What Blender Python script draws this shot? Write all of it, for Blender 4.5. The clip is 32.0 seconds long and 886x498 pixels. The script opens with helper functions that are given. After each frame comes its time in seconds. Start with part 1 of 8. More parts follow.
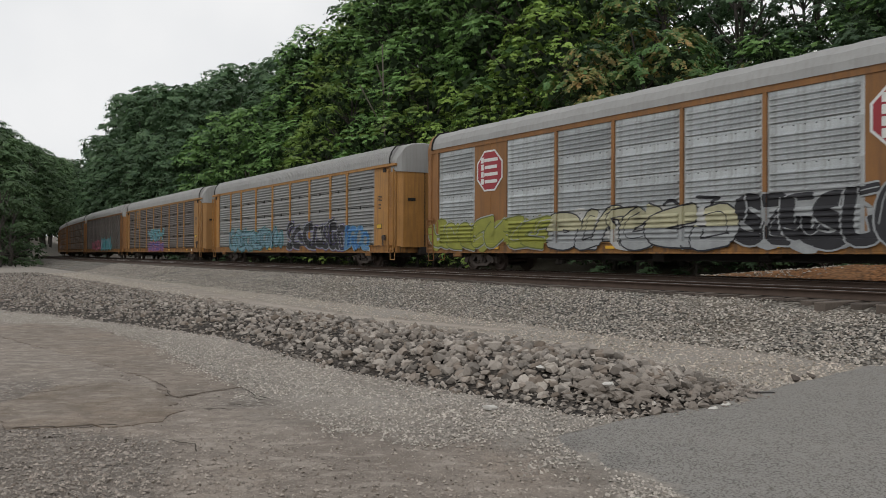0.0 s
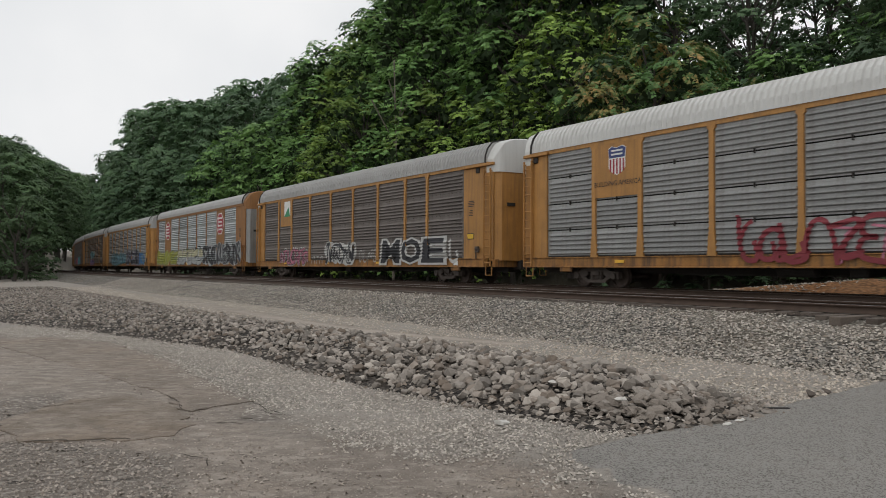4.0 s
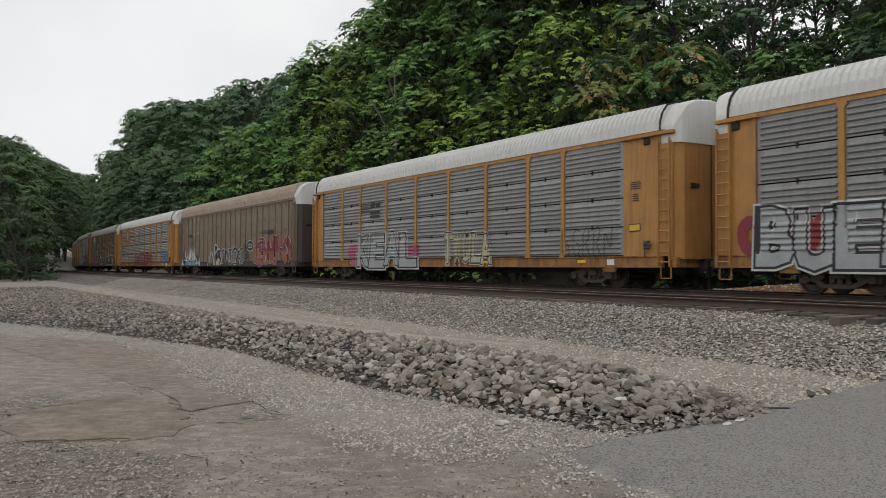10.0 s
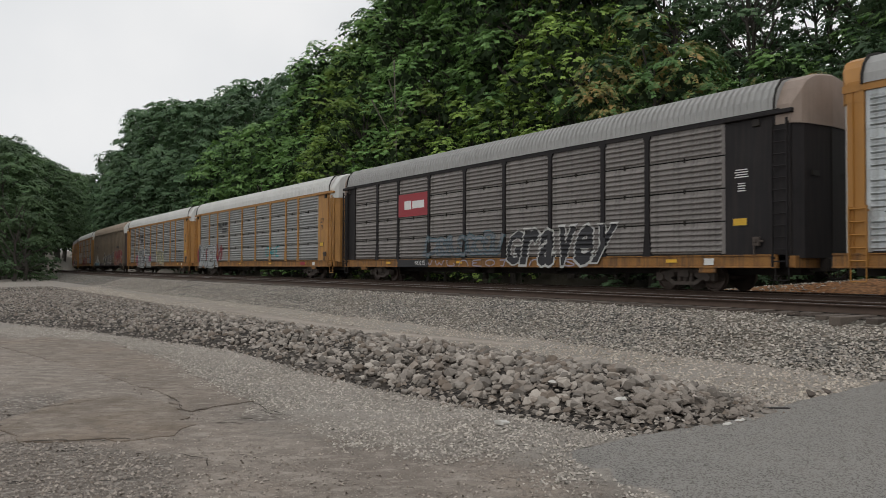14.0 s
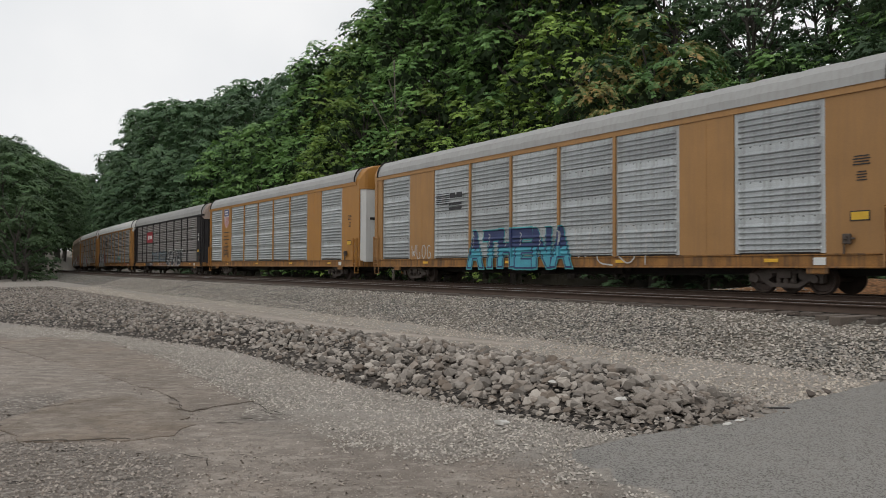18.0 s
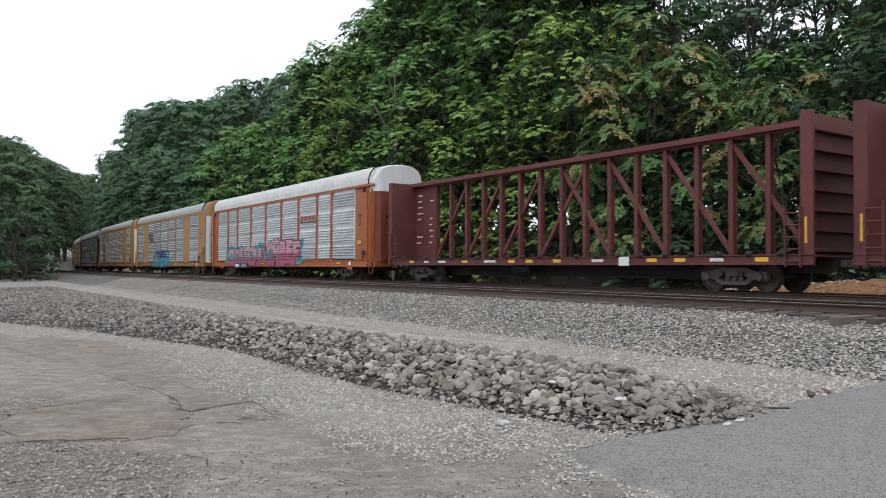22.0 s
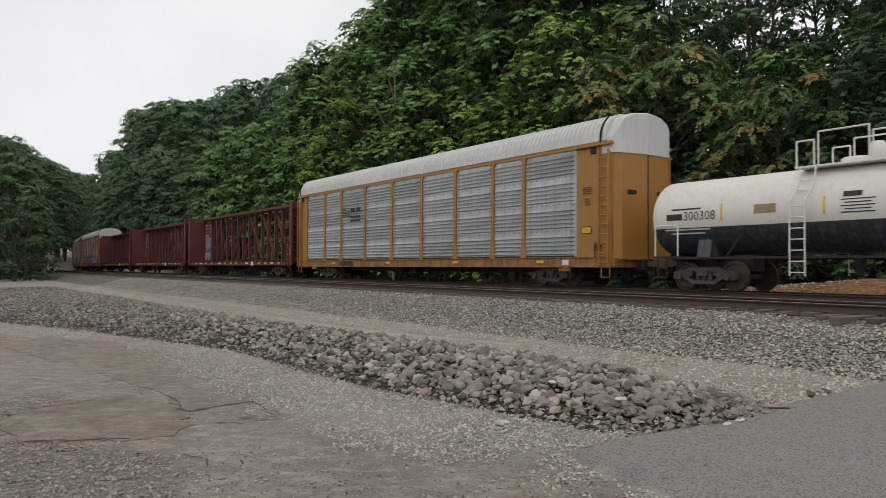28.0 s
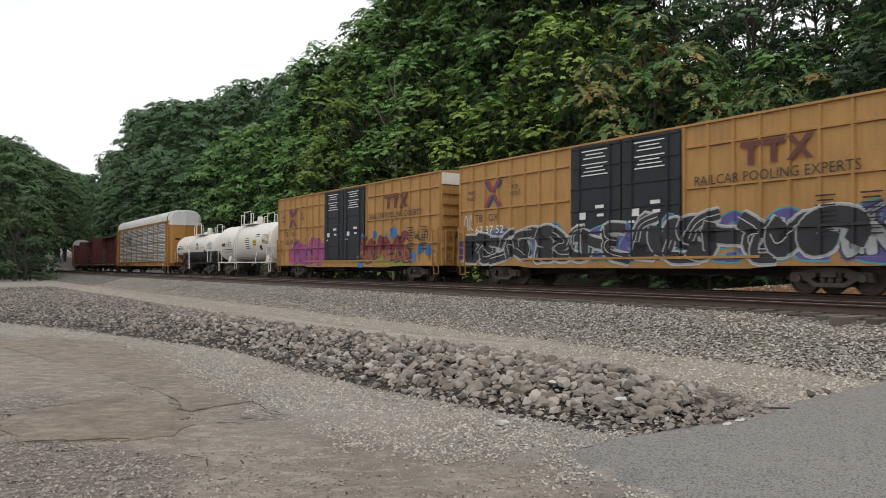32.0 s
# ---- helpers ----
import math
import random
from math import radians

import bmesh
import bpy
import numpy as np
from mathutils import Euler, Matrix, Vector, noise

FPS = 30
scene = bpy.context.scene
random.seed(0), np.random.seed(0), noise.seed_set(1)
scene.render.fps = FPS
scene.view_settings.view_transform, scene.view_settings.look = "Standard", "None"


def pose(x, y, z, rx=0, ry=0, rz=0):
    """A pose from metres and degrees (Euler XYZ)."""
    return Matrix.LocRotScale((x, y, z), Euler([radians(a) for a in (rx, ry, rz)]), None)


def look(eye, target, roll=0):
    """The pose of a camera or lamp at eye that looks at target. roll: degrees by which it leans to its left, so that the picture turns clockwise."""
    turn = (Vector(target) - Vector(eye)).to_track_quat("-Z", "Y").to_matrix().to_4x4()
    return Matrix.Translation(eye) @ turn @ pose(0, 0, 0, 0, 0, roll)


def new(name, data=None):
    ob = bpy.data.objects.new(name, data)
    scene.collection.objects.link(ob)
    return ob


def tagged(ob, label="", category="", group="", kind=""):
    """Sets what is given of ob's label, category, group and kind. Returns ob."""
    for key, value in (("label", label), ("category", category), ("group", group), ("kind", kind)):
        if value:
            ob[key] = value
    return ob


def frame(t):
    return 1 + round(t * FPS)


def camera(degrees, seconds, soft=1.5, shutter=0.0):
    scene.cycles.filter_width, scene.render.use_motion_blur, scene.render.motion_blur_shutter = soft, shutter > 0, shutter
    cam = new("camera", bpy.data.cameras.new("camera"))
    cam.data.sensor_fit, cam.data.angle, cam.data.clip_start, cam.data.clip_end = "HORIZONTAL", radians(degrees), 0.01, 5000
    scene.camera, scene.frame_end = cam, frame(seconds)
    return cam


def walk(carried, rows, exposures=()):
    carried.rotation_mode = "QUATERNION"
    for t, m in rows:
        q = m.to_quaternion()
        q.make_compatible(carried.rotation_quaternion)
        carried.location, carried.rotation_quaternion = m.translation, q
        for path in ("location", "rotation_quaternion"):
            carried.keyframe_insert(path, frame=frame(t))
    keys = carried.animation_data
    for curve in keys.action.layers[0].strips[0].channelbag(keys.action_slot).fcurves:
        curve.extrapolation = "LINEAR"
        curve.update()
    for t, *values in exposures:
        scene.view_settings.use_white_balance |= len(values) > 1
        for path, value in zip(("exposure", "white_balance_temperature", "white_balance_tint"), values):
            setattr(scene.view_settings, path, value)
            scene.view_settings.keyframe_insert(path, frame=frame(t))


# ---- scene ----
cam = camera(59.85, 32.0, 0.5, 0.12)
EYE = Vector((0.0, 0.0, 1.55))


def aim(yaw, pitch):
    """A look from the tripod: degrees to the right and upwards."""
    y, p = radians(yaw), radians(pitch)
    return look(EYE, EYE + Vector((math.sin(y) * math.cos(p), math.cos(y) * math.cos(p), math.sin(p))) * 10, 0.265)


walk(cam, [(0.0, aim(0.86, 0.36)), (0.2, aim(0.78, 0.75)), (0.5, aim(0.53, 1.30)), (1.0, aim(0.15, 1.40)), (1.5, aim(0.03, 1.39)), (2.0, aim(0, 1.406)),
           (32.0, aim(0, 1.406))], exposures=[(0.0, -0.36, 6500, 10), (4.5, -0.35, 6500, 10), (10.0, -0.34, 6500, 10), (13.0, -0.41, 6500, 10), (14.5, -0.41, 6500, 10), (17.0, -0.32, 6500, 10), (19.3, -0.32, 6500, 10), (20.3, -0.40, 6500, 10), (21.0, -0.32, 6450, 10), (21.8, 0.18, 6000, 10), (23.0, 0.20, 5900, 10), (24.5, 0.38, 5850, 10), (25.5, 0.40, 5850, 10), (27.4, -0.36, 6450, 10), (28.1, -0.34, 6500, 10), (28.8, -0.12, 6500, 10), (30.0, -0.13, 6500, 10), (32.0, -0.06, 6500, 10)])

# world: a white overcast sky with one wide, weak sun
world = bpy.data.worlds.new("overcast")
scene.world = world
world.use_nodes = True
wn, wl = world.node_tree.nodes, world.node_tree.links
sky = wn.new("ShaderNodeTexSky")
sky.sky_type, sky.sun_disc, sky.sun_elevation, sky.sun_rotation = "NISHITA", False, radians(52), radians(200)
grey = wn.new("ShaderNodeHueSaturation")
grey.inputs["Saturation"].default_value = 0.2
clouds = wn.new("ShaderNodeTexNoise")
clouds.inputs["Scale"].default_value, clouds.inputs["Detail"].default_value = 2.2, 5
ramp = wn.new("ShaderNodeValToRGB")
ramp.color_ramp.elements[0].color, ramp.color_ramp.elements[1].color = (10.2, 10.5, 10.8, 1), (12.6, 12.6, 12.6, 1)
ramp.color_ramp.elements[0].position, ramp.color_ramp.elements[1].position = 0.35, 0.65
veil = wn.new("ShaderNodeMix")
veil.data_type = "RGBA"
veil.inputs["Factor"].default_value = 0.88
wl.new(sky.outputs["Color"], grey.inputs["Color"])
wl.new(clouds.outputs["Fac"], ramp.inputs["Fac"])
wl.new(grey.outputs["Color"], veil.inputs["A"])
wl.new(ramp.outputs["Color"], veil.inputs["B"])
wl.new(veil.outputs["Result"], wn["Background"].inputs["Color"])
wn["Background"].inputs["Strength"].default_value = 0.1
sun = new("sun", bpy.data.lights.new("sun", "SUN"))
sun.data.energy, sun.data.angle, sun.data.color = 0.5, radians(30), (1.0, 0.96, 0.9)
sun.matrix_world = look((0, 0, 60), (18, 46, 0))


# ---- materials ----
def mat(name, color, rough=0.7, metal=0.0, vary=0.25, scale=3.0, fine=40.0, bump=0.15, streak=0.0, dirt=(0.10, 0.08, 0.06), tone=0.0, spec=0.5):
    """Paint, metal or mineral with blotches, fine grain, relief and, with streak, dirt that has run down."""
    m = bpy.data.materials.new(name)
    m.use_nodes = True
    n, l = m.node_tree.nodes, m.node_tree.links
    b = n["Principled BSDF"]
    b.inputs["Metallic"].default_value = metal
    b.inputs["Specular IOR Level"].default_value = spec
    co = n.new("ShaderNodeTexCoord")
    big, small = n.new("ShaderNodeTexNoise"), n.new("ShaderNodeTexNoise")
    for k, s, d in ((big, scale, 6), (small, fine, 4)):
        k.inputs["Scale"].default_value, k.inputs["Detail"].default_value = s, d
        l.new(co.outputs["Object"], k.inputs["Vector"])
    a = n.new("ShaderNodeMix")
    a.data_type = "RGBA"
    lo, hi = [c * (1 - vary) for c in color], [min(1, c * (1 + vary)) for c in color]
    a.inputs["A"].default_value, a.inputs["B"].default_value = (*lo, 1), (*hi, 1)
    mixf = n.new("ShaderNodeMath")
    mixf.operation = "MULTIPLY_ADD"
    mixf.inputs[1].default_value = 0.6
    half = n.new("ShaderNodeMath")
    half.operation = "MULTIPLY"
    half.inputs[1].default_value = 0.4
    l.new(small.outputs["Fac"], half.inputs[0])
    l.new(big.outputs["Fac"], mixf.inputs[0])
    l.new(half.outputs[0], mixf.inputs[2])
    wide = n.new("ShaderNodeMapRange")
    wide.inputs[1].default_value, wide.inputs[2].default_value = 0.3, 0.7
    l.new(mixf.outputs[0], wide.inputs[0])
    l.new(wide.outputs[0], a.inputs["Factor"])
    out = a.outputs["Result"]
    if tone:
        oi = n.new("ShaderNodeObjectInfo")
        hs = n.new("ShaderNodeHueSaturation")
        mr = n.new("ShaderNodeMapRange")
        mr.inputs[3].default_value, mr.inputs[4].default_value = 1 - tone, 1 + tone
        l.new(oi.outputs["Random"], mr.inputs[0])
        l.new(mr.outputs[0], hs.inputs["Value"])
        l.new(out, hs.inputs["Color"])
        out = hs.outputs["Color"]
    if streak:
        mp = n.new("ShaderNodeMapping")
        mp.inputs["Scale"].default_value = (5, 5, 0.35)
        l.new(co.outputs["Object"], mp.inputs["Vector"])
        st = n.new("ShaderNodeTexNoise")
        st.inputs["Scale"].default_value, st.inputs["Detail"].default_value = 1.6, 7
        l.new(mp.outputs[0], st.inputs["Vector"])
        mr = n.new("ShaderNodeMapRange")
        mr.inputs[1].default_value, mr.inputs[2].default_value, mr.inputs[4].default_value = 0.45, 0.75, streak
        l.new(st.outputs["Fac"], mr.inputs[0])
        d = n.new("ShaderNodeMix")
        d.data_type = "RGBA"
        d.inputs["B"].default_value = (*dirt, 1)
        l.new(mr.outputs[0], d.inputs["Factor"])
        l.new(out, d.inputs["A"])
        out = d.outputs["Result"]
    l.new(out, b.inputs["Base Color"])
    r = n.new("ShaderNodeMapRange")
    r.inputs[3].default_value, r.inputs[4].default_value = max(0.05, rough - 0.12), min(1, rough + 0.12)
    l.new(small.outputs["Fac"], r.inputs[0])
    l.new(r.outputs[0], b.inputs["Roughness"])
    if bump:
        bp = n.new("ShaderNodeBump")
        bp.inputs["Strength"].default_value, bp.inputs["Distance"].default_value = bump, 0.01
        l.new(small.outputs["Fac"], bp.inputs["Height"])
        l.new(bp.outputs[0], b.inputs["Normal"])
    return m


GALV_BR = mat("bright galvanised steel", (0.575, 0.60, 0.61), 0.42, 0.6, 0.3, 0.9, 30, 0.05, 0.45, (0.30, 0.28, 0.26), 0.14)
GALV = mat("galvanised steel", (0.445, 0.47, 0.475), 0.42, 0.6, 0.3, 0.9, 30, 0.05, 0.5, (0.17, 0.155, 0.14), 0.14)
GALV_DULL = mat("dull galvanised steel", (0.305, 0.308, 0.30), 0.5, 0.5, 0.25, 0.6, 30, 0.05, 0.35, (0.11, 0.09, 0.08), 0.10)
GALV_BROWN = mat("grimy galvanised steel", (0.16, 0.14, 0.127), 0.6, 0.35, 0.2, 0.6, 30, 0.05, 0.45, (0.07, 0.055, 0.045), 0.08)
GALV_DARK = mat("dark weathered steel sheet", (0.24, 0.222, 0.207), 0.6, 0.25, 0.25, 0.6, 30, 0.05, 0.55, (0.06, 0.05, 0.05), 0.08)
YELLOW = mat("weathered yellow paint", (0.39, 0.192, 0.05), 0.6, 0, 0.25, 1.2, 25, 0.05, 0.55, (0.16, 0.09, 0.045), 0.06)
YELLOW_OLD = mat("faded yellow paint", (0.345, 0.183, 0.064), 0.65, 0, 0.15, 0.8, 25, 0.05, 0.3, (0.22, 0.13, 0.07), 0.06)
YELLOW_NEW = mat("bright yellow paint", (0.365, 0.168, 0.03), 0.5, 0, 0.1, 0.8, 25, 0.04, 0.2, (0.2, 0.1, 0.04), 0.05)
BROWN_Y = mat("brown stained yellow paint", (0.26, 0.12, 0.038), 0.7, 0, 0.2, 0.8, 25, 0.05, 0.5, (0.13, 0.07, 0.04), 0.06)
SILL_Y = mat("grimy yellow sill paint", (0.29, 0.135, 0.034), 0.7, 0, 0.4, 2.2, 25, 0.06, 0.9, (0.05, 0.037, 0.03), 0.06)
SILLS = {YELLOW: SILL_Y, YELLOW_OLD: SILL_Y, BROWN_Y: SILL_Y, YELLOW_NEW: SILL_Y}
# darker than ORANGE, for that car's end doors only
ORANGE_DK = mat("dark red-orange end doors", (0.17, 0.036, 0.014), 0.6, 0, 0.2, 0.8, 25, 0.04, 0.35, (0.08, 0.03, 0.018), 0.05)
ORANGE = mat("orange paint", (0.36, 0.095, 0.02), 0.55, 0, 0.12, 0.8, 25, 0.04, 0.3, (0.14, 0.05, 0.025), 0.05)
BOX_Y = mat("weathered boxcar yellow paint", (0.385, 0.207, 0.063), 0.65, 0, 0.2, 0.9, 25, 0.05, 0.4, (0.17, 0.095, 0.045), 0.06)
RUST = mat("oxide red paint", (0.118, 0.027, 0.023), 0.7, 0, 0.3, 1.2, 25, 0.06, 0.5, (0.065, 0.042, 0.032), 0.10)
BROWN = mat("dusty brown paint", (0.182, 0.142, 0.099), 0.7, 0, 0.2, 0.9, 25, 0.05, 0.45, (0.30, 0.26, 0.20), 0.08)
BROWN_DK = mat("dark brown paint", (0.055, 0.04, 0.036), 0.7, 0, 0.2, 0.7, 25, 0.05, 0.3, (0.03, 0.025, 0.02), 0.05)
CHAR = mat("charcoal paint", (0.020, 0.018, 0.019), 0.65, 0, 0.3, 0.9, 25, 0.05, 0.4, (0.045, 0.037, 0.032), 0.05, 0.2)
ROOF_W = mat("white roof paint", (0.58, 0.58, 0.56), 0.6, 0, 0.08, 0.7, 25, 0.04, 0.25, (0.35, 0.33, 0.30), 0.05)
ROOF_G = mat("grey roof sheet", (0.33, 0.33, 0.32), 0.6, 0.1, 0.1, 0.7, 25, 0.04, 0.3, (0.22, 0.20, 0.18), 0.05)
ROOF_BR = mat("brown roof sheet", (0.36, 0.29, 0.225), 0.65, 0, 0.12, 0.7, 25, 0.04, 0.3, (0.15, 0.12, 0.1), 0.05)
WHITE = mat("white enamel", (0.72, 0.69, 0.64), 0.45, 0, 0.06, 0.9, 25, 0.03, 0.3, (0.46, 0.38, 0.31), 0.03)
TANK_BLK = mat("black tank paint", (0.030, 0.036, 0.042), 0.4, 0, 0.35, 0.9, 25, 0.03, 0.6, (0.15, 0.145, 0.14), 0)
STEEL = mat("brake-dusted steel", (0.026, 0.021, 0.018), 0.8, 0.1, 0.3, 3, 30, 0.2)
TRUCK = mat("rusty cast steel", (0.085, 0.068, 0.057), 0.8, 0.1, 0.3, 4, 40, 0.25)
WHEEL = mat("worn wheel steel", (0.075, 0.055, 0.045), 0.6, 0.5, 0.3, 4, 40, 0.1)
# shade of insides and gaps as a colour; hoses and seals share it
DARK = mat("near-black of shaded insides, gaps, seals and hoses", (0.02, 0.018, 0.016), 0.9, 0, 0.2, 2, 20, 0)
RAIL_SIDE = mat("rusty rail", (0.066, 0.043, 0.031), 0.8, 0.2, 0.25, 5, 60, 0.2)
RAIL_TOP = mat("polished rail head", (0.35, 0.33, 0.32), 0.3, 0.9, 0.15, 5, 60, 0.05)
TIE = mat("weathered tie wood", (0.105, 0.085, 0.07), 0.9, 0, 0.35, 2, 40, 0.5, 0, tone=0.25)
INK = mat("black stencil paint", (0.018, 0.018, 0.02), 0.6, 0, 0.2, 4, 40, 0)
CHALK = mat("white stencil paint", (0.68, 0.68, 0.66), 0.6, 0, 0.12, 3, 40, 0)
# ---- plan: the line of the track ----
RAIL_Z = 0.87
KNOT_S = np.array([-10, 10, 30, 60, 100, 150, 210, 300, 340])
KNOT_K = np.array([-0.0003, -0.00053, -0.00017, 0.00074, 0.0011, 0.00126, 0.001255, 0.0011, 0.0])
STEP = 0.5
S = np.arange(-520, 700, STEP)
_k = np.where(S < -10, 0, np.interp(S, KNOT_S, KNOT_K))
_i0 = int(np.searchsorted(S, 0))
TH = np.concatenate([[0], np.cumsum((_k[1:] + _k[:-1]) / 2 * STEP)])
TH = TH - TH[_i0] + radians(56.408)
_cx = np.concatenate([[0], np.cumsum(-(np.cos(TH[1:]) + np.cos(TH[:-1])) / 2 * STEP)])
_cy = np.concatenate([[0], np.cumsum((np.sin(TH[1:]) + np.sin(TH[:-1])) / 2 * STEP)])
CX = _cx - _cx[_i0] + 12.107 + 1.52 * math.sin(TH[_i0])
CY = _cy - _cy[_i0] + 16.948 + 1.52 * math.cos(TH[_i0])


def on_line(s, off=0.0):
    """The place on the ground at s metres along the train's track, off metres from its centre line towards the camera's side."""
    t = np.interp(s, S, TH)
    return np.interp(s, S, CX) - np.sin(t) * off, np.interp(s, S, CY) - np.cos(t) * off


def line_coords(x, y):
    """The other way round: s and off for places in the plan."""
    x, y = np.asarray(x, float).ravel(), np.asarray(y, float).ravel()
    s, off = np.empty(len(x)), np.empty(len(x))
    cx, cy, ct, cs = CX[::4], CY[::4], TH[::4], S[::4]
    for a in range(0, len(x), 4000):
        xx, yy = x[a:a + 4000, None], y[a:a + 4000, None]
        j = np.argmin((xx - cx) ** 2 + (yy - cy) ** 2, 1)
        dx, dy = x[a:a + 4000] - cx[j], y[a:a + 4000] - cy[j]
        s[a:a + 4000] = cs[j] - dx * np.cos(ct[j]) + dy * np.sin(ct[j])
        off[a:a + 4000] = -dx * np.sin(ct[j]) - dy * np.cos(ct[j])
    return s, off


# ---- mesh helpers ----
def obj(name, bm, material, parent=None, label="", smooth=False):
    me = bpy.data.meshes.new(name)
    bm.to_mesh(me)
    bm.free()
    for m in material if isinstance(material, (list, tuple)) else [material]:
        me.materials.append(m)
    if smooth:
        me.polygons.foreach_set("use_smooth", [True] * len(me.polygons))
    ob = new(name, me)
    ob.parent = parent
    if label:
        ob["label"] = label
    return ob


def part(name, bm, material, parent, label="", smooth=False):
    return obj(name, bm, material, parent, label, smooth)


def box(bm, x0, x1, y0, y1, z0, z1, bevel=0.0):
    v = [bm.verts.new((x, y, z)) for x in (x0, x1) for y in (y0, y1) for z in (z0, z1)]
    f = [bm.faces.new([v[i] for i in q]) for q in ((0, 1, 3, 2), (4, 6, 7, 5), (0, 4, 5, 1), (2, 3, 7, 6), (0, 2, 6, 4), (1, 5, 7, 3))]
    if bevel:
        bmesh.ops.bevel(bm, geom=list({e for q in f for e in q.edges}), offset=bevel, segments=1, affect="EDGES")
    return bm


def boxes(*rows, bevel=0.0):
    bm = bmesh.new()
    for r in rows:
        box(bm, *r, bevel=bevel)
    return bm


def bar(bm, a, b, r, n=6):
    """A round bar from a to b."""
    a, b = Vector(a), Vector(b)
    q = (b - a).to_track_quat("Z", "Y")
    rings = [[bm.verts.new(p + q @ Vector((r * math.cos(2 * math.pi * i / n), r * math.sin(2 * math.pi * i / n), 0))) for i in range(n)] for p in (a, b)]
    for i in range(n):
        bm.faces.new((rings[0][i], rings[0][(i + 1) % n], rings[1][(i + 1) % n], rings[1][i]))
    bm.faces.new(rings[0][::-1])
    bm.faces.new(rings[1])
    return bm


def bars(*rows, r=0.02, n=6):
    bm = bmesh.new()
    for a, b in rows:
        bar(bm, a, b, r, n)
    return bm


def beam(bm, a, b, w, h):
    """A square beam from a to b, w across in y and h in the other direction."""
    a, b = Vector(a), Vector(b)
    d = (b - a).normalized()
    y = Vector((0, 1, 0))
    u = d.cross(y).normalized()
    ring = [[bm.verts.new(p + y * sy * w / 2 + u * su * h / 2) for sy, su in ((-1, -1), (1, -1), (1, 1), (-1, 1))] for p in (a, b)]
    for i in range(4):
        bm.faces.new((ring[0][i], ring[0][(i + 1) % 4], ring[1][(i + 1) % 4], ring[1][i]))
    bm.faces.new(ring[0][::-1])
    bm.faces.new(ring[1])
    return bm


def prism(bm, poly, axis, a, b):
    """A flat outline drawn out from a to b along an axis ('x': poly in y, z; 'y': poly in x, z)."""
    def at(p, d):
        return (d, *p) if axis == "x" else (p[0], d, p[1])
    r0, r1 = [bm.verts.new(at(p, a)) for p in poly], [bm.verts.new(at(p, b)) for p in poly]
    n = len(poly)
    for i in range(n):
        bm.faces.new((r0[i], r0[(i + 1) % n], r1[(i + 1) % n], r1[i]))
    bm.faces.new(r0[::-1])
    bm.faces.new(r1)
    return bm


def lathe(bm, prof, n=24, axis="x", centre=(0, 0, 0)):
    """A profile of (along, radius) turned round an axis."""
    rings = []
    for a, r in prof:
        ring = []
        for i in range(n):
            c, s = r * math.cos(2 * math.pi * i / n), r * math.sin(2 * math.pi * i / n)
            p = {"x": (a, c, s), "y": (c, a, s), "z": (c, s, a)}[axis]
            ring.append(bm.verts.new(Vector(p) + Vector(centre)))
        rings.append(ring)
    for r0, r1 in zip(rings, rings[1:]):
        for i in range(n):
            bm.faces.new((r0[i], r0[(i + 1) % n], r1[(i + 1) % n], r1[i]))
    bm.faces.new(rings[0][::-1])
    bm.faces.new(rings[-1])
    return bm


def sweep(name, prof, s0, s1, step, material, rough=0.0, seed=0):
    """A profile of (off, z) drawn along the track, off from the train's centre line."""
    bm = bmesh.new()
    rows = []
    for s in np.arange(s0, s1 + step / 2, step):
        row = []
        for j, (o, z) in enumerate(prof):
            x, y = on_line(s, o)
            k = noise.noise(Vector((x * 0.9, y * 0.9, seed))) * rough + noise.noise(Vector((x * 3.1, y * 3.1, seed + 7))) * rough * 0.5 if rough else 0
            row.append(bm.verts.new((x, y, z + k)))
        rows.append(row)
    for a, b in zip(rows, rows[1:]):
        for j in range(len(prof) - 1):
            bm.faces.new((a[j], a[j + 1], b[j + 1], b[j]))
    bmesh.ops.recalc_face_normals(bm, faces=bm.faces)
    return obj(name, bm, material, smooth=True)


def lettering(words, size, bold=0.0, spread=1.0, shear=0.0):
    """Words as a flat mesh in x and z, centred, read from +y with x running to the reader's left; as vertices and faces."""
    cu = bpy.data.curves.new("words", "FONT")
    cu.body, cu.size, cu.offset, cu.space_character, cu.shear = words, size, bold, spread, shear
    cu.align_x, cu.align_y, cu.resolution_u = "CENTER", "CENTER", 2
    ob = new("words", cu)
    me = ob.to_mesh()
    bm = bmesh.new()
    bm.from_mesh(me)
    ob.to_mesh_clear()
    bpy.data.objects.remove(ob)
    bpy.data.curves.remove(cu)
    for v in bm.verts:
        v.co = Vector((-v.co.x, 0, v.co.y))
    return bm


def place(bm, x, y, z, sx=1.0, sz=1.0):
    for v in bm.verts:
        v.co = Vector((v.co.x * sx + x, v.co.y + y, v.co.z * sz + z))
    return bm
# ---- ground ----
def hill(s, off):
    """The height of the ground: a flat lot, and banks under the woods that grow steeper where the track bends."""
    bend = np.clip((s - 110) / 60, 0, 1)
    toe = 13 - 6 * np.clip((s - 80) / 70, 0, 1)
    far = np.clip(-off - toe, 0, 70)
    right = np.minimum((0.28 + 0.5 * bend) * far, 6 + 5 * bend)
    left = np.minimum(0.5 * np.clip(off - 9 + 3 * bend, 0, 70), 9) * np.clip((s - 100) / 80, 0, 1)
    return right + left


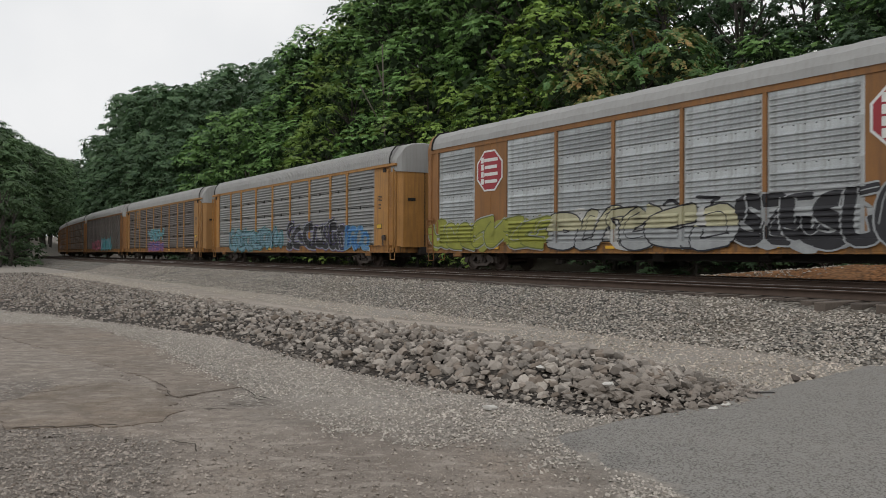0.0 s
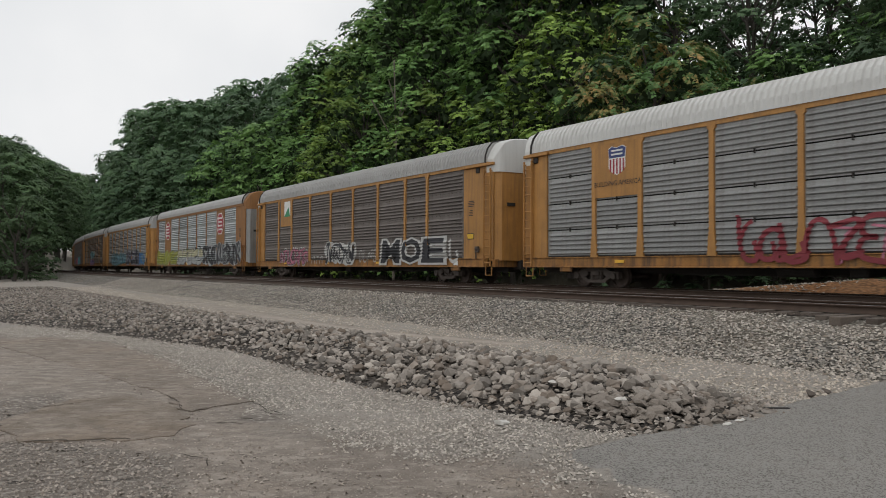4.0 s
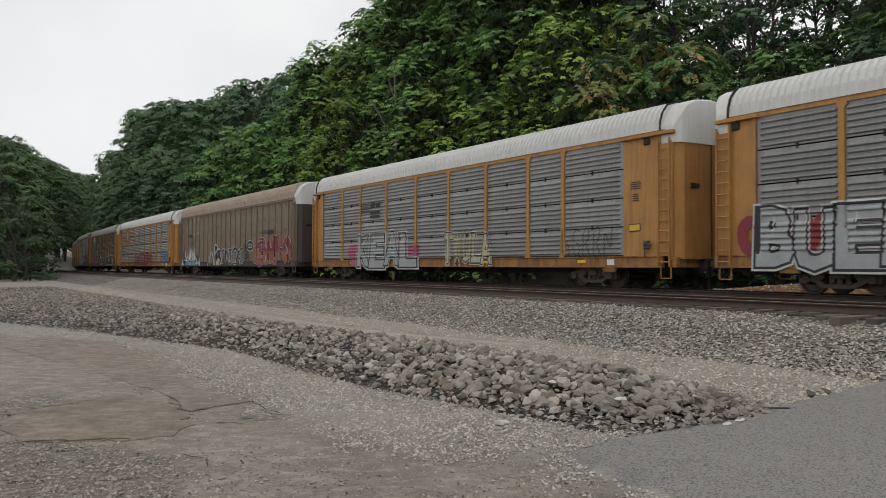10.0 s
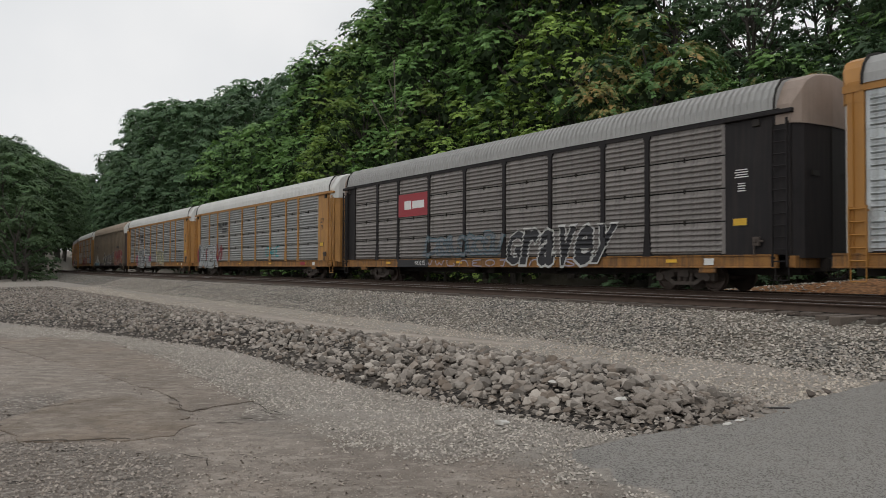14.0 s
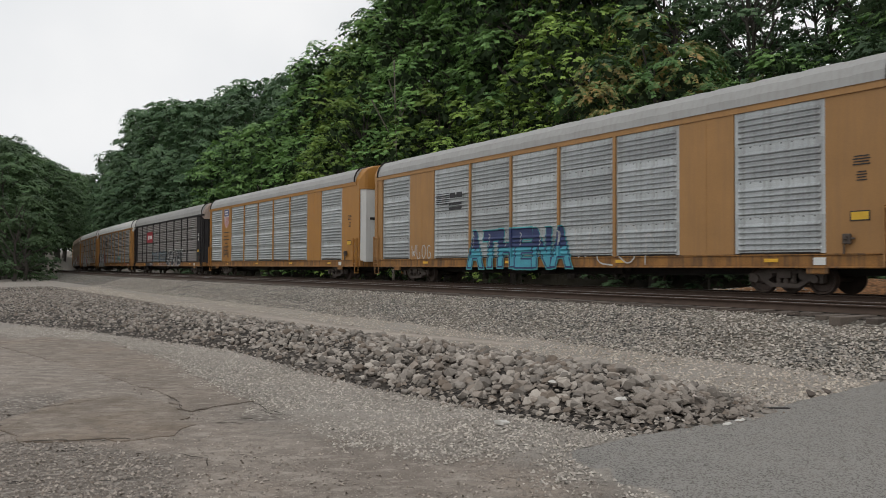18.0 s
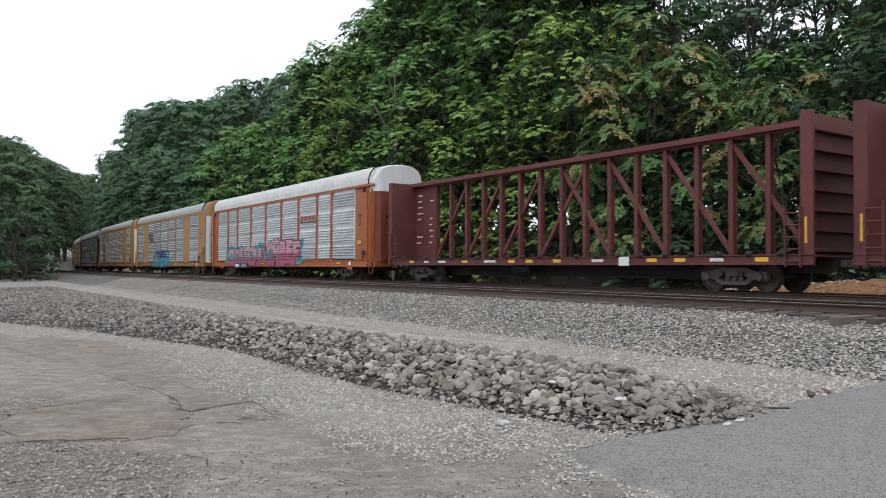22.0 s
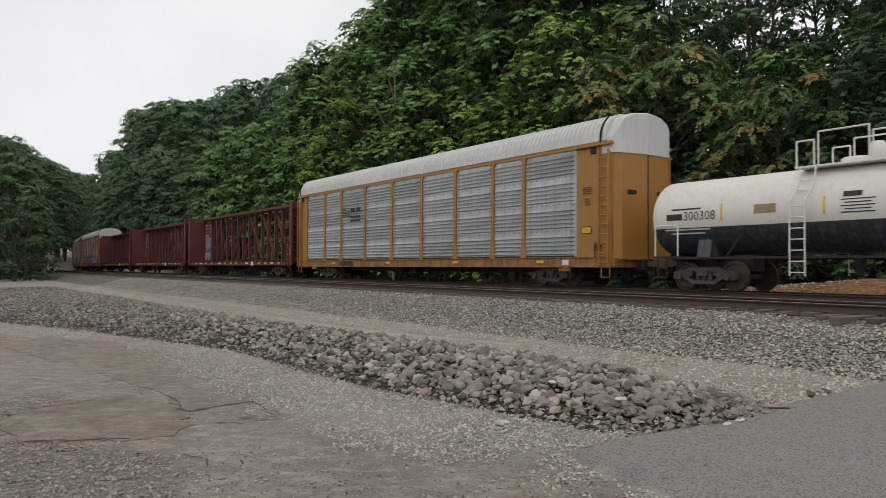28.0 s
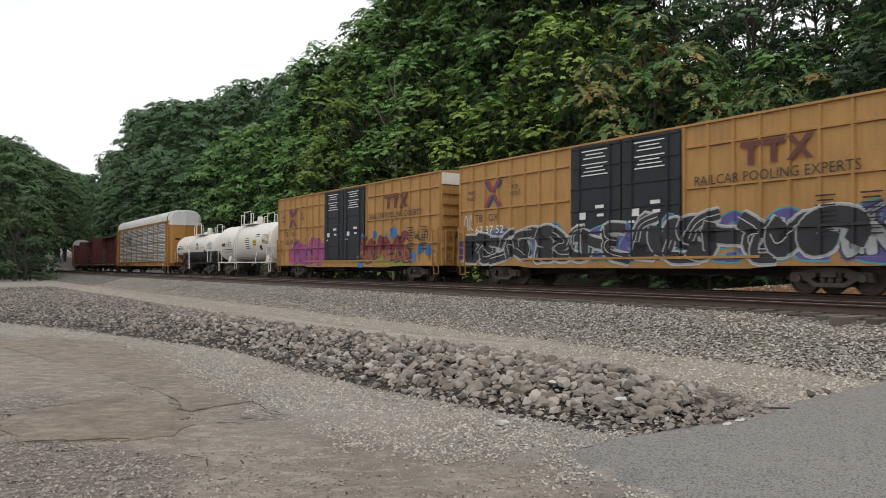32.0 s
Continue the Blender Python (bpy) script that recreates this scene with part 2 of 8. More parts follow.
def axis_steps(lo, hi, fine, far, grow=1.13):
    a = list(np.arange(lo, hi, fine))
    d = fine
    while a[-1] < far:
        d *= grow
        a.append(a[-1] + d)
    d, b = fine, [lo]
    while b[-1] > -far:
        d *= grow
        b.append(b[-1] - d)
    return np.array(sorted(b[1:]) + a)


def dist_to(x, y, pts):
    """Signed distance to an open line of points: positive on its right."""
    best, sign = np.full(len(x), 1e9), np.ones(len(x))
    for (ax, ay), (bx, by) in zip(pts, pts[1:]):
        dx, dy = bx - ax, by - ay
        t = np.clip(((x - ax) * dx + (y - ay) * dy) / (dx * dx + dy * dy), 0, 1)
        d = np.hypot(x - ax - t * dx, y - ay - t * dy)
        near = d < best
        best = np.where(near, d, best)
        sign = np.where(near, np.where((x - ax) * dy - (y - ay) * dx > 0, 1, -1), sign)
    return best * sign


NEW_EDGE = [(2.9, -6.0), (2.3, 3.0), (1.57, 5.35), (1.34, 5.72), (1.13, 6.2), (1.11, 6.67), (1.87, 7.36), (2.84, 7.98), (4.1, 9.1), (6.3, 10.97), (9.0, 13.0), (14.0, 15.5)]
LOT_EDGE = [(-60.0, 62.0), (-22.0, 30.0), (-9.6, 17.4), (-6.9, 16.2), (-4.7, 13.3), (-3.4, 10.9), (-2.1, 9.0), (-1.45, 7.75), (-0.68, 7.1), (-0.1, 6.75), (0.6, 6.6), (0.98, 6.2), (1.2, 5.5), (1.75, 4.2), (2.6, -6.0)]
LANE_S, LANE_O = (5.0, 10.0, 15.0, 32.0, 53.0), (10.9, 11.9, 12.0, 10.9, 9.9)


def lane_strip(s, off):
    """How far inside the pale wheel track along the lane a place lies, in metres."""
    return np.where((s > 5) & (s < 62), 0.36 - np.abs(off - np.interp(s, LANE_S, LANE_O)), -9.0)


def crumbled(x, y):
    """How far the old surface of the lot has broken up into loose gravel, 0 to 1."""
    near = np.clip((7.0 - y + 0.25 * np.sin(3.1 * x)) / 0.35, 0, 1) * np.clip((-1.75 - x - 0.25 * (y - 6)) / 0.5, 0, 1)
    side = np.exp(-((x + 4.9) / 0.9) ** 2 - ((y - 8.7) / 0.9) ** 2) + np.exp(-((x + 1.75) / 0.55) ** 2 - ((y - 8.15) / 0.5) ** 2)
    return np.clip(near + side, 0, 1)


gx, gy = axis_steps(-12, 10, 0.14, 2600), axis_steps(3.5, 22, 0.14, 2600)
GX, GY = np.meshgrid(gx, gy)
fx, fy = GX.ravel(), GY.ravel()
g_s, g_off = line_coords(fx, fy)
asphalt, lot = dist_to(fx, fy, NEW_EDGE), dist_to(fx, fy, LOT_EDGE)
lot = np.maximum(lot, lane_strip(g_s, g_off) * 1.6)
rough = crumbled(fx, fy)
g_z = hill(g_s, g_off)
bumps = np.array([noise.noise(Vector((a * 0.45, b * 0.45, 2))) * 0.02 + noise.noise(Vector((a * 1.9, b * 1.9, 5))) * 0.008 if abs(a) < 40 and -10 < b < 60 else 0 for a, b in zip(fx, fy)])
g_z = g_z + bumps * np.where(asphalt > 0, 0.25, 0.8 + 0.8 * rough) + np.clip(asphalt * 0.4, 0, 0.03) - 0.03
nx = len(gx)
idx = np.arange(len(fx)).reshape(len(gy), nx)
quads = np.stack([idx[:-1, :-1], idx[:-1, 1:], idx[1:, 1:], idx[1:, :-1]], -1).reshape(-1, 4)
g_me = bpy.data.meshes.new("ground")
g_me.from_pydata(np.stack([fx, fy, g_z], -1).tolist(), [], quads.tolist())
for key, val in (("asphalt", asphalt), ("lot", lot), ("off", g_off), ("rough", rough), ("lane", lane_strip(g_s, g_off))):
    g_me.attributes.new(key, "FLOAT", "POINT").data.foreach_set("value", np.clip(val, -300, 300).astype(np.float32))
g_me.polygons.foreach_set("use_smooth", [True] * len(g_me.polygons))


def ground_material(name, ROUGH, CRACKS, tint=(1.0, 1.0, 1.0)):
    m = bpy.data.materials.new(name)
    m.use_nodes = True
    n, l = m.node_tree.nodes, m.node_tree.links
    b = n["Principled BSDF"]
    co = n.new("ShaderNodeTexCoord")

    def tex(kind, scale, detail=5, stretch=None):
        t = n.new(kind)
        t.inputs["Scale"].default_value = scale
        if "Detail" in t.inputs:
            t.inputs["Detail"].default_value = detail
        src = co.outputs["Object"]
        if stretch:
            mp = n.new("ShaderNodeMapping")
            mp.inputs["Scale"].default_value, mp.inputs["Rotation"].default_value = stretch[0], (0, 0, radians(stretch[1]))
            l.new(src, mp.inputs["Vector"])
            src = mp.outputs[0]
        l.new(src, t.inputs["Vector"])
        return t

    def rng(src, a, c, lo=0.0, hi=1.0):
        r = n.new("ShaderNodeMapRange")
        for i, v in zip((1, 2, 3, 4), (a, c, lo, hi)):
            r.inputs[i].default_value = v
        l.new(src, r.inputs[0])
        return r.outputs[0]

    def mix(f, a, c):
        x = n.new("ShaderNodeMix")
        x.data_type = "RGBA"
        if f is not None:
            l.new(f, x.inputs["Factor"])
        for k, v in (("A", a), ("B", c)):
            if isinstance(v, tuple):
                x.inputs[k].default_value = (*v, 1)
            else:
                l.new(v, x.inputs[k])
        return x.outputs["Result"]

    def math_(op, a, c):
        x = n.new("ShaderNodeMath")
        x.operation = op
        for i, v in enumerate((a, c)):
            if isinstance(v, float):
                x.inputs[i].default_value = v
            else:
                l.new(v, x.inputs[i])
        return x.outputs[0]

    def attr(name):
        a = n.new("ShaderNodeAttribute")
        a.attribute_name = name
        return a.outputs["Fac"]

    stones = tex("ShaderNodeTexVoronoi", 30)
    fine = tex("ShaderNodeTexVoronoi", 75)
    lumps = tex("ShaderNodeTexNoise", 15, 5)
    grit = tex("ShaderNodeTexNoise", 70, 3)
    speck = tex("ShaderNodeTexNoise", 150, 2)
    patch = tex("ShaderNodeTexNoise", 0.5, 6)
    mid = tex("ShaderNodeTexNoise", 3.0, 6)
    edge = tex("ShaderNodeTexNoise", 2.2, 8)
    ruts = tex("ShaderNodeTexNoise", 0.8, 5, ((1.0, 0.16, 1), 42))
    crack = tex("ShaderNodeTexNoise", 2.4, 6, ((0.5, 1.5, 1), 8))
    worn = math_("MULTIPLY", rng(math_("ADD", attr("rough"), math_("MULTIPLY", math_("SUBTRACT", edge.outputs["Fac"], 0.5), 0.9)), 0.3, 0.75), ROUGH)
    # pebbles darken towards their edges: shade of the gaps put into the colour
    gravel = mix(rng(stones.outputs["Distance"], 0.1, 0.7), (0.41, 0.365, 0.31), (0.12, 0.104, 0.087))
    gravel = mix(rng(stones.outputs["Color"], 0.25, 0.9, 0.0, 0.6), gravel, (0.46, 0.425, 0.38))
    gravel = mix(rng(patch.outputs["Fac"], 0.46, 0.66, 0.0, 0.35), gravel, (0.30, 0.25, 0.205))
    dirt = mix(rng(ruts.outputs["Fac"], 0.36, 0.64), (0.29, 0.25, 0.213), (0.195, 0.164, 0.138))
    dirt = mix(rng(mid.outputs["Fac"], 0.42, 0.66, 0.0, 0.5), dirt, (0.31, 0.27, 0.232))
    dirt = mix(rng(patch.outputs["Fac"], 0.5, 0.62, 0.0, 0.5), dirt, (0.295, 0.238, 0.19))
    dirt = mix(rng(lumps.outputs["Fac"], 0.36, 0.48, 0.7, 0.0), dirt, (0.18, 0.154, 0.13))
    flakes = tex("ShaderNodeTexNoise", 7, 8, ((0.6, 1.0, 1), 20))
    dirt = mix(rng(flakes.outputs["Fac"], 0.40, 0.47, 0.55, 0.0), dirt, (0.175, 0.148, 0.126))
    dirt = mix(rng(flakes.outputs["Fac"], 0.56, 0.62, 0.0, 0.5), dirt, (0.385, 0.34, 0.295))
    dirt = mix(rng(grit.outputs["Fac"], 0.55, 0.75, 0.0, 0.6), dirt, (0.44, 0.405, 0.36))
    dirt = mix(rng(grit.outputs["Fac"], 0.44, 0.30, 0.0, 0.5), dirt, (0.19, 0.163, 0.14))
    dirt = mix(rng(speck.outputs["Fac"], 0.6, 0.72, 0.0, 0.45), dirt, (0.10, 0.085, 0.074))
    # loose bits likewise, with shade between them in the colour
    broken = mix(rng(fine.outputs["Distance"], 0.25, 0.65), (0.36, 0.32, 0.28), (0.20, 0.175, 0.152))
    broken = mix(rng(lumps.outputs["Fac"], 0.36, 0.46, 0.7, 0.0), broken, (0.175, 0.152, 0.13))
    broken = mix(rng(lumps.outputs["Fac"], 0.55, 0.62, 0.0, 0.6), broken, (0.44, 0.40, 0.355))
    dirt = mix(worn, dirt, broken)
    stain = n.new("ShaderNodeMix")
    stain.data_type, stain.blend_type = "RGBA", "MULTIPLY"
    stain.inputs["B"].default_value = (*tint, 1)
    l.new(dirt, stain.inputs["A"])
    l.new(rng(edge.outputs["Fac"], 0.36, 0.58, 1.0, 0.45), stain.inputs["Factor"])
    dirt = stain.outputs["Result"]
    ridge = math_("ABSOLUTE", math_("SUBTRACT", crack.outputs["Fac"], 0.5), 0.0)
    cut = math_("MULTIPLY", math_("MULTIPLY", rng(ridge, 0.004, 0.014, 1.0, 0.0), rng(edge.outputs["Fac"], 0.54, 0.62)), math_("MULTIPLY", math_("ADD", math_("MULTIPLY", attr("rough"), 0.9), 0.12), CRACKS))
    dirt = mix(cut, dirt, (0.05, 0.044, 0.04))
    tar = mix(rng(grit.outputs["Fac"], 0.35, 0.7), (0.10, 0.092, 0.082), (0.20, 0.185, 0.166))
    tar = mix(rng(patch.outputs["Fac"], 0.4, 0.7, 0.0, 0.4), tar, (0.205, 0.187, 0.165))
    tar = mix(rng(mid.outputs["Fac"], 0.46, 0.60, 0.0, 0.55), tar, (0.115, 0.108, 0.10))
    tar = mix(rng(speck.outputs["Fac"], 0.58, 0.68, 0.0, 0.7), tar, (0.075, 0.072, 0.068))
    tar = mix(rng(fine.outputs["Color"], 0.74, 0.9, 0.0, 0.7), tar, (0.36, 0.345, 0.32))
    wob = math_("MULTIPLY", math_("SUBTRACT", edge.outputs["Fac"], 0.5), 1.6)
    f_lot = rng(math_("ADD", math_("ADD", attr("lot"), wob), math_("MULTIPLY", math_("SUBTRACT", grit.outputs["Fac"], 0.5), 1.2)), -0.25, 0.35)
    wob2 = math_("MULTIPLY", math_("SUBTRACT", edge.outputs["Fac"], 0.5), 0.5)
    f_tar = rng(math_("ADD", attr("asphalt"), wob2), -0.02, 0.03)
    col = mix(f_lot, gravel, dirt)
    col = mix(rng(math_("ADD", attr("lane"), math_("MULTIPLY", math_("SUBTRACT", edge.outputs["Fac"], 0.5), 0.7)), -0.1, 0.25, 0.0, 0.75), col, (0.44, 0.385, 0.33))
    col = mix(f_tar, col, tar)
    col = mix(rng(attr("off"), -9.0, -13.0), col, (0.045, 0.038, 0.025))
    l.new(col, b.inputs["Base Color"])
    b.inputs["Roughness"].default_value = 0.92
    b.inputs["Specular IOR Level"].default_value = 0.25
    pebbles = math_("MAXIMUM", math_("SUBTRACT", 1.0, f_lot), worn)
    h = math_("ADD", math_("MULTIPLY", math_("MULTIPLY", stones.outputs["Distance"], pebbles), -0.5), math_("MULTIPLY", grit.outputs["Fac"], 0.35))
    h = math_("ADD", h, math_("MULTIPLY", math_("MULTIPLY", lumps.outputs["Fac"], math_("ADD", math_("MULTIPLY", worn, 0.6), 0.4)), 1.0))
    h = math_("SUBTRACT", h, math_("MULTIPLY", cut, 0.5))
    bp = n.new("ShaderNodeBump")
    bp.inputs["Strength"].default_value, bp.inputs["Distance"].default_value = 0.8, 0.035
    l.new(h, bp.inputs["Height"])
    l.new(bp.outputs[0], b.inputs["Normal"])
    return m


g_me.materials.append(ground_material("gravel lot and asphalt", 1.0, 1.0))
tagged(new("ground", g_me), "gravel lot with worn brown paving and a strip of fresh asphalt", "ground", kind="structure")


def stones_material(name, light, dark, brown, scale):
    m = bpy.data.materials.new(name)
    m.use_nodes = True
    n, l = m.node_tree.nodes, m.node_tree.links
    b = n["Principled BSDF"]
    co = n.new("ShaderNodeTexCoord")
    v, p = n.new("ShaderNodeTexVoronoi"), n.new("ShaderNodeTexNoise")
    v.inputs["Scale"].default_value, p.inputs["Scale"].default_value, p.inputs["Detail"].default_value = scale, 0.45, 6
    l.new(co.outputs["Object"], v.inputs["Vector"])
    l.new(co.outputs["Object"], p.inputs["Vector"])
    def mix(f, a, c, lo, hi, top=1.0):
        x, r = n.new("ShaderNodeMix"), n.new("ShaderNodeMapRange")
        x.data_type = "RGBA"
        r.inputs[1].default_value, r.inputs[2].default_value, r.inputs[4].default_value = lo, hi, top
        l.new(f, r.inputs[0])
        l.new(r.outputs[0], x.inputs["Factor"])
        for k, w in (("A", a), ("B", c)):
            if isinstance(w, tuple):
                x.inputs[k].default_value = (*w, 1)
            else:
                l.new(w, x.inputs[k])
        return x.outputs["Result"]
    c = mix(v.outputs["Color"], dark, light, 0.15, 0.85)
    # crevices between stones painted dark, as shade would make them
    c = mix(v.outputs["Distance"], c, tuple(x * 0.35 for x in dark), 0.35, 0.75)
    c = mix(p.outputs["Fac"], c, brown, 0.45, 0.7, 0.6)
    l.new(c, b.inputs["Base Color"])
    b.inputs["Roughness"].default_value, b.inputs["Specular IOR Level"].default_value = 0.92, 0.25
    bp = n.new("ShaderNodeBump")
    bp.inputs["Strength"].default_value, bp.inputs["Distance"].default_value, bp.invert = 0.9, 0.05, True
    l.new(v.outputs["Distance"], bp.inputs["Height"])
    l.new(bp.outputs[0], b.inputs["Normal"])
    return m


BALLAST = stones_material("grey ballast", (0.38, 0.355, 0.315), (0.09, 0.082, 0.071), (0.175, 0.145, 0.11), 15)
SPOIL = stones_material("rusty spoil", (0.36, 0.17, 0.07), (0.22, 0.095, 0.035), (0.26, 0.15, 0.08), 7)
# the rubble's bed is dark to stand for shade between the rocks
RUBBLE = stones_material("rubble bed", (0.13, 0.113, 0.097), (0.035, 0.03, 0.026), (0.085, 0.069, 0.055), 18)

# oil stains between the rails, and shade under the train, in one dark colour
FOUL_SHADE = stones_material("oil-stained and shade-darkened ballast", (0.15, 0.122, 0.10), (0.05, 0.04, 0.033), (0.095, 0.066, 0.048), 17)
fouled_shaded = sweep("track_bed", [(-9.4, 0.03), (-7.4, 0.33), (-4.0, 0.53), (-2.6, 0.64), (-2.2, 0.655), (-1.4, 0.672), (0, 0.677), (1.4, 0.672), (2.65, 0.645), (4.0, 0.672), (5.3, 0.677), (6.5, 0.672), (6.75, 0.64)], -500, 680, 1.0, FOUL_SHADE, 0.02)
tagged(fouled_shaded, "brown oil-stained ballast between the rails, darkened as shade under the train", "ballast", kind="structure")
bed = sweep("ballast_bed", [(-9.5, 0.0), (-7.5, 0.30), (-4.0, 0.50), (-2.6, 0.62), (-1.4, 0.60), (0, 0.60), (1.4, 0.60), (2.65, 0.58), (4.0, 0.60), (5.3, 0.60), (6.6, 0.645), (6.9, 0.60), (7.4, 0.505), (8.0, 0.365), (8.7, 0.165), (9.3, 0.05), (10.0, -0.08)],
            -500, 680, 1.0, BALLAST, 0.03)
tagged(bed, "grey crushed stone ballast under two tracks", "ballast", kind="structure")
for i, c0 in enumerate((0.0, 5.27)):
    rails = []
    for g in (-0.755, 0.755):
        o = c0 + g
        web = sweep("rail", [(o - 0.07, RAIL_Z - 0.17), (o - 0.07, RAIL_Z - 0.155), (o - 0.012, RAIL_Z - 0.13), (o - 0.012, RAIL_Z - 0.045), (o - 0.036, RAIL_Z - 0.035), (o - 0.036, RAIL_Z - 0.004),
                             (o + 0.036, RAIL_Z - 0.004), (o + 0.036, RAIL_Z - 0.035), (o + 0.012, RAIL_Z - 0.045), (o + 0.012, RAIL_Z - 0.13), (o + 0.07, RAIL_Z - 0.155), (o + 0.07, RAIL_Z - 0.17)],
                    -500, 680, 2.0, RAIL_SIDE)
        tagged(web, "rusty steel rail on wooden ties", "rail", "rails of the tracks", "structure")
        top = sweep("rail_head", [(o - 0.034, RAIL_Z - 0.003), (o - 0.03, RAIL_Z), (o + 0.03, RAIL_Z), (o + 0.034, RAIL_Z - 0.003)], -500, 680, 2.0, RAIL_TOP)
        top.parent = web
    # ties: the near ones one by one, the rest in one mesh
    tb = boxes((-0.11, 0.11, -1.3, 1.3, -0.17, 0.0), bevel=0.012)
    tie_me = bpy.data.meshes.new("tie")
    tb.to_mesh(tie_me)
    tb.free()
    tie_me.materials.append(TIE)
    rnd = random.Random(5 + i)
    ties = tagged(new("ties"), "weathered wooden railway ties in ballast", "ties", kind="structure")
    rest = bmesh.new()
    for j, s in enumerate(np.arange(-40, 330, 0.53)):
        x, y = on_line(s, c0 + rnd.uniform(-0.05, 0.05) + (0.12 if rnd.random() < 0.12 else 0) + (0.5 + 0.12 * math.sin(7 * s) if i and -1.1 < s < 1.3 else 0))
        turn = math.degrees(np.interp(s, S, TH))
        m = pose(x, y, RAIL_Z - 0.172 + rnd.uniform(-0.015, 0.008), 0, 0, 180 - turn + rnd.uniform(-1.5, 1.5))
        if -12 < s < 60:
            o = new("tie", tie_me)
            o.matrix_basis, o.parent = m, ties
        else:
            box(rest, -0.11, 0.11, -1.3, 1.3, -0.17, 0)
            bmesh.ops.transform(rest, matrix=m, verts=rest.verts[-8:])
    tagged(obj("tie_row", rest, TIE, ties), kind="stuff")
# ---- rubble, loose stone and spoil ----
def berm_height(s, off):
    """The low ridge of rubble between the lot and the lane along the track."""
    near_foot = 16.6 + np.clip((s - 7) / 8, 0, 1) * 2.4 + np.clip((s - 14) / 14, 0, 1) * 4.0 - np.clip(1 - s / 2, 0, 2) * 0.35
    far_foot = 12.2 + 1.2 * np.clip((s - 2) / 12, 0, 1)
    crest = 14.6 + 0.5 * np.clip(s / 10, 0, 1)
    up = np.clip((off - far_foot) / (crest - 0.4 - far_foot), 0, 1)
    down = np.clip((near_foot - off) / (near_foot - crest), 0, 1)
    k = np.minimum(up, down)
    k = k * k * (3 - 2 * k)
    return 0.36 * k * np.clip((s + 2.7) / 2.0, 0, 1) * np.clip((58 - s) / 14, 0, 1)


def berm_mesh():
    ss, oo = np.arange(-4.0, 60, 0.3), np.arange(12.0, 23.6, 0.2)
    bm = bmesh.new()
    rows = []
    for s in ss:
        row = []
        for o in oo:
            x, y = on_line(s, o)
            k = float(berm_height(s, o))
            row.append(bm.verts.new((x, y, k - 0.06 + (0.05 * noise.noise(Vector((x * 2.3, y * 2.3, 1))) if k > 0.02 else -0.04))))
        rows.append(row)
    for a, b in zip(rows, rows[1:]):
        for j in range(len(oo) - 1):
            bm.faces.new((a[j], a[j + 1], b[j + 1], b[j]))
    bmesh.ops.recalc_face_normals(bm, faces=bm.faces)
    return bm


def stone_material(name, rgb, vary, brown):
    m = mat(name, rgb, 0.92, 0, 0.22, 7, 60, 0.5, 0, tone=0.16, spec=0.25)
    n, l = m.node_tree.nodes, m.node_tree.links
    b = n["Principled BSDF"]
    src = b.inputs["Base Color"].links[0].from_socket
    g, r, x, r2, x2 = n.new("ShaderNodeNewGeometry"), n.new("ShaderNodeMapRange"), n.new("ShaderNodeHueSaturation"), n.new("ShaderNodeMapRange"), n.new("ShaderNodeMix")
    r.inputs[3].default_value, r.inputs[4].default_value = 1 - vary, 1 + vary
    l.new(g.outputs["Random Per Island"], r.inputs[0])
    l.new(r.outputs[0], x.inputs["Value"])
    l.new(src, x.inputs["Color"])
    x2.data_type = "RGBA"
    x2.inputs["B"].default_value = (*brown, 1)
    wn_ = n.new("ShaderNodeTexWhiteNoise")
    wn_.noise_dimensions = "1D"
    l.new(g.outputs["Random Per Island"], wn_.inputs["W"])
    r2.inputs[1].default_value, r2.inputs[2].default_value, r2.inputs[4].default_value = 0.6, 1.0, 0.7
    l.new(wn_.outputs["Value"], r2.inputs[0])
    l.new(r2.outputs[0], x2.inputs["Factor"])
    l.new(x.outputs["Color"], x2.inputs["A"])
    l.new(x2.outputs["Result"], b.inputs["Base Color"])
    return m


ROCKS = stone_material("broken limestone", (0.255, 0.228, 0.20), 0.5, (0.19, 0.145, 0.11))
CHIPS = stone_material("limestone chips", (0.385, 0.352, 0.312), 0.42, (0.24, 0.205, 0.172))
LANE_ST = stone_material("lane gravel", (0.48, 0.425, 0.36), 0.35, (0.34, 0.28, 0.22))
BALLAST_ST = stone_material("ballast stones", (0.375, 0.342, 0.30), 0.5, (0.21, 0.165, 0.125))
FOUL_ST = stone_material("stained ballast stones", (0.13, 0.11, 0.095), 0.45, (0.10, 0.07, 0.05))
HULLS = []
for i in range(8):
    q = np.random.RandomState(70 + i)
    k = np.arange(14) + 0.5
    a, z = k * 2.39996, 1 - 2 * k / 14
    w = np.stack([np.cos(a) * np.sqrt(1 - z * z), np.sin(a) * np.sqrt(1 - z * z), z], -1) + q.normal(0, 0.24, (14, 3))
    w = w / np.linalg.norm(w, axis=1)[:, None] * q.uniform(0.82, 1.12, (14, 1)) * np.array([1.2, 0.95, 0.78])
    bm = bmesh.new()
    for c in w:
        bm.verts.new(c)
    res = bmesh.ops.convex_hull(bm, input=bm.verts)
    bm.verts.index_update()
    HULLS.append((np.array([v.co[:] for v in bm.verts]), np.array([[v.index for v in f.verts] for f in bm.faces])))
    bm.free()
OCT_V = np.array([(1, 0, 0), (-1, 0, 0), (0, 1, 0), (0, -1, 0), (0, 0, 1), (0, 0, -1)], float)
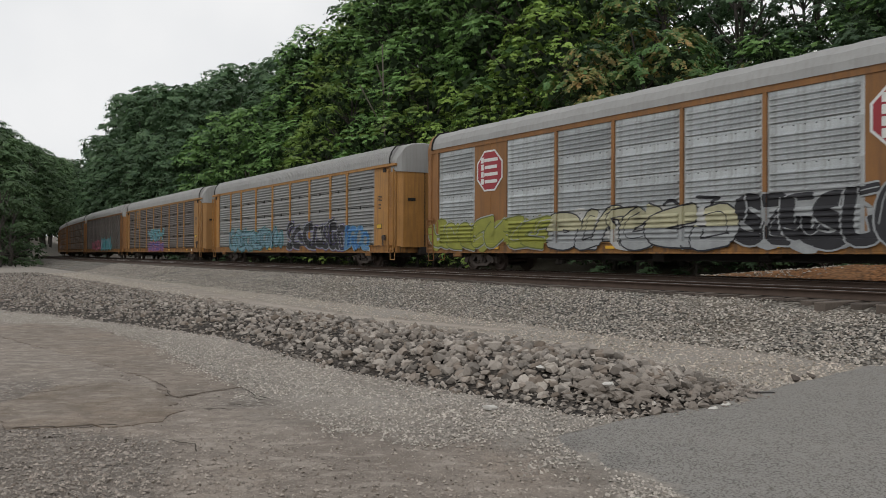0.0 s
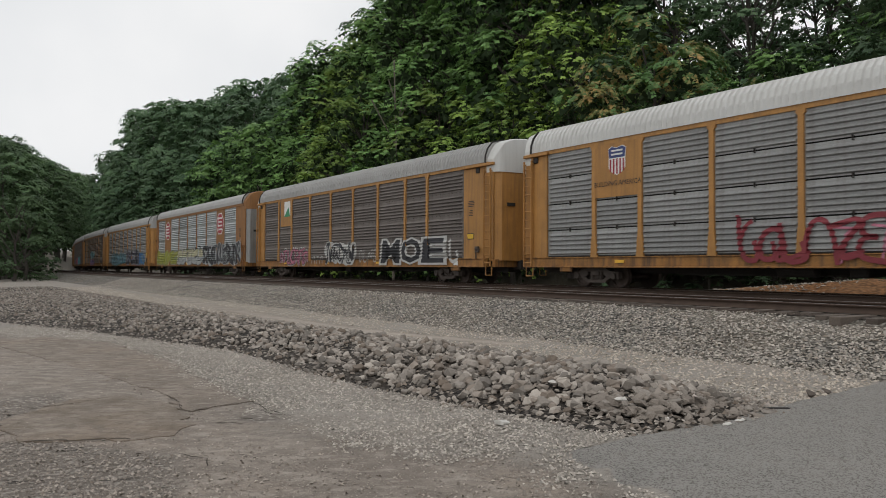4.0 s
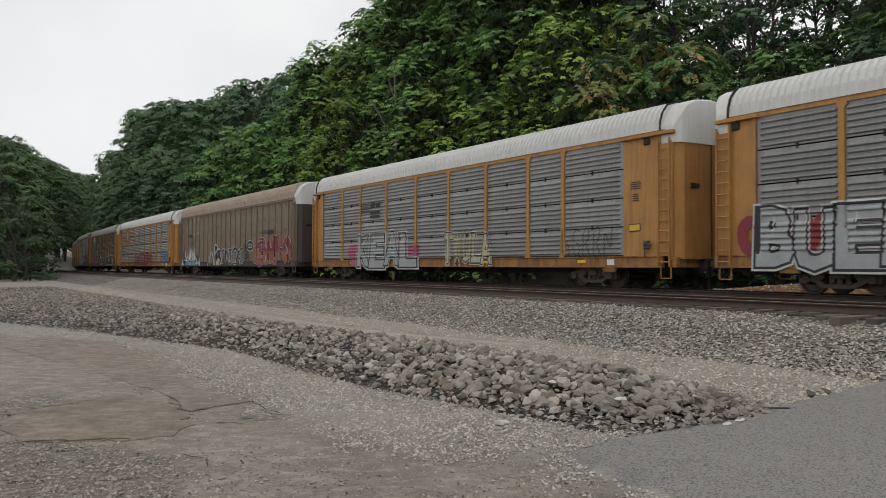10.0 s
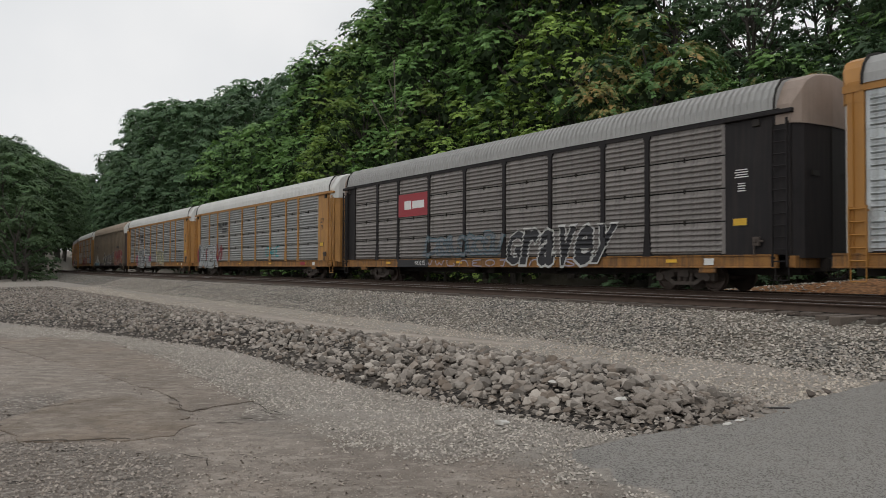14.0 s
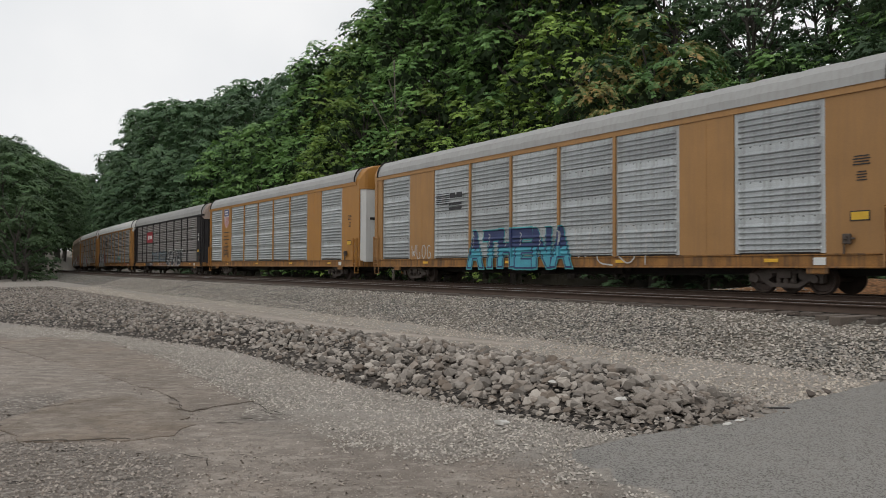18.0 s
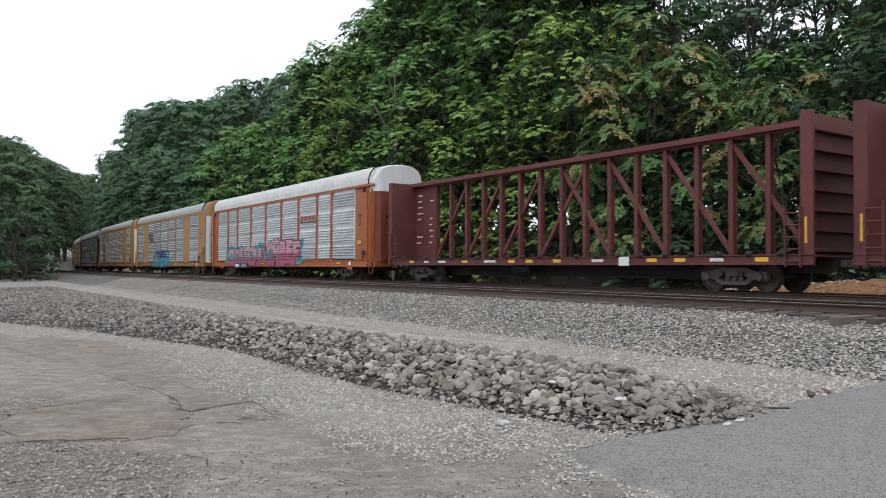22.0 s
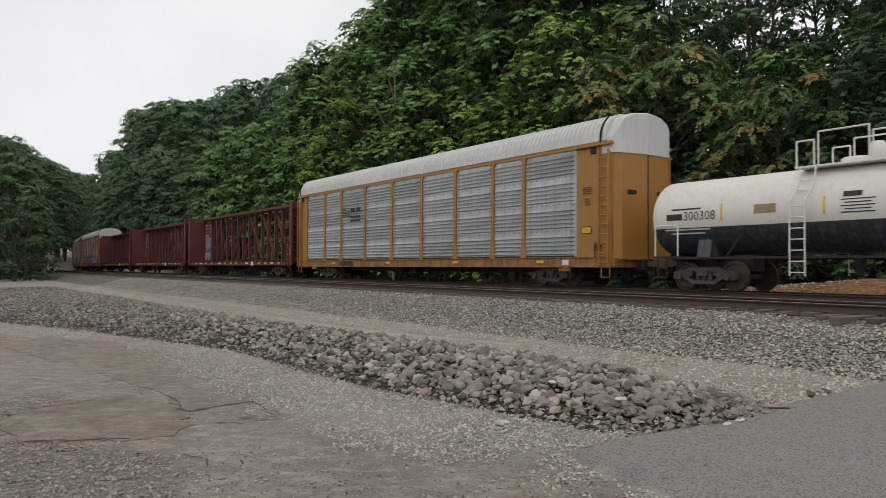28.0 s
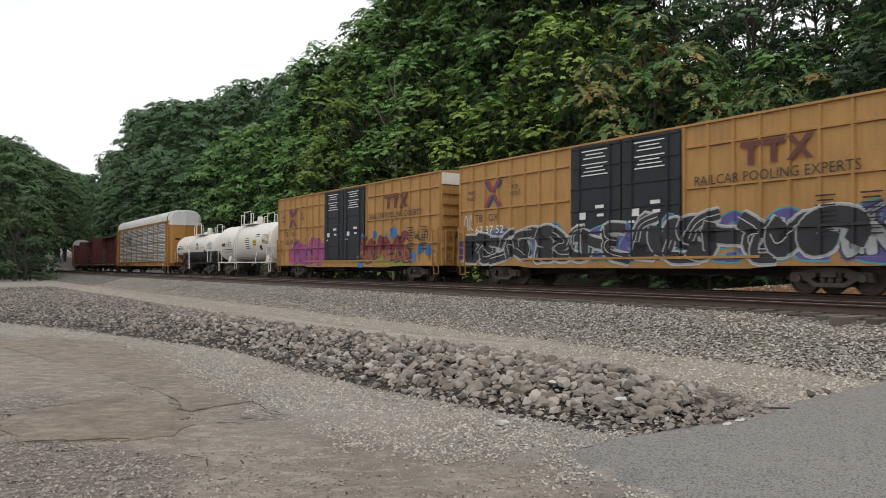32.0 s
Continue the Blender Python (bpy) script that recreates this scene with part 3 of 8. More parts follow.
OCT_F = np.array([(0, 2, 4), (2, 1, 4), (1, 3, 4), (3, 0, 4), (2, 0, 5)])[:4]


def stone_field(name, x, y, z, size, material, seed, coarse=True, parent=None):
    """Many broken stones in one mesh."""
    r = np.random.RandomState(seed)
    pts, faces, start = [], [], 0
    shapes = [(OCT_V, OCT_F)] if coarse else HULLS
    for j, (V, F) in enumerate(shapes):
        xx, yy, zz, sz = (q[j::len(shapes)] for q in (x, y, z, size))
        n, k = len(xx), len(V)
        v = np.repeat(V[None], n, 0) * (1 + r.uniform(-0.3, 0.3, (n, k, 1)) * (1.0 if coarse else 0.35)) * (sz[:, None] * r.uniform(0.7, 1.25, (n, 3)) * np.array([1, 1, 0.8 if coarse else 1.0]))[:, None, :]
        a, b = r.uniform(0, 6.28, n), r.normal(0, 0.45 if coarse else 0.8, n)
        ca, sa, cb, sb = np.cos(a)[:, None], np.sin(a)[:, None], np.cos(b)[:, None], np.sin(b)[:, None]
        X, Y, Z = v[..., 0], v[..., 1] * cb - v[..., 2] * sb, v[..., 1] * sb + v[..., 2] * cb
        pts.append(np.stack([X * ca - Y * sa + xx[:, None], X * sa + Y * ca + yy[:, None], Z + zz[:, None]], -1).reshape(-1, 3))
        faces += (F[None] + (start + np.arange(n) * k)[:, None, None]).reshape(-1, 3).tolist()
        start += n * k
    me = bpy.data.meshes.new(name)
    me.from_pydata(np.concatenate(pts).tolist(), [], faces)
    me.materials.append(material)
    o = new(name, me)
    o.parent = parent
    return o


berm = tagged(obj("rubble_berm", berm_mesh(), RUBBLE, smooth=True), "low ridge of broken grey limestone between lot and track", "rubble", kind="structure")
r = np.random.RandomState(8)
N_R = 44000
rs, ro = -3.3 + 59 * r.uniform(0, 1, N_R) ** 1.6, 12.2 + 10.8 * r.uniform(0, 1, N_R) ** 1.25
rh = berm_height(rs, ro)
keep = (rh > 0.03) & (r.uniform(0, 1, N_R) < np.where(rh < 0.09, 0.55, 1.0))
rs, ro, rh = rs[keep], ro[keep], rh[keep]
big = np.clip(0.98 - rs / 40, 0.55, 0.98)
rsz = (0.032 + 0.062 * r.uniform(0, 1, len(rs)) ** 2.2) * big
rsz *= np.where(rh < 0.1, 0.7, 1)
rx, ry = on_line(rs, ro)
rz = rh - 0.065 + rsz * r.uniform(0.1, 0.8, len(rs))
near = np.argsort(rs + np.abs(ro - 15.0) * 0.5)[:300]
picked = np.zeros(len(rs), bool)
picked[near] = True
stone_kinds = []
for V, F in HULLS + HULLS[:2]:
    me = bpy.data.meshes.new("rock")
    me.from_pydata((V * np.array([1, 1, 0.85])).tolist(), [], F.tolist())
    me.materials.append(ROCKS)
    stone_kinds.append(me)
for i in near:
    o = new("rock", stone_kinds[i % 10])
    o.parent = berm
    o.matrix_basis = Matrix.LocRotScale((rx[i], ry[i], rz[i]), Euler((r.uniform(-0.5, 0.5), r.uniform(-0.5, 0.5), r.uniform(0, 6.28))), (rsz[i] * r.uniform(0.95, 1.4), rsz[i] * r.uniform(0.8, 1.15), rsz[i] * r.uniform(0.65, 1.0)))
rest = ~picked
close, beyond = rest & (rs < 18), rest & (rs >= 18)
tagged(stone_field("loose_rocks", rx[close], ry[close], rz[close], rsz[close], ROCKS, 9, False, berm), kind="stuff")
tagged(stone_field("far_rocks", rx[beyond], ry[beyond], rz[beyond], rsz[beyond] * 1.2, ROCKS, 19, True, berm), kind="stuff")
n = 24000
s_, o_ = -3.2 + 40 * r.uniform(0, 1, n) ** 1.5, 12.2 + 10.8 * r.uniform(0, 1, n) ** 1.25
h_ = berm_height(s_, o_)
k = h_ > 0.01
x_, y_ = on_line(s_[k], o_[k])
tagged(stone_field("rubble_chips", x_, y_, h_[k] - 0.05, r.uniform(0.02, 0.05, k.sum()), ROCKS, 10, True, berm), kind="stuff")
pale = mat("pale limestone", (0.62, 0.60, 0.56), 0.9, 0, 0.12, 6, 50, 0.4)
for x, y, z, k in ((0.60, 7.78, 0.0, 0.065), (1.27, 8.8, 0.25, 0.075), (2.90, 8.62, 0.04, 0.065), (1.85, 8.0, 0.2, 0.06), (3.05, 7.95, 0.0, 0.045), (2.85, 7.75, 0.0, 0.04), (2.25, 7.85, 0.03, 0.06)):
    o = tagged(new("pale_rock", stone_kinds[int(x * 10) % 10].copy()), "pale white stone lying at the edge of the rubble", "stone", "pale stones")
    o.data.materials[0] = pale
    o.matrix_basis = Matrix.LocRotScale((x, y, z), Euler((0.1, 0.2, x)), (k * 1.3, k, k * 0.7))

# ballast: loose stones on the shoulder, chips on the apron and the lane
r = np.random.RandomState(12)
n = 36000
s_, o_ = -6 + 66 * r.uniform(0, 1, n) ** 1.9, r.uniform(6.62, 9.85, n)
shoulder_o, shoulder_z = np.array([6.6, 6.9, 7.4, 8.0, 8.7, 9.3, 9.85]), np.array([0.645, 0.60, 0.505, 0.365, 0.165, 0.05, -0.03])
keep = ~((s_ > -1.4) & (s_ < 1.6) & (o_ < 7.2))
s_, o_, n = s_[keep], o_[keep], keep.sum()
x_, y_ = on_line(s_, o_)
stones = stone_field("ballast_stones", x_, y_, np.interp(o_, shoulder_o, shoulder_z) + 0.005, r.uniform(0.018, 0.04, n), BALLAST_ST, 13)
tagged(stones, "loose grey ballast stones on the shoulder", "ballast", kind="stuff")
n = 6000
s_, o_ = -6 + 60 * r.uniform(0, 1, n) ** 1.6, r.uniform(-1.6, 6.9, n)
x_, y_ = on_line(s_, o_)
tagged(stone_field("track_stones", x_, y_, np.full(n, 0.665), r.uniform(0.02, 0.045, n), FOUL_ST, 14), "loose grey ballast between the rails", "ballast", kind="stuff")
n = 36000
s_, o_ = -6 + 62 * r.uniform(0, 1, n) ** 1.5, r.uniform(9.0, 14.0, n)
x_, y_ = on_line(s_, o_)
k = (lane_strip(s_, o_) < r.normal(0, 0.12, n)) & (dist_to(x_, y_, NEW_EDGE) < 0) & (berm_height(s_, o_) < 0.05)
tagged(stone_field("lane_gravel", x_[k], y_[k], np.full(k.sum(), -0.028), 0.014 + 0.022 * r.uniform(0, 1, k.sum()) ** 1.5, LANE_ST, 18), "grey gravel on the lane beside the track", "gravel", kind="stuff")
n = 420000
x_, y_ = r.uniform(-11, 9.5, n), 4.7 + 16 * r.uniform(0, 1, n) ** 1.6
d_new, d_lot = dist_to(x_, y_, NEW_EDGE), dist_to(x_, y_, LOT_EDGE)
s_, o_ = line_coords(x_, y_)
wave = 0.22 * np.sin(2.1 * x_ + 1.3 * y_) + 0.15 * np.sin(5.3 * x_ - 3.7 * y_)
apron = (d_new < -0.01 + 0.05 * wave) & (o_ > 12.0) & (d_lot < 0.1 + wave + r.normal(0, 0.10, n)) & (berm_height(s_, o_) < 0.05)
kept = apron & (r.uniform(0, 1, n) < 0.78)
tagged(stone_field("gravel_chips", x_[kept], y_[kept], np.full(kept.sum(), -0.024), 0.007 + 0.014 * r.uniform(0, 1, kept.sum()) ** 1.6, CHIPS, 15), "pale limestone chips scattered on the lot", "gravel", kind="stuff")
GRIT = stone_material("lot grit", (0.33, 0.29, 0.252), 0.35, (0.19, 0.15, 0.12))
kept = ~apron & (d_new < 0) & (o_ > 12.0) & (d_lot > 0) & (r.uniform(0, 1, n) < (0.13 + 0.16 * (y_ < 8.6 - 0.35 * np.abs(x_ + 1.0))) + 0.40 * crumbled(x_, y_) + 0.16 * np.clip(1 - d_lot / 1.0, 0, 1) ** 2)
kept |= (d_new > 0) & (r.uniform(0, 1, n) < 0.02 + 0.10 * np.exp(-np.clip(d_new, 0, 9) / 0.12))
tagged(stone_field("lot_grit", x_[kept], y_[kept], np.full(kept.sum(), -0.028), 0.004 + 0.016 * r.uniform(0, 1, kept.sum()) ** 3.5, GRIT, 17), "brown grit and small stones on the worn lot", "gravel", kind="stuff")

# spoil heap beyond the track
def spoil():
    bm = bmesh.new()
    rows = []
    for s in np.arange(-30, 16.1, 0.5):
        top = 0.72 * np.clip((15.5 - s) / 8, 0, 1)
        row = []
        for o, k in ((-4.0, -0.1), (-4.8, 0.12), (-5.8, 0.55), (-6.8, 0.9), (-8.0, 1.0), (-9.5, 0.8), (-11.5, 0.3), (-13.5, 0.0)):
            x, y = on_line(s, o)
            row.append(bm.verts.new((x, y, 0.50 + top * k + 0.14 * top * noise.noise(Vector((x * 0.9, y * 0.9, 4))) + 0.05 * noise.noise(Vector((x * 3, y * 3, 4))))))
        rows.append(row)
    for a, b in zip(rows, rows[1:]):
        for j in range(7):
            bm.faces.new((a[j], a[j + 1], b[j + 1], b[j]))
    bmesh.ops.recalc_face_normals(bm, faces=bm.faces)
    return bm


tagged(obj("earth_mound", spoil(), SPOIL, smooth=True), "heap of rusty orange earth and gravel beside the far track", "earth heap")
n = 2600
s_, o_ = r.uniform(-6, 16, n), r.uniform(-9, -4.2, n)
x_, y_ = on_line(s_, o_)
top = 0.72 * np.clip((15.5 - s_) / 8, 0, 1)
z_ = 0.50 + top * np.interp(-o_, [4.0, 4.8, 5.8, 6.8, 8.0, 9.5], [-0.1, 0.12, 0.55, 0.9, 1.0, 0.8])
k = s_ > 8.5 + r.normal(0, 1.5, n)
tagged(stone_field("spoil_stones", x_[k], y_[k], z_[k], r.uniform(0.03, 0.07, k.sum()), BALLAST_ST, 16), "grey stones on the earth heap", "stones", kind="stuff")

# debris at the edge of the asphalt
tagged(obj("wood_scrap", place(boxes((-0.13, 0.15, -0.03, 0.03, -0.03, 0.012), bevel=0.008), 3.72, 8.62, 0.0), mat("charred wood", (0.03, 0.027, 0.025), 0.9, 0, 0.4, 6, 60, 0.5)), "dark scrap of wood at the asphalt's edge", "wood scrap")
for x, y, k in ((4.55, 9.55, 0.06), (4.85, 9.75, 0.05), (3.0, 8.0, 0.05)):
    o = tagged(new("dark_rock", stone_kinds[3].copy()), "small dark stone beside the asphalt", "stone", "dark stones")
    o.data.materials[0] = TIE
    o.matrix_basis = Matrix.LocRotScale((x, y, 0.02), Euler((0.1, 0.3, x)), (k * 1.4, k, k * 0.8))


def paving(name, pts, label, z, material, seed):
    """A worn patch of old paving with a crumbled edge."""
    rnd = random.Random(seed)
    ring = []
    for (ax, ay), (bx, by) in zip(pts, pts[1:] + pts[:1]):
        d = math.hypot(bx - ax, by - ay)
        k = max(2, int(d / 0.12))
        for i in range(k):
            t = i / k
            ring.append((ax + (bx - ax) * t + rnd.gauss(0, 0.035), ay + (by - ay) * t + rnd.gauss(0, 0.035)))
    bm = bmesh.new()
    top = [bm.verts.new((x, y, z)) for x, y in ring]
    low = [bm.verts.new((x, y, z - 0.12)) for x, y in ring]
    f = bm.faces.new(top)
    for i in range(len(ring)):
        j = (i + 1) % len(ring)
        bm.faces.new((top[i], low[i], low[j], top[j]))
    bmesh.ops.recalc_face_normals(bm, faces=bm.faces)
    bmesh.ops.triangulate(bm, faces=[f])
    o = obj(name, bm, material)
    for key, val in (("asphalt", -5.0), ("lot", 4.0), ("off", 20.0), ("rough", 0.0), ("lane", -9.0)):
        o.data.attributes.new(key, "FLOAT", "POINT").data.foreach_set("value", [val] * len(o.data.vertices))
    return tagged(o, label, "paving", kind="structure")


OLD = ground_material("worn brown paving", 0.3, 0.5, (0.84, 0.81, 0.78))
OLD_DK = ground_material("crumbled brown paving", 0.8, 1.0, (0.77, 0.73, 0.68))
paving("old_paving", [(-9.8, 16.2), (-8.9, 17.0), (-6.9, 16.0), (-4.75, 13.2), (-3.6, 11.2), (-2.78, 9.9), (-2.23, 9.04), (-2.78, 8.4), (-3.3, 9.4), (-4.2, 10.4), (-5.6, 11.9), (-7.6, 14.0)], "worn smooth brown strip of old paving", -0.02, OLD, 1)
paving("old_paving", [(-3.85, 6.92), (-3.43, 6.99), (-3.06, 7.07), (-2.75, 7.07), (-2.5, 7.2), (-2.45, 7.7), (-2.75, 8.25), (-3.2, 9.02), (-3.8, 9.4), (-4.3, 9.2), (-4.4, 8.69), (-4.5, 7.76)], "darker worn patch of old paving", -0.018, OLD_DK, 2)


def crack(pts, seed, width=0.02):
    """A jagged dark strip on the old paving, in place of a crack's shaded groove."""
    rnd = random.Random(seed)
    line = []
    for (ax, ay), (bx, by) in zip(pts, pts[1:]):
        k = max(2, int(math.hypot(bx - ax, by - ay) / 0.07))
        line += [(ax + (bx - ax) * i / k + rnd.gauss(0, 0.012), ay + (by - ay) * i / k + rnd.gauss(0, 0.022)) for i in range(k)]
    bm = bmesh.new()
    prev = None
    for i, (x, y) in enumerate(line):
        w = width * rnd.uniform(0.3, 1.3) * (0.3 if i in (0, len(line) - 1) else 1)
        cur = (bm.verts.new((x, y - w, -0.014)), bm.verts.new((x, y + w, -0.014)))
        if prev:
            bm.faces.new((prev[0], cur[0], cur[1], prev[1]))
        prev = cur
    return tagged(obj("paving_crack", bm, CRACK_SHADE), "dark crack in the worn paving of the lot", "crack", kind="structure")


# colour of the strips: the dark of cracks and paving edges painted on
CRACK_SHADE = mat("shade in cracks", (0.07, 0.06, 0.05), 0.95, 0, 0.4, 8, 60, 0.5, spec=0.1)
crack([(-2.80, 8.38), (-2.6, 8.62), (-2.23, 9.02)], 1, 0.02)
crack([(-2.80, 8.38), (-3.05, 8.95), (-3.4, 9.5)], 2, 0.009)
crack([(-2.23, 9.02), (-1.95, 8.55), (-1.62, 8.2)], 3, 0.012)
crack([(-2.05, 8.5), (-1.8, 8.25), (-1.5, 8.1)], 4, 0.012)
crack([(-2.35, 7.85), (-2.0, 7.75), (-1.6, 7.85)], 5, 0.014)
crack([(-2.1, 8.05), (-1.85, 7.9), (-1.55, 7.92)], 6, 0.016)
crack([(-3.9, 6.9), (-3.4, 6.97), (-2.75, 7.05)], 7, 0.013)
crack([(-4.6, 8.5), (-4.25, 8.75), (-4.0, 9.2)], 8, 0.012)
crack([(-4.9, 8.1), (-4.5, 8.15), (-4.2, 8.5)], 9, 0.012)
crack([(-2.2, 6.5), (-1.95, 6.35), (-1.8, 6.0)], 10, 0.012)
# ---- the train# ---- the train ----
# Each car: x forwards along the track, +y towards the camera's side, z up from the rail's top.
SPEED_T = np.array([0, 4, 8, 12, 16, 20, 24, 28, 32.0])
SPEED_V = np.array([12.86, 13.03, 12.90, 13.23, 13.01, 14.00, 13.69, 14.15, 14.49])
_tt = np.linspace(0, 32, 961)
_vv = np.interp(_tt, SPEED_T, SPEED_V)
_dd = np.concatenate([[0], np.cumsum((_vv[1:] + _vv[:-1]) / 2 * np.diff(_tt))])
CARS, WHEELS = [], []


def make_truck_meshes(r):
    """Side frames, bolster and springs of a freight truck, and one wheelset, of wheel radius r."""
    bm = bmesh.new()
    for y in (-1.02, 1.02):
        h = 0.09
        outline = [(-1.12, r - 0.10), (-1.12, r + 0.14), (-0.72, r + 0.17), (-0.45, r + 0.28), (0.45, r + 0.28), (0.72, r + 0.17), (1.12, r + 0.14), (1.12, r - 0.10),
                   (0.70, r - 0.06), (0.44, r - 0.22), (-0.44, r - 0.22), (-0.70, r - 0.06)]
        prism(bm, outline[:4] + [(-0.38, r + 0.05), (-0.52, r - 0.03), (-0.70, r - 0.06)], "y", y - h, y + h)
        prism(bm, [(-p[0], p[1]) for p in outline[:4] + [(-0.38, r + 0.05), (-0.52, r - 0.03), (-0.70, r - 0.06)]][::-1], "y", y - h, y + h)
        prism(bm, [(-0.47, r + 0.15), (-0.47, r + 0.28), (0.47, r + 0.28), (0.47, r + 0.15)], "y", y - h, y + h)
        prism(bm, [(-0.72, r - 0.06), (-0.55, r - 0.02), (-0.36, r - 0.13), (0.36, r - 0.13), (0.55, r - 0.02), (0.72, r - 0.06), (0.42, r - 0.24), (-0.42, r - 0.24)], "y", y - h, y + h)
        for x in (-0.22, 0.0, 0.22):
            lathe(bm, [(r - 0.13, 0.075), (r - 0.06, 0.09), (r, 0.075), (r + 0.06, 0.09), (r + 0.15, 0.075)], 8, "z", (x, y, 0))
        for x in (-0.89, 0.89):
            lathe(bm, [(y - 0.16 if y < 0 else y + 0.02, 0.13), (y - 0.02 if y < 0 else y + 0.16, 0.11)], 12, "y", (x, 0, r))
    box(bm, -0.2, 0.2, -1.15, 1.15, r + 0.02, r + 0.2)
    box(bm, -0.55, 0.55, -0.08, 0.08, r - 0.25, r - 0.18)
    wb = bmesh.new()
    for y, s in ((-0.72, -1), (0.72, 1)):
        lathe(wb, [(y - s * 0.04, r + 0.025), (y - s * 0.015, r + 0.025), (y, r), (y + s * 0.09, r - 0.01), (y + s * 0.095, r - 0.06), (y + s * 0.055, r - 0.09), (y + s * 0.05, 0.16), (y + s * 0.10, 0.13), (y + s * 0.10, 0.1)][:: s], 28, "y")
    lathe(wb, [(-0.95, 0.08), (0.95, 0.08)], 10, "y")
    for y in (-0.965, 0.965):
        for a in range(3):
            c = Vector((0.05 * math.cos(a * 2.09), y, 0.05 * math.sin(a * 2.09)))
            box(wb, c.x - 0.012, c.x + 0.012, y - 0.02, y + 0.02, c.z - 0.012, c.z + 0.012)
    out = []
    for nm, b, m in (("truck", bm, TRUCK), ("wheelset", wb, WHEEL)):
        me = bpy.data.meshes.new(nm)
        bmesh.ops.recalc_face_normals(b, faces=b.faces)
        b.to_mesh(me)
        b.free()
        me.materials.append(m)
        out.append(me)
    return out


TRUCKS = {r: make_truck_meshes(r) for r in (0.42, 0.455)}


def add_trucks(car, half, r=0.42):
    for x in (half, -half):
        t = new("truck", TRUCKS[r][0])
        t.parent, t.location = car, (x, 0, 0)
        for dx in (0.89, -0.89):
            w = new("wheelset", TRUCKS[r][1])
            w.parent, w.location = t, (dx, 0, r)
            WHEELS.append((w, dx, r, car))


def start_car(name, label, u0, u1, half, r=0.42, category="freight car", group="cars of the freight train"):
    car = tagged(new(name), label, category, group)
    CARS.append((car, (u0 + u1) / 2, half))
    add_trucks(car, half, r)
    return car


COUPLER = bmesh.new()
box(COUPLER, 0, 0.62, -0.09, 0.09, -0.1, 0.1, 0.02)
box(COUPLER, 0.5, 0.74, -0.15, 0.13, -0.16, 0.16, 0.04)
_c = bpy.data.meshes.new("coupler")
COUPLER.to_mesh(_c)
COUPLER.free()
_c.materials.append(TRUCK)
_hose = bpy.data.meshes.new("air_hose")
_hb = bmesh.new()
_pts = [Vector((0.0, 0.32, 0.78)), Vector((0.18, 0.33, 0.62)), Vector((0.42, 0.30, 0.45)), Vector((0.66, 0.22, 0.40)), Vector((0.85, 0.1, 0.44))]
for _a, _b in zip(_pts, _pts[1:]):
    bar(_hb, _a, _b, 0.026, 6)
_hb.to_mesh(_hose)
_hb.free()
_hose.materials.append(DARK)


def add_couplers(car, x):
    for s in (1, -1):
        for nm, me, z in (("coupler", _c, 0.84), ("air_hose", _hose, 0.0)):
            c = new(nm, me)
            c.parent = car
            c.matrix_basis = pose(s * (x - 0.75), 0, z, 0, 0, 0 if s > 0 else 180)


CACHE = {}


def shared(key, maker, material, smooth=False):
    """A mesh made once under a key."""
    k = (key, material.name)
    if k not in CACHE:
        bm = maker()
        me = bpy.data.meshes.new(str(key[0]))
        bmesh.ops.recalc_face_normals(bm, faces=bm.faces)
        bm.to_mesh(me)
        bm.free()
        me.materials.append(material)
        if smooth:
            me.polygons.foreach_set("use_smooth", [True] * len(me.polygons))
        CACHE[k] = me
    return CACHE[k]


def put(name, me, parent, x=0, y=0, z=0, rz=0, label=""):
    o = new(name, me)
    o.parent = parent
    o.matrix_basis = pose(x, y, z, 0, 0, rz)
    if label:
        o["label"] = label
    return o


def corrugated(w, z0, z1, breaks=2, pitch=0.14, deep=0.045):
    """A sheet with horizontal ribs and raised seams, w wide, its ribs standing proud towards +y."""
    bm = bmesh.new()
    prof, z = [(z0, 0.0)], z0
    seams = [z0 + (z1 - z0) * (i + 1) / (breaks + 1) for i in range(breaks)]
    while z < z1 - pitch:
        if any(abs(z + pitch / 2 - q) < pitch * 0.5 for q in seams):
            prof += [(z + 0.02, -0.03), (z + 0.034, -0.03), (z + 0.036, 0.03), (z + 0.07, 0.03), (z + 0.072, 0.0)]
        else:
            prof += [(z + 0.002, 0), (z + pitch * 0.12, deep), (z + pitch * 0.35, deep), (z + pitch * 0.78, 0)]
        z += pitch
    prof.append((z1, 0))
    a = [bm.verts.new((-w / 2, y, q)) for q, y in prof]
    b = [bm.verts.new((w / 2, y, q)) for q, y in prof]
    for i in range(len(prof) - 1):
        bm.faces.new((a[i], b[i], b[i + 1], a[i + 1]))
    return bm


RIB = ((0.0, 0.0), (0.16, 0.9), (0.24, 1.0), (0.36, 0.95), (0.58, 0.4), (0.82, 0.0))


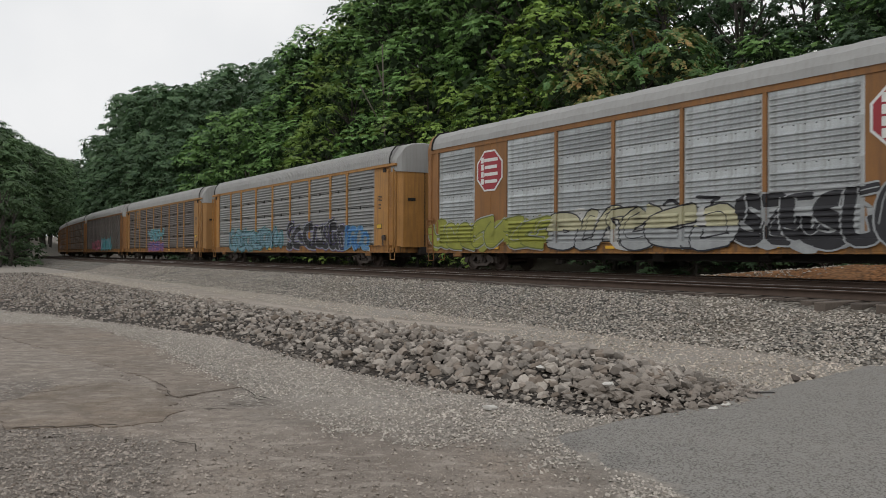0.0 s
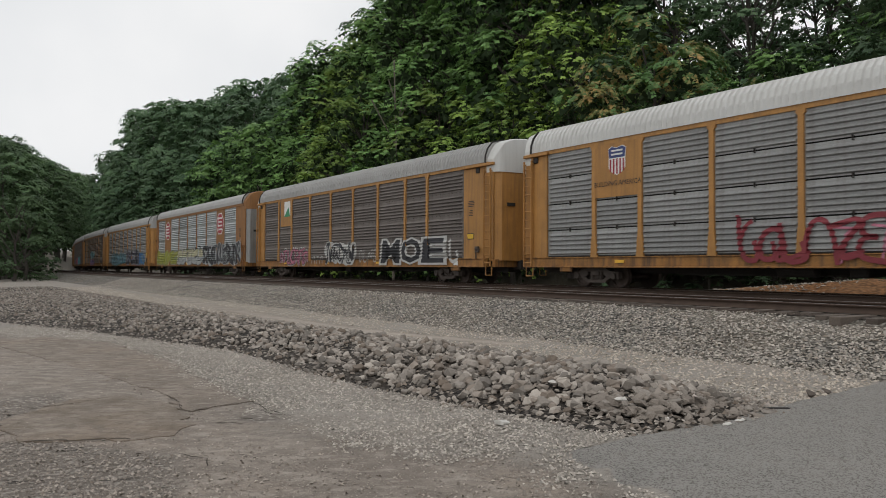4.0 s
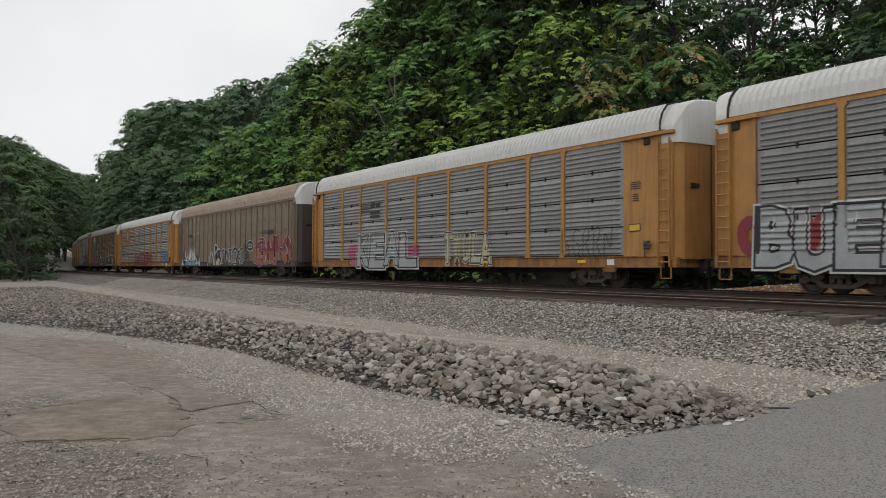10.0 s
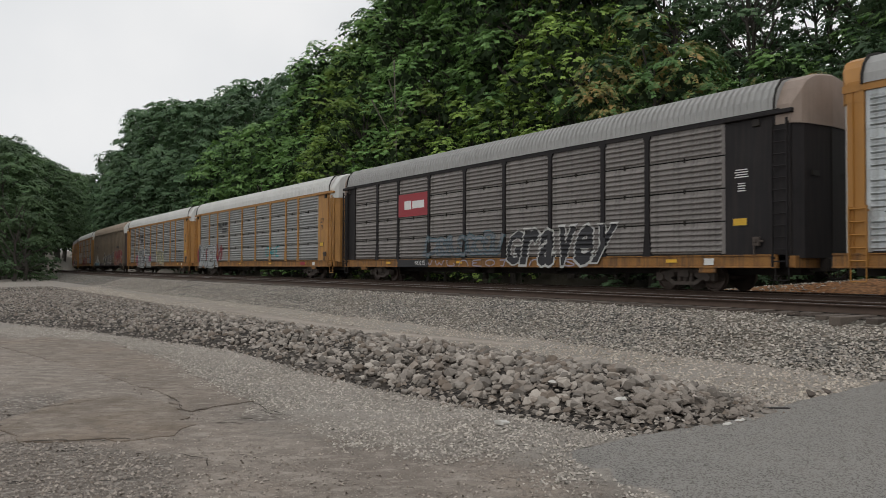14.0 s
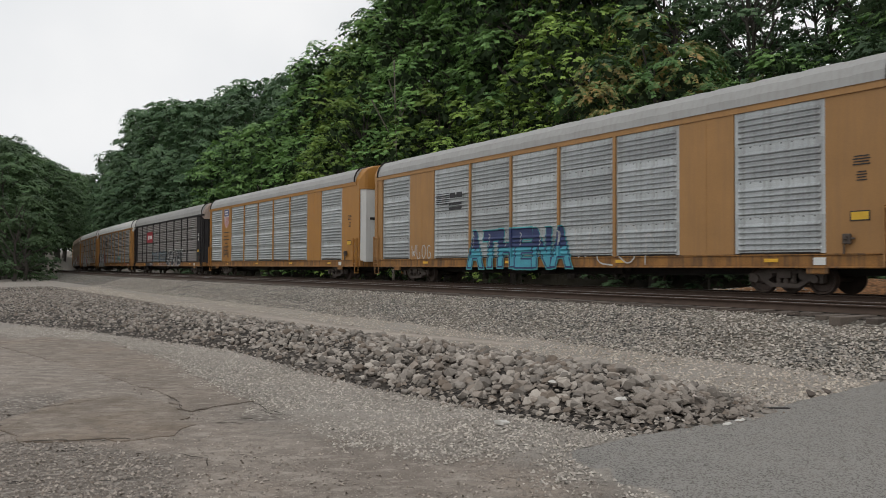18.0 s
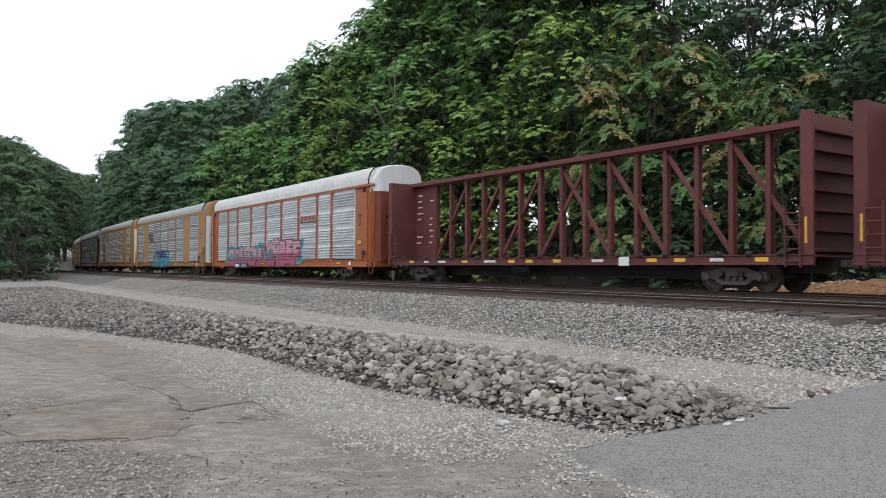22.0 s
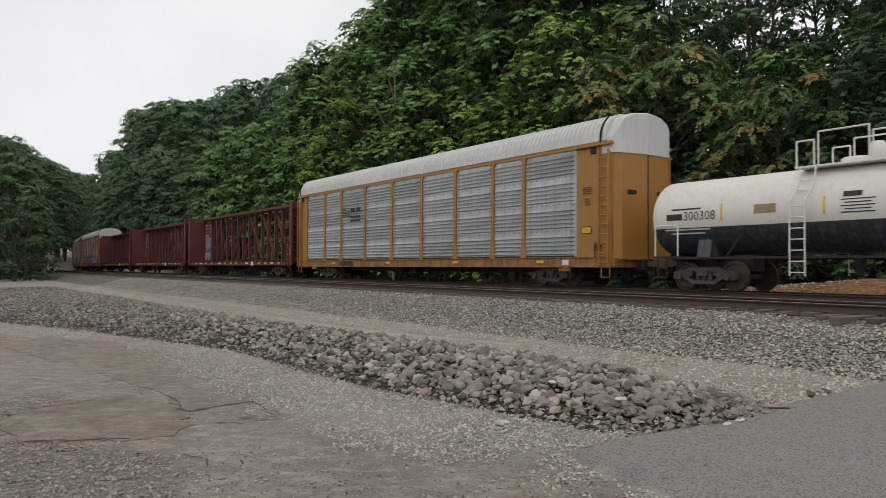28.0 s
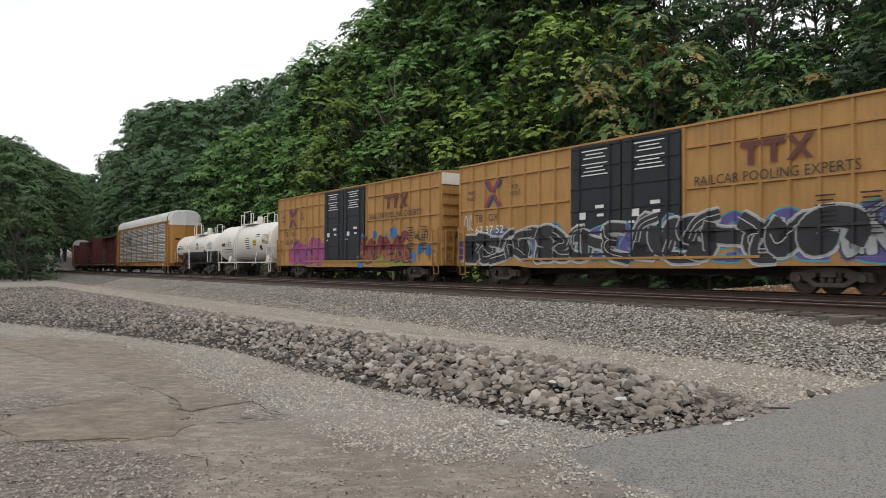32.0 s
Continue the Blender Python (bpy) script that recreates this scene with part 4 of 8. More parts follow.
def ribbed_sheet(w, high, ribs, seam=True, deep=0.062):
    """One pressed side sheet with ribs that end short of its edges."""
    bm = bmesh.new()
    edge, pitch = (0.02, (high - 0.15) / ribs) if seam else (0.001, (high - 0.21) / ribs)
    prof = [(edge, -0.04), (edge + 0.002, 0.0)]
    for i in range(ribs):
        z = 0.07 + pitch * i
        prof += [(z + pitch * a, deep * b) for a, b in RIB]
    prof += [(high - edge - 0.002, 0.0), (high - edge, -0.04)]
    cols = [(-w / 2 + 0.012, 0), (-w / 2 + 0.12, 0), (-w / 2 + 0.155, 1), (w / 2 - 0.155, 1), (w / 2 - 0.12, 0), (w / 2 - 0.012, 0)]
    rows = [[bm.verts.new((x, y if y < 0 else y * k, z)) for x, k in cols] for z, y in prof]
    for p, q in zip(rows, rows[1:]):
        for j in range(5):
            bm.faces.new((p[j], p[j + 1], q[j + 1], q[j]))
    return bm


def roof_mesh(L, eave, top, pitch=0.3, deep=0.03, hw=1.53):
    """An arched roof with ribs across it."""
    arc = [(1.02, 0.0), (1.0, 0.28), (0.93, 0.58), (0.78, 0.84), (0.5, 0.97), (0.0, 1.0)]
    arc = arc + [(-a, b) for a, b in arc[-2::-1]]
    bm = bmesh.new()
    xs, k = [], -L / 2
    while k < L / 2 - pitch * 0.9:
        xs += [(k, 0), (k + pitch * 0.12, deep), (k + pitch * 0.55, deep), (k + pitch * 0.67, 0)]
        k += pitch
    xs.append((L / 2, 0))
    rows = [[bm.verts.new((x, a * (hw + d * (0.7 if b > 0.1 else 0)), eave + (top - eave) * b + d * (b > 0.1))) for a, b in arc] for x, d in xs]
    for p, q in zip(rows, rows[1:]):
        for j in range(len(arc) - 1):
            bm.faces.new((p[j], p[j + 1], q[j + 1], q[j]))
    for r in (rows[0], rows[-1]):
        bm.faces.new(r)
    return bm


def ladder_mesh(z0, z1, w=0.44, step=0.33):
    """Flat stiles with round rungs, and brackets back to the side."""
    bm = bmesh.new()
    for x in (-w / 2, w / 2):
        box(bm, x - 0.02, x + 0.02, -0.035, 0.035, z0, z1)
        for z in (z0 + 0.25, z1 - 0.12):
            box(bm, x - 0.01, x + 0.01, -0.13, -0.03, z - 0.03, z + 0.03)
    for z in np.arange(z0 + 0.15, z1, step):
        bar(bm, (-w / 2, 0, z), (w / 2, 0, z), 0.022, 5)
    return bm


def profile_z(poly, z0, z1):
    """A plan outline (x, y) raised from z0 to z1."""
    bm = bmesh.new()
    r0, r1 = [bm.verts.new((x, y, z0)) for x, y in poly], [bm.verts.new((x, y, z1)) for x, y in poly]
    n = len(poly)
    for i in range(n):
        bm.faces.new((r0[i], r0[(i + 1) % n], r1[(i + 1) % n], r1[i]))
    bm.faces.new(r0[::-1])
    bm.faces.new(r1)
    return bm


def channel(h, z0=0.72, z1=1.10):
    """A side sill of channel section, 2 h long."""
    return prism(bmesh.new(), [(-0.05, z0), (0.09, z0), (0.09, z0 + 0.035), (0.05, z0 + 0.05), (0.05, z1 - 0.05), (0.09, z1 - 0.035), (0.09, z1), (-0.05, z1)], "x", -h, h)


def rack(name, label, u0, u1, frame, panel, roof, style="door", cap=None, sill=None, end=None, hinge=None, roof_pitch=0.22, breaks=3, front=13.2, seam=True, rear=None, nose=None):
    """An enclosed car carrier: corrugated bays between posts ("door"), between broad plates ("flush") or smooth ribbed bays ("ribbed")."""
    shift = 0.48
    car = start_car(name, label, u0 - shift, u1 - shift, 9.75, 0.42, "autorack")
    nose = nose or cap or roof
    h, rear = 13.2, rear or (13.62 if style == "door" else 13.2)
    top = 6.12 if style != "flush" else 6.25

    def at(side, more):
        return front + more if side > 0 else -rear - more
    sill, end, cap = SILLS.get(sill or frame, sill or frame), end or frame, cap or roof
    eave = {"door": 5.12, "flush": 5.36, "ribbed": 5.10}[style]
    p_top = {"door": 5.04, "flush": 5.24, "ribbed": 5.02}[style]
    spans, posts, fronts = [], [], []
    if style == "door":
        edges = [11.9, 9.42, 7.3, 4.5, 1.65, -1.12, -3.9, -6.62, -8.6, -11.55]
        spans = [(p, q, 0) for p, q in zip(edges, edges[1:])]
        posts = [(p, 0.17, True) for p in edges[1:-1]]
        ends = ((11.9, front), (-rear, -11.55))
    elif style == "flush":
        edges = [12.35, 9.65, 7.55, 4.7, 1.9, -0.92, -3.72, -6.45, -8.4, -11.15]
        spans = [(p, q, int(i in (1, 7))) for i, (p, q) in enumerate(zip(edges, edges[1:]))]
        posts = [(p, 0.12, False) for p in edges[3:7]]
        ends = ((12.35, front), (-13.2, -11.15))
    else:
        edges = [12.98 - 1.129 * i for i in range(24)]
        spans = [(p, q, 0) for p, q in zip(edges, edges[1:])]
        posts = [(p, 0.10, False) for p in edges]
        ends = ((12.98, 13.2), (-13.2, -12.987))
    SIDES[car.name] = (style, spans, posts, p_top, breaks, seam)
    put("underframe", shared(("underframe",), lambda: boxes((-h, h, -0.32, 0.32, 0.52, 0.98)), STEEL), car, label="dark steel centre sill")
    put("floor", shared(("floor",), lambda: boxes((-h + 0.6, h - 0.6, -1.35, 1.35, 0.93, 1.04)), STEEL), car)
    put("air_tank", shared(("air_tank",), lambda: lathe(bmesh.new(), [(-0.62, 0.1), (-0.55, 0.2), (0.55, 0.2), (0.62, 0.1)], 12, "x"), STEEL), car, 2.2, 0.75, 0.66)
    put("brake_cylinder", shared(("brake_cylinder",), lambda: lathe(bmesh.new(), [(-0.4, 0.07), (-0.05, 0.07), (-0.05, 0.15), (0.3, 0.15), (0.32, 0.1)], 12, "x"), STEEL), car, -3.4, 0.7, 0.66)
    put("valve_box", shared(("valve_box",), lambda: boxes((-0.25, 0.25, -0.2, 0.2, -0.2, 0.2), bevel=0.04), STEEL), car, 0.4, 0.8, 0.66)
    put("brake_rod", shared(("brake_rod",), lambda: bars(((-6.5, 0, 0), (6.5, 0, 0)), r=0.022), STEEL), car, 0, 0.55, 0.50)
    # solid near-black box in place of the unlit inside
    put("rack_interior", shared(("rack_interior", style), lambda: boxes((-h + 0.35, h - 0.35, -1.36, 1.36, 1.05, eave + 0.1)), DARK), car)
    for y in (1, -1):
        turn = 0 if y > 0 else 180
        put("side_sill", shared(("side_sill",), lambda: channel(h), sill), car, 0, y * 1.44, 0, turn)
        put("eave_rail", shared(("eave_rail", style), lambda: boxes((-rear + 0.3, h - 0.3, -0.05, 0.055, p_top - 0.04, eave + 0.03)), frame), car, 0, y * 1.475)
        for p, q, plain in spans:
            mid, w = (p + q) / 2, p - q
            if plain:
                put("plate_panel", shared(("plate_panel", round(w, 2)), lambda: profile_z([(-w / 2, -0.03), (w / 2, -0.03), (w / 2, 0.05), (0.03, 0.05), (0.025, 0.062), (-0.025, 0.062), (-0.03, 0.05), (-w / 2, 0.05)], 1.11, p_top), frame), car, mid, y * 1.45, 0, turn)
            elif style == "ribbed":
                def bay():
                    bm = bmesh.new()
                    prof = [(1.11, 0.0)]
                    for z in (2.1, 2.93, 3.75, 4.62):
                        for k in range(5):
                            prof += [(z + k * 0.07, 0), (z + k * 0.07 + 0.012, 0.016), (z + k * 0.07 + 0.035, 0.016), (z + k * 0.07 + 0.047, 0)]
                    prof.append((5.02, 0))
                    v = [(bm.verts.new((-w / 2, b, a)), bm.verts.new((w / 2, b, a))) for a, b in prof]
                    for c, d in zip(v, v[1:]):
                        bm.faces.new((c[0], c[1], d[1], d[0]))
                    return bm
                put("side_panel", shared(("side_panel", round(w, 2)), bay, panel), car, mid, y * 1.46, 0, turn)
            elif y > 0:
                high = (p_top - 1.12) / (breaks + 1)
                for i in range(breaks + 1):
                    put("side_panel", shared(("side_sheet", seam, style, round(w, 2)), lambda: ribbed_sheet(w, high, 5, seam), panel), car, mid, y * 1.465, 1.12 + high * i)
                for i in range(1, breaks + 1 if seam else 1):
                    put("seam_clip", shared(("seam_clip",), lambda: boxes((-0.022, 0.022, -0.02, 0.035, -0.07, 0.07)), STEEL), car, mid, y * 1.475, 1.12 + high * i)
                if not seam:
                    def rivets():
                        bm = bmesh.new()
                        for x in np.arange(-w / 2 + 0.3, w / 2 - 0.2, 0.32):
                            box(bm, x - 0.016, x + 0.016, -0.01, 0.014, -0.016, 0.016)
                        return bm
                    for i in range(1, breaks + 1):
                        put("rivet_row", shared(("rivet_row", round(w, 2)), rivets, STEEL), car, mid, 1.468, 1.12 + high * i - 0.03)
                # dark bar drawn for the shade in the gap above the sill
                put("drain_gap", shared(("drain_gap", round(w, 2)), lambda: boxes((-w / 2 + 0.16, w / 2 - 0.16, -0.02, 0.006, 1.115, 1.155)), DARK), car, mid, 1.47)
            else:
                put("side_panel", shared(("side_panel", style, breaks, round(w, 2)), lambda: corrugated(w, 1.12, p_top, breaks, 0.28, 0.06), panel), car, mid, y * 1.44, 0, turn)
        for p, pw, flare in posts:
            def post():
                k = pw / 2
                if not flare:
                    return boxes((-k, k, -0.04, 0.04, 1.08, p_top + 0.02))
                return prism(bmesh.new(), [(-k * 1.9, 1.08), (k * 1.9, 1.08), (k * 1.25, 1.75), (k, 1.85), (k, 4.86), (k * 1.7, 4.92), (k * 1.7, 5.1), (-k * 1.7, 5.1), (-k * 1.7, 4.92), (-k, 4.86), (-k, 1.85), (-k * 1.25, 1.75)], "y", -0.04, 0.045)
            put("post", shared(("post", style, pw), post, frame if style != "ribbed" else panel), car, p, y * 1.49)
        for x0, x1 in ends:
            w, mid, out = x1 - x0, (x0 + x1) / 2, (1 if x0 > 0 else -1)
            put("end_bay", shared(("end_bay", style, round(w, 2)), lambda: profile_z([(-w / 2, -0.03), (w / 2, -0.03), (w / 2, 0.03), (w * 0.2, 0.03), (w * 0.2, 0.075), (w * 0.12, 0.075), (w * 0.12, 0.03), (-w / 2 + 0.12, 0.03), (-w / 2 + 0.12, 0.07), (-w / 2, 0.07)], 1.09, p_top), end), car, mid, y * 1.46, 0, (0 if out > 0 else 180) if y > 0 else (180 if out > 0 else 0))
            if style == "door":
                put("door_hood", shared(("door_hood", round(w, 2)), lambda: boxes((-w / 2 - 0.1, w / 2, -0.03, 0.12, 4.98, 5.1), bevel=0.015), end), car, mid, y * 1.50)
                put("roller_bracket", shared(("roller_bracket",), lambda: boxes((-0.12, 0.12, -0.03, 0.05, 4.74, 4.96), bevel=0.02), STEEL), car, mid, y * 1.50)
        for out in (1, -1):
            if style == "flush":
                put("ladder", shared(("ladder", "low"), lambda: ladder_mesh(0.75, 2.3), end), car, at(out, -0.3), y * 1.58)
            else:
                put("ladder", shared(("ladder",), lambda: ladder_mesh(0.75, 4.85), end), car, at(out, -0.27), y * 1.60)
            put("stirrup", shared(("stirrup",), lambda: bars(((-0.2, 0, 0.74), (-0.2, 0, 0.38)), ((0.2, 0, 0.74), (0.2, 0, 0.38)), ((-0.2, 0, 0.38), (0.2, 0, 0.38)), r=0.02), end), car, at(out, -0.27), y * 1.5)
            put("jacking_pad", shared(("jacking_pad",), lambda: boxes((-0.3, 0.3, -0.04, 0.04, 0.56, 0.74), bevel=0.02), sill), car, out * 10.9, y * 1.46)
        if style != "ribbed":
            put("door_lock", shared(("door_lock",), lambda: boxes((-0.10, 0.10, -0.02, 0.09, -0.16, 0.10), (-0.20, -0.08, 0.0, 0.05, -0.05, 0.0), (0.06, 0.09, 0.0, 0.07, -0.42, -0.1), (-0.05, 0.05, 0.06, 0.14, -0.06, 0.04), bevel=0.012), TRUCK), car, -12.62 if style == "door" else -11.75, y * 1.54, 1.5, turn)
        # notices: small bars of stencilled writing and a yellow label by the rear door
        if y > 0 and style != "ribbed":
            for z, w, k in ((3.35, 0.5, CHALK if end in (CHAR, BROWN_DK) else INK), (2.95, 0.3, CHALK if end in (CHAR, BROWN_DK) else INK)):
                for i in range(4):
                    sign(car, -12.1, z + i * 0.07, w * (0.9 - 0.13 * (i % 2)), 0.03, k, 1.505, "notice")
            sign(car, -12.05, 2.05, 0.5, 0.26, INK, 1.506, "label_frame")
            sign(car, -12.05, 2.05, 0.44, 0.20, LABEL_Y, 1.512, "warning_label")
            sign(car, -11.0, 0.9, 0.34, 0.2, CHALK, 1.535, "test_panel")
            for x in (8.2, 2.0, -4.0, -9.6):
                sign(car, x, 0.93, 0.42, 0.1, REFLECT, 1.535, "reflector")
    put("roof", shared(("roof", eave, top, roof_pitch, front), lambda: roof_mesh(front + rear - 0.8, eave + 0.02, top, {"door": roof_pitch, "flush": 1.45, "ribbed": 0.3}[style], {"door": 0.055, "flush": 0.014, "ribbed": 0.09}[style]), roof, False), car, (front - rear) / 2)
    for sx in (1, -1):
        def hood():
            """The roof's end: two flat leaves that meet at a blunt point, with cut shoulders, over the doors."""
            bm = bmesh.new()
            rows = []
            for y in (-1.5, -1.46, -1.28, -1.1, -0.75, -0.4, 0, 0.4, 0.75, 1.1, 1.28, 1.46, 1.5):
                k = abs(y) / 1.5
                x = float(np.interp(k, (0, 0.82, 0.97, 1.0), (0.36, 0.24, 0.06, 0.0)))
                zt = eave + float(np.interp(k, (0, 0.45, 0.72, 0.9, 1.0), (1.0, 0.96, 0.80, 0.45, 0.12))) * (top + 0.05 - eave)
                rows.append([bm.verts.new(c) for c in ((-0.44, y, eave - 0.42), (x, y, eave - 0.42), (x + 0.01, y, zt - 0.05), (x - 0.05, y, zt), (-0.44, y, zt))])
            for p, q in zip(rows, rows[1:]):
                for j in range(4):
                    bm.faces.new((p[j], q[j], q[j + 1], p[j + 1]))
            for q in (rows[0][::-1], rows[-1]):
                bm.faces.new(q)
            return bm

        def seal():
            """A dark rubber strip in the gap between the roof and its end."""
            arc = [(1.03, 0.0), (1.02, 0.28), (0.95, 0.58), (0.80, 0.85), (0.5, 0.99), (0.0, 1.03)]
            arc = arc + [(-a, b) for a, b in arc[-2::-1]]
            bm = bmesh.new()
            rows = [[bm.verts.new((x, a * 1.57, eave + (top + 0.05 - eave) * b)) for x in (-0.02, 0.02)] for a, b in arc]
            low = [[bm.verts.new((x, a * 1.40, eave + (top - 0.12 - eave) * b)) for x in (-0.03, 0.03)] for a, b in arc]
            for p, q, m, n in zip(rows, rows[1:], low, low[1:]):
                bm.faces.new((p[0], p[1], q[1], q[0]))
                bm.faces.new((p[0], q[0], n[0], m[0]))
                bm.faces.new((p[1], m[1], n[1], q[1]))
            return bm
        if style != "ribbed":
            put("roof_seal", shared(("roof_seal", eave, top), seal, DARK), car, at(sx, -0.43))
        put("end_hood", shared(("end_hood", eave, top), hood, nose if sx > 0 else cap), car, at(sx, 0), 0, 0, 0 if sx > 0 else 180)

        def end_door():
            bm = bmesh.new()
            z0, z1 = 1.0, eave - 0.4
            out = [(float(np.interp(abs(y) / 1.44, (0, 0.82, 0.97, 1.0), (0.42, 0.31, 0.12, 0.0))), y) for y in (-1.44, -1.40, -1.18, -0.06, 0.06, 1.18, 1.40, 1.44)]
            poly = out + [(-0.1, 1.44), (-0.1, -1.44)]
            r0, r1 = [bm.verts.new((a, b, z0)) for a, b in poly], [bm.verts.new((a, b, z1)) for a, b in poly]
            for i in range(len(poly)):
                bm.faces.new((r0[i], r0[(i + 1) % len(poly)], r1[(i + 1) % len(poly)], r1[i]))
            bm.faces.new(r0[::-1])
            bm.faces.new(r1)
            return bm
        put("end_door", shared(("end_door", eave), end_door, hinge or end), car, at(sx, -0.1), 0, 0, 0 if sx > 0 else 180)
        for yy in (0.62, -0.62):
            put("door_slot", shared(("door_slot",), lambda: boxes((-0.03, 0.012, -0.34, 0.34, -0.07, 0.07)), DARK), car, at(sx, 0.27), yy, 3.35, (-5.5 if yy * sx > 0 else 5.5) * (1 if sx > 0 else 1) + (0 if sx > 0 else 180))
        put("door_seam", shared(("door_seam", eave), lambda: boxes((-0.08, 0.012, -0.012, 0.012, 1.05, top - 0.03)), DARK), car, at(sx, 0.33), 0, 0, 0 if sx > 0 else 180)
        put("end_sill", shared(("end_sill",), lambda: boxes((-0.05, 0.14, -1.5, 1.5, 0.72, 1.06), bevel=0.02), sill), car, at(sx, -0.02), 0, 0, 0 if sx > 0 else 180)
        put("draft_pocket", shared(("draft_pocket",), lambda: boxes((-0.2, 0.35, -0.28, 0.28, 0.62, 1.02), bevel=0.03), STEEL), car, at(sx, 0), 0, 0, 0 if sx > 0 else 180)
        put("uncoupling_lever", shared(("uncoupling_lever",), lambda: bars(((0.3, 0.1, 0.95), (0.3, 1.3, 0.80)), ((0.3, 1.3, 0.80), (0.3, 1.38, 0.55)), r=0.018), STEEL), car, at(sx, 0), 0, 0, 0 if sx > 0 else 180)
    add_couplers(car, (u1 - u0) / 2)
    return car


DOOR_BLK = mat("blue-black door paint", (0.017, 0.021, 0.027), 0.55, 0, 0.3, 1.0, 25, 0.05, 0.3, (0.04, 0.038, 0.036), 0, 0.3)
HOOD_TAN = mat("dusty tan paint", (0.30, 0.235, 0.195), 0.65, 0, 0.15, 1.5, 25, 0.04, 0.3, (0.2, 0.15, 0.12), 0)
RUST_TAN = mat("tan metal plate", (0.30, 0.21, 0.11), 0.6, 0, 0.2, 4, 30, 0)
LABEL_Y = mat("yellow label", (0.62, 0.38, 0.03), 0.6, 0, 0.1, 4, 30, 0)
REFLECT = mat("yellow reflective tape", (0.75, 0.42, 0.03), 0.4, 0, 0.12, 4, 30, 0)
NAVY = mat("navy enamel", (0.03, 0.045, 0.16), 0.5, 0, 0.1, 3, 30, 0)
GREEN_S = mat("green enamel", (0.03, 0.22, 0.10), 0.5, 0, 0.1, 3, 30, 0)


def sign(car, x, z, w, h, material, y=1.54, name="marking", label=""):
    """A painted field on the car's side."""
    return part(name, boxes((x - w / 2, x + w / 2, y - 0.006, y, z - h / 2, z + h / 2)), material, car, label)


def words(car, text, x, z, size, material, y=1.545, bold=0.0, spread=1.0, shear=0.0, sx=1.0, name="lettering", label=""):
    return part(name, place(lettering(text, size, bold, spread, shear), x, y, z, sx), material, car, label)


SIDES = {}


def side_levels(car):
    """The lines at which a car's side changes its depth, along x and z, and the depth itself as a function."""
    if car.name not in SIDES:
        posts = [sx * (2.55 + (9.65 - 0.08 - 2.55) * i / 8) for sx in (1, -1) for i in range(9)]

        def depth(x, z):
            if abs(x) < 2.44 and z > 1.08:
                return 1.514
            if z < 1.02:
                return 1.474
            d = min(abs(x - p) for p in posts)
            rise = max(float(np.interp(d, (0.035, 0.06), (0.078, 0.0))), float(np.interp(abs(z - 1.85), (0.03, 0.05), (0.068, 0.0))))
            return 1.386 + rise
        xs = [p + d for p in posts for d in (-0.06, -0.035, 0.035, 0.06)] + [-2.444, -2.436, 2.436, 2.444]
        return sorted(xs), [1.016, 1.024, 1.078, 1.086, 1.80, 1.82, 1.88, 1.90], depth
    style, spans, posts, p_top, breaks, seam = SIDES[car.name]
    xs, zs = [], [1.108, 1.116]
    if style == "door":
        zs += [1.746, 1.754]
    for c, w, flare in posts:
        for k in (0.5, 0.95) if flare else (0.5,):
            xs += [c - w * k - 0.004, c - w * k + 0.004, c + w * k - 0.004, c + w * k + 0.004]
    for p, q, plain in spans:
        if style != "ribbed" and not plain:
            xs += [p - 0.155, p - 0.12, q + 0.12, q + 0.155]
    prof = [(0.0, 0.0), (9.0, 0.0)]
    high = (p_top - 1.12) / (breaks + 1)
    if style != "ribbed":
        pitch = (high - 0.15) / 5 if seam else (high - 0.21) / 5
        prof = [(0.0, 0.0)] + [(0.07 + pitch * (i + a), 0.062 * b) for i in range(5) for a, b in (RIB[0], RIB[1], RIB[3], RIB[5])] + [(high, 0.0)]
        zs += [1.12 + high * i + z for i in range(breaks + 1) for z, _ in prof[1:]]
    pz, py = [a for a, _ in prof], [b for _, b in prof]

    def depth(x, z):
        if z < 1.112:
            return 1.533
        for c, w, flare in posts:
            if abs(x - c) < w * (0.95 if flare and z < 1.75 else 0.5):
                return 1.538 if style == "door" else 1.533
        for p, q, plain in spans:
            if q <= x <= p:
                if style == "ribbed":
                    return 1.479
                if plain:
                    return 1.514
                side = float(np.interp(min(p - x, x - q), (0.12, 0.155), (0.0, 1.0)))
                return 1.467 + side * float(np.interp((z - 1.12) % high, pz, py))
        return 1.537
    return sorted(xs), sorted(zs), depth


def split_at(pts, axis, level):
    """A convex outline cut in two at a level of one axis."""
    low, high = [], []
    for a, b in zip(pts, pts[1:] + pts[:1]):
        if a[axis] <= level:
            low.append(a)
        if a[axis] >= level:
            high.append(a)
        if (a[axis] - level) * (b[axis] - level) < 0:
            t = (level - a[axis]) / (b[axis] - a[axis])
            m = (a[0] + (b[0] - a[0]) * t, a[1] + (b[1] - a[1]) * t)
            low.append(m)
            high.append(m)
    return low, high


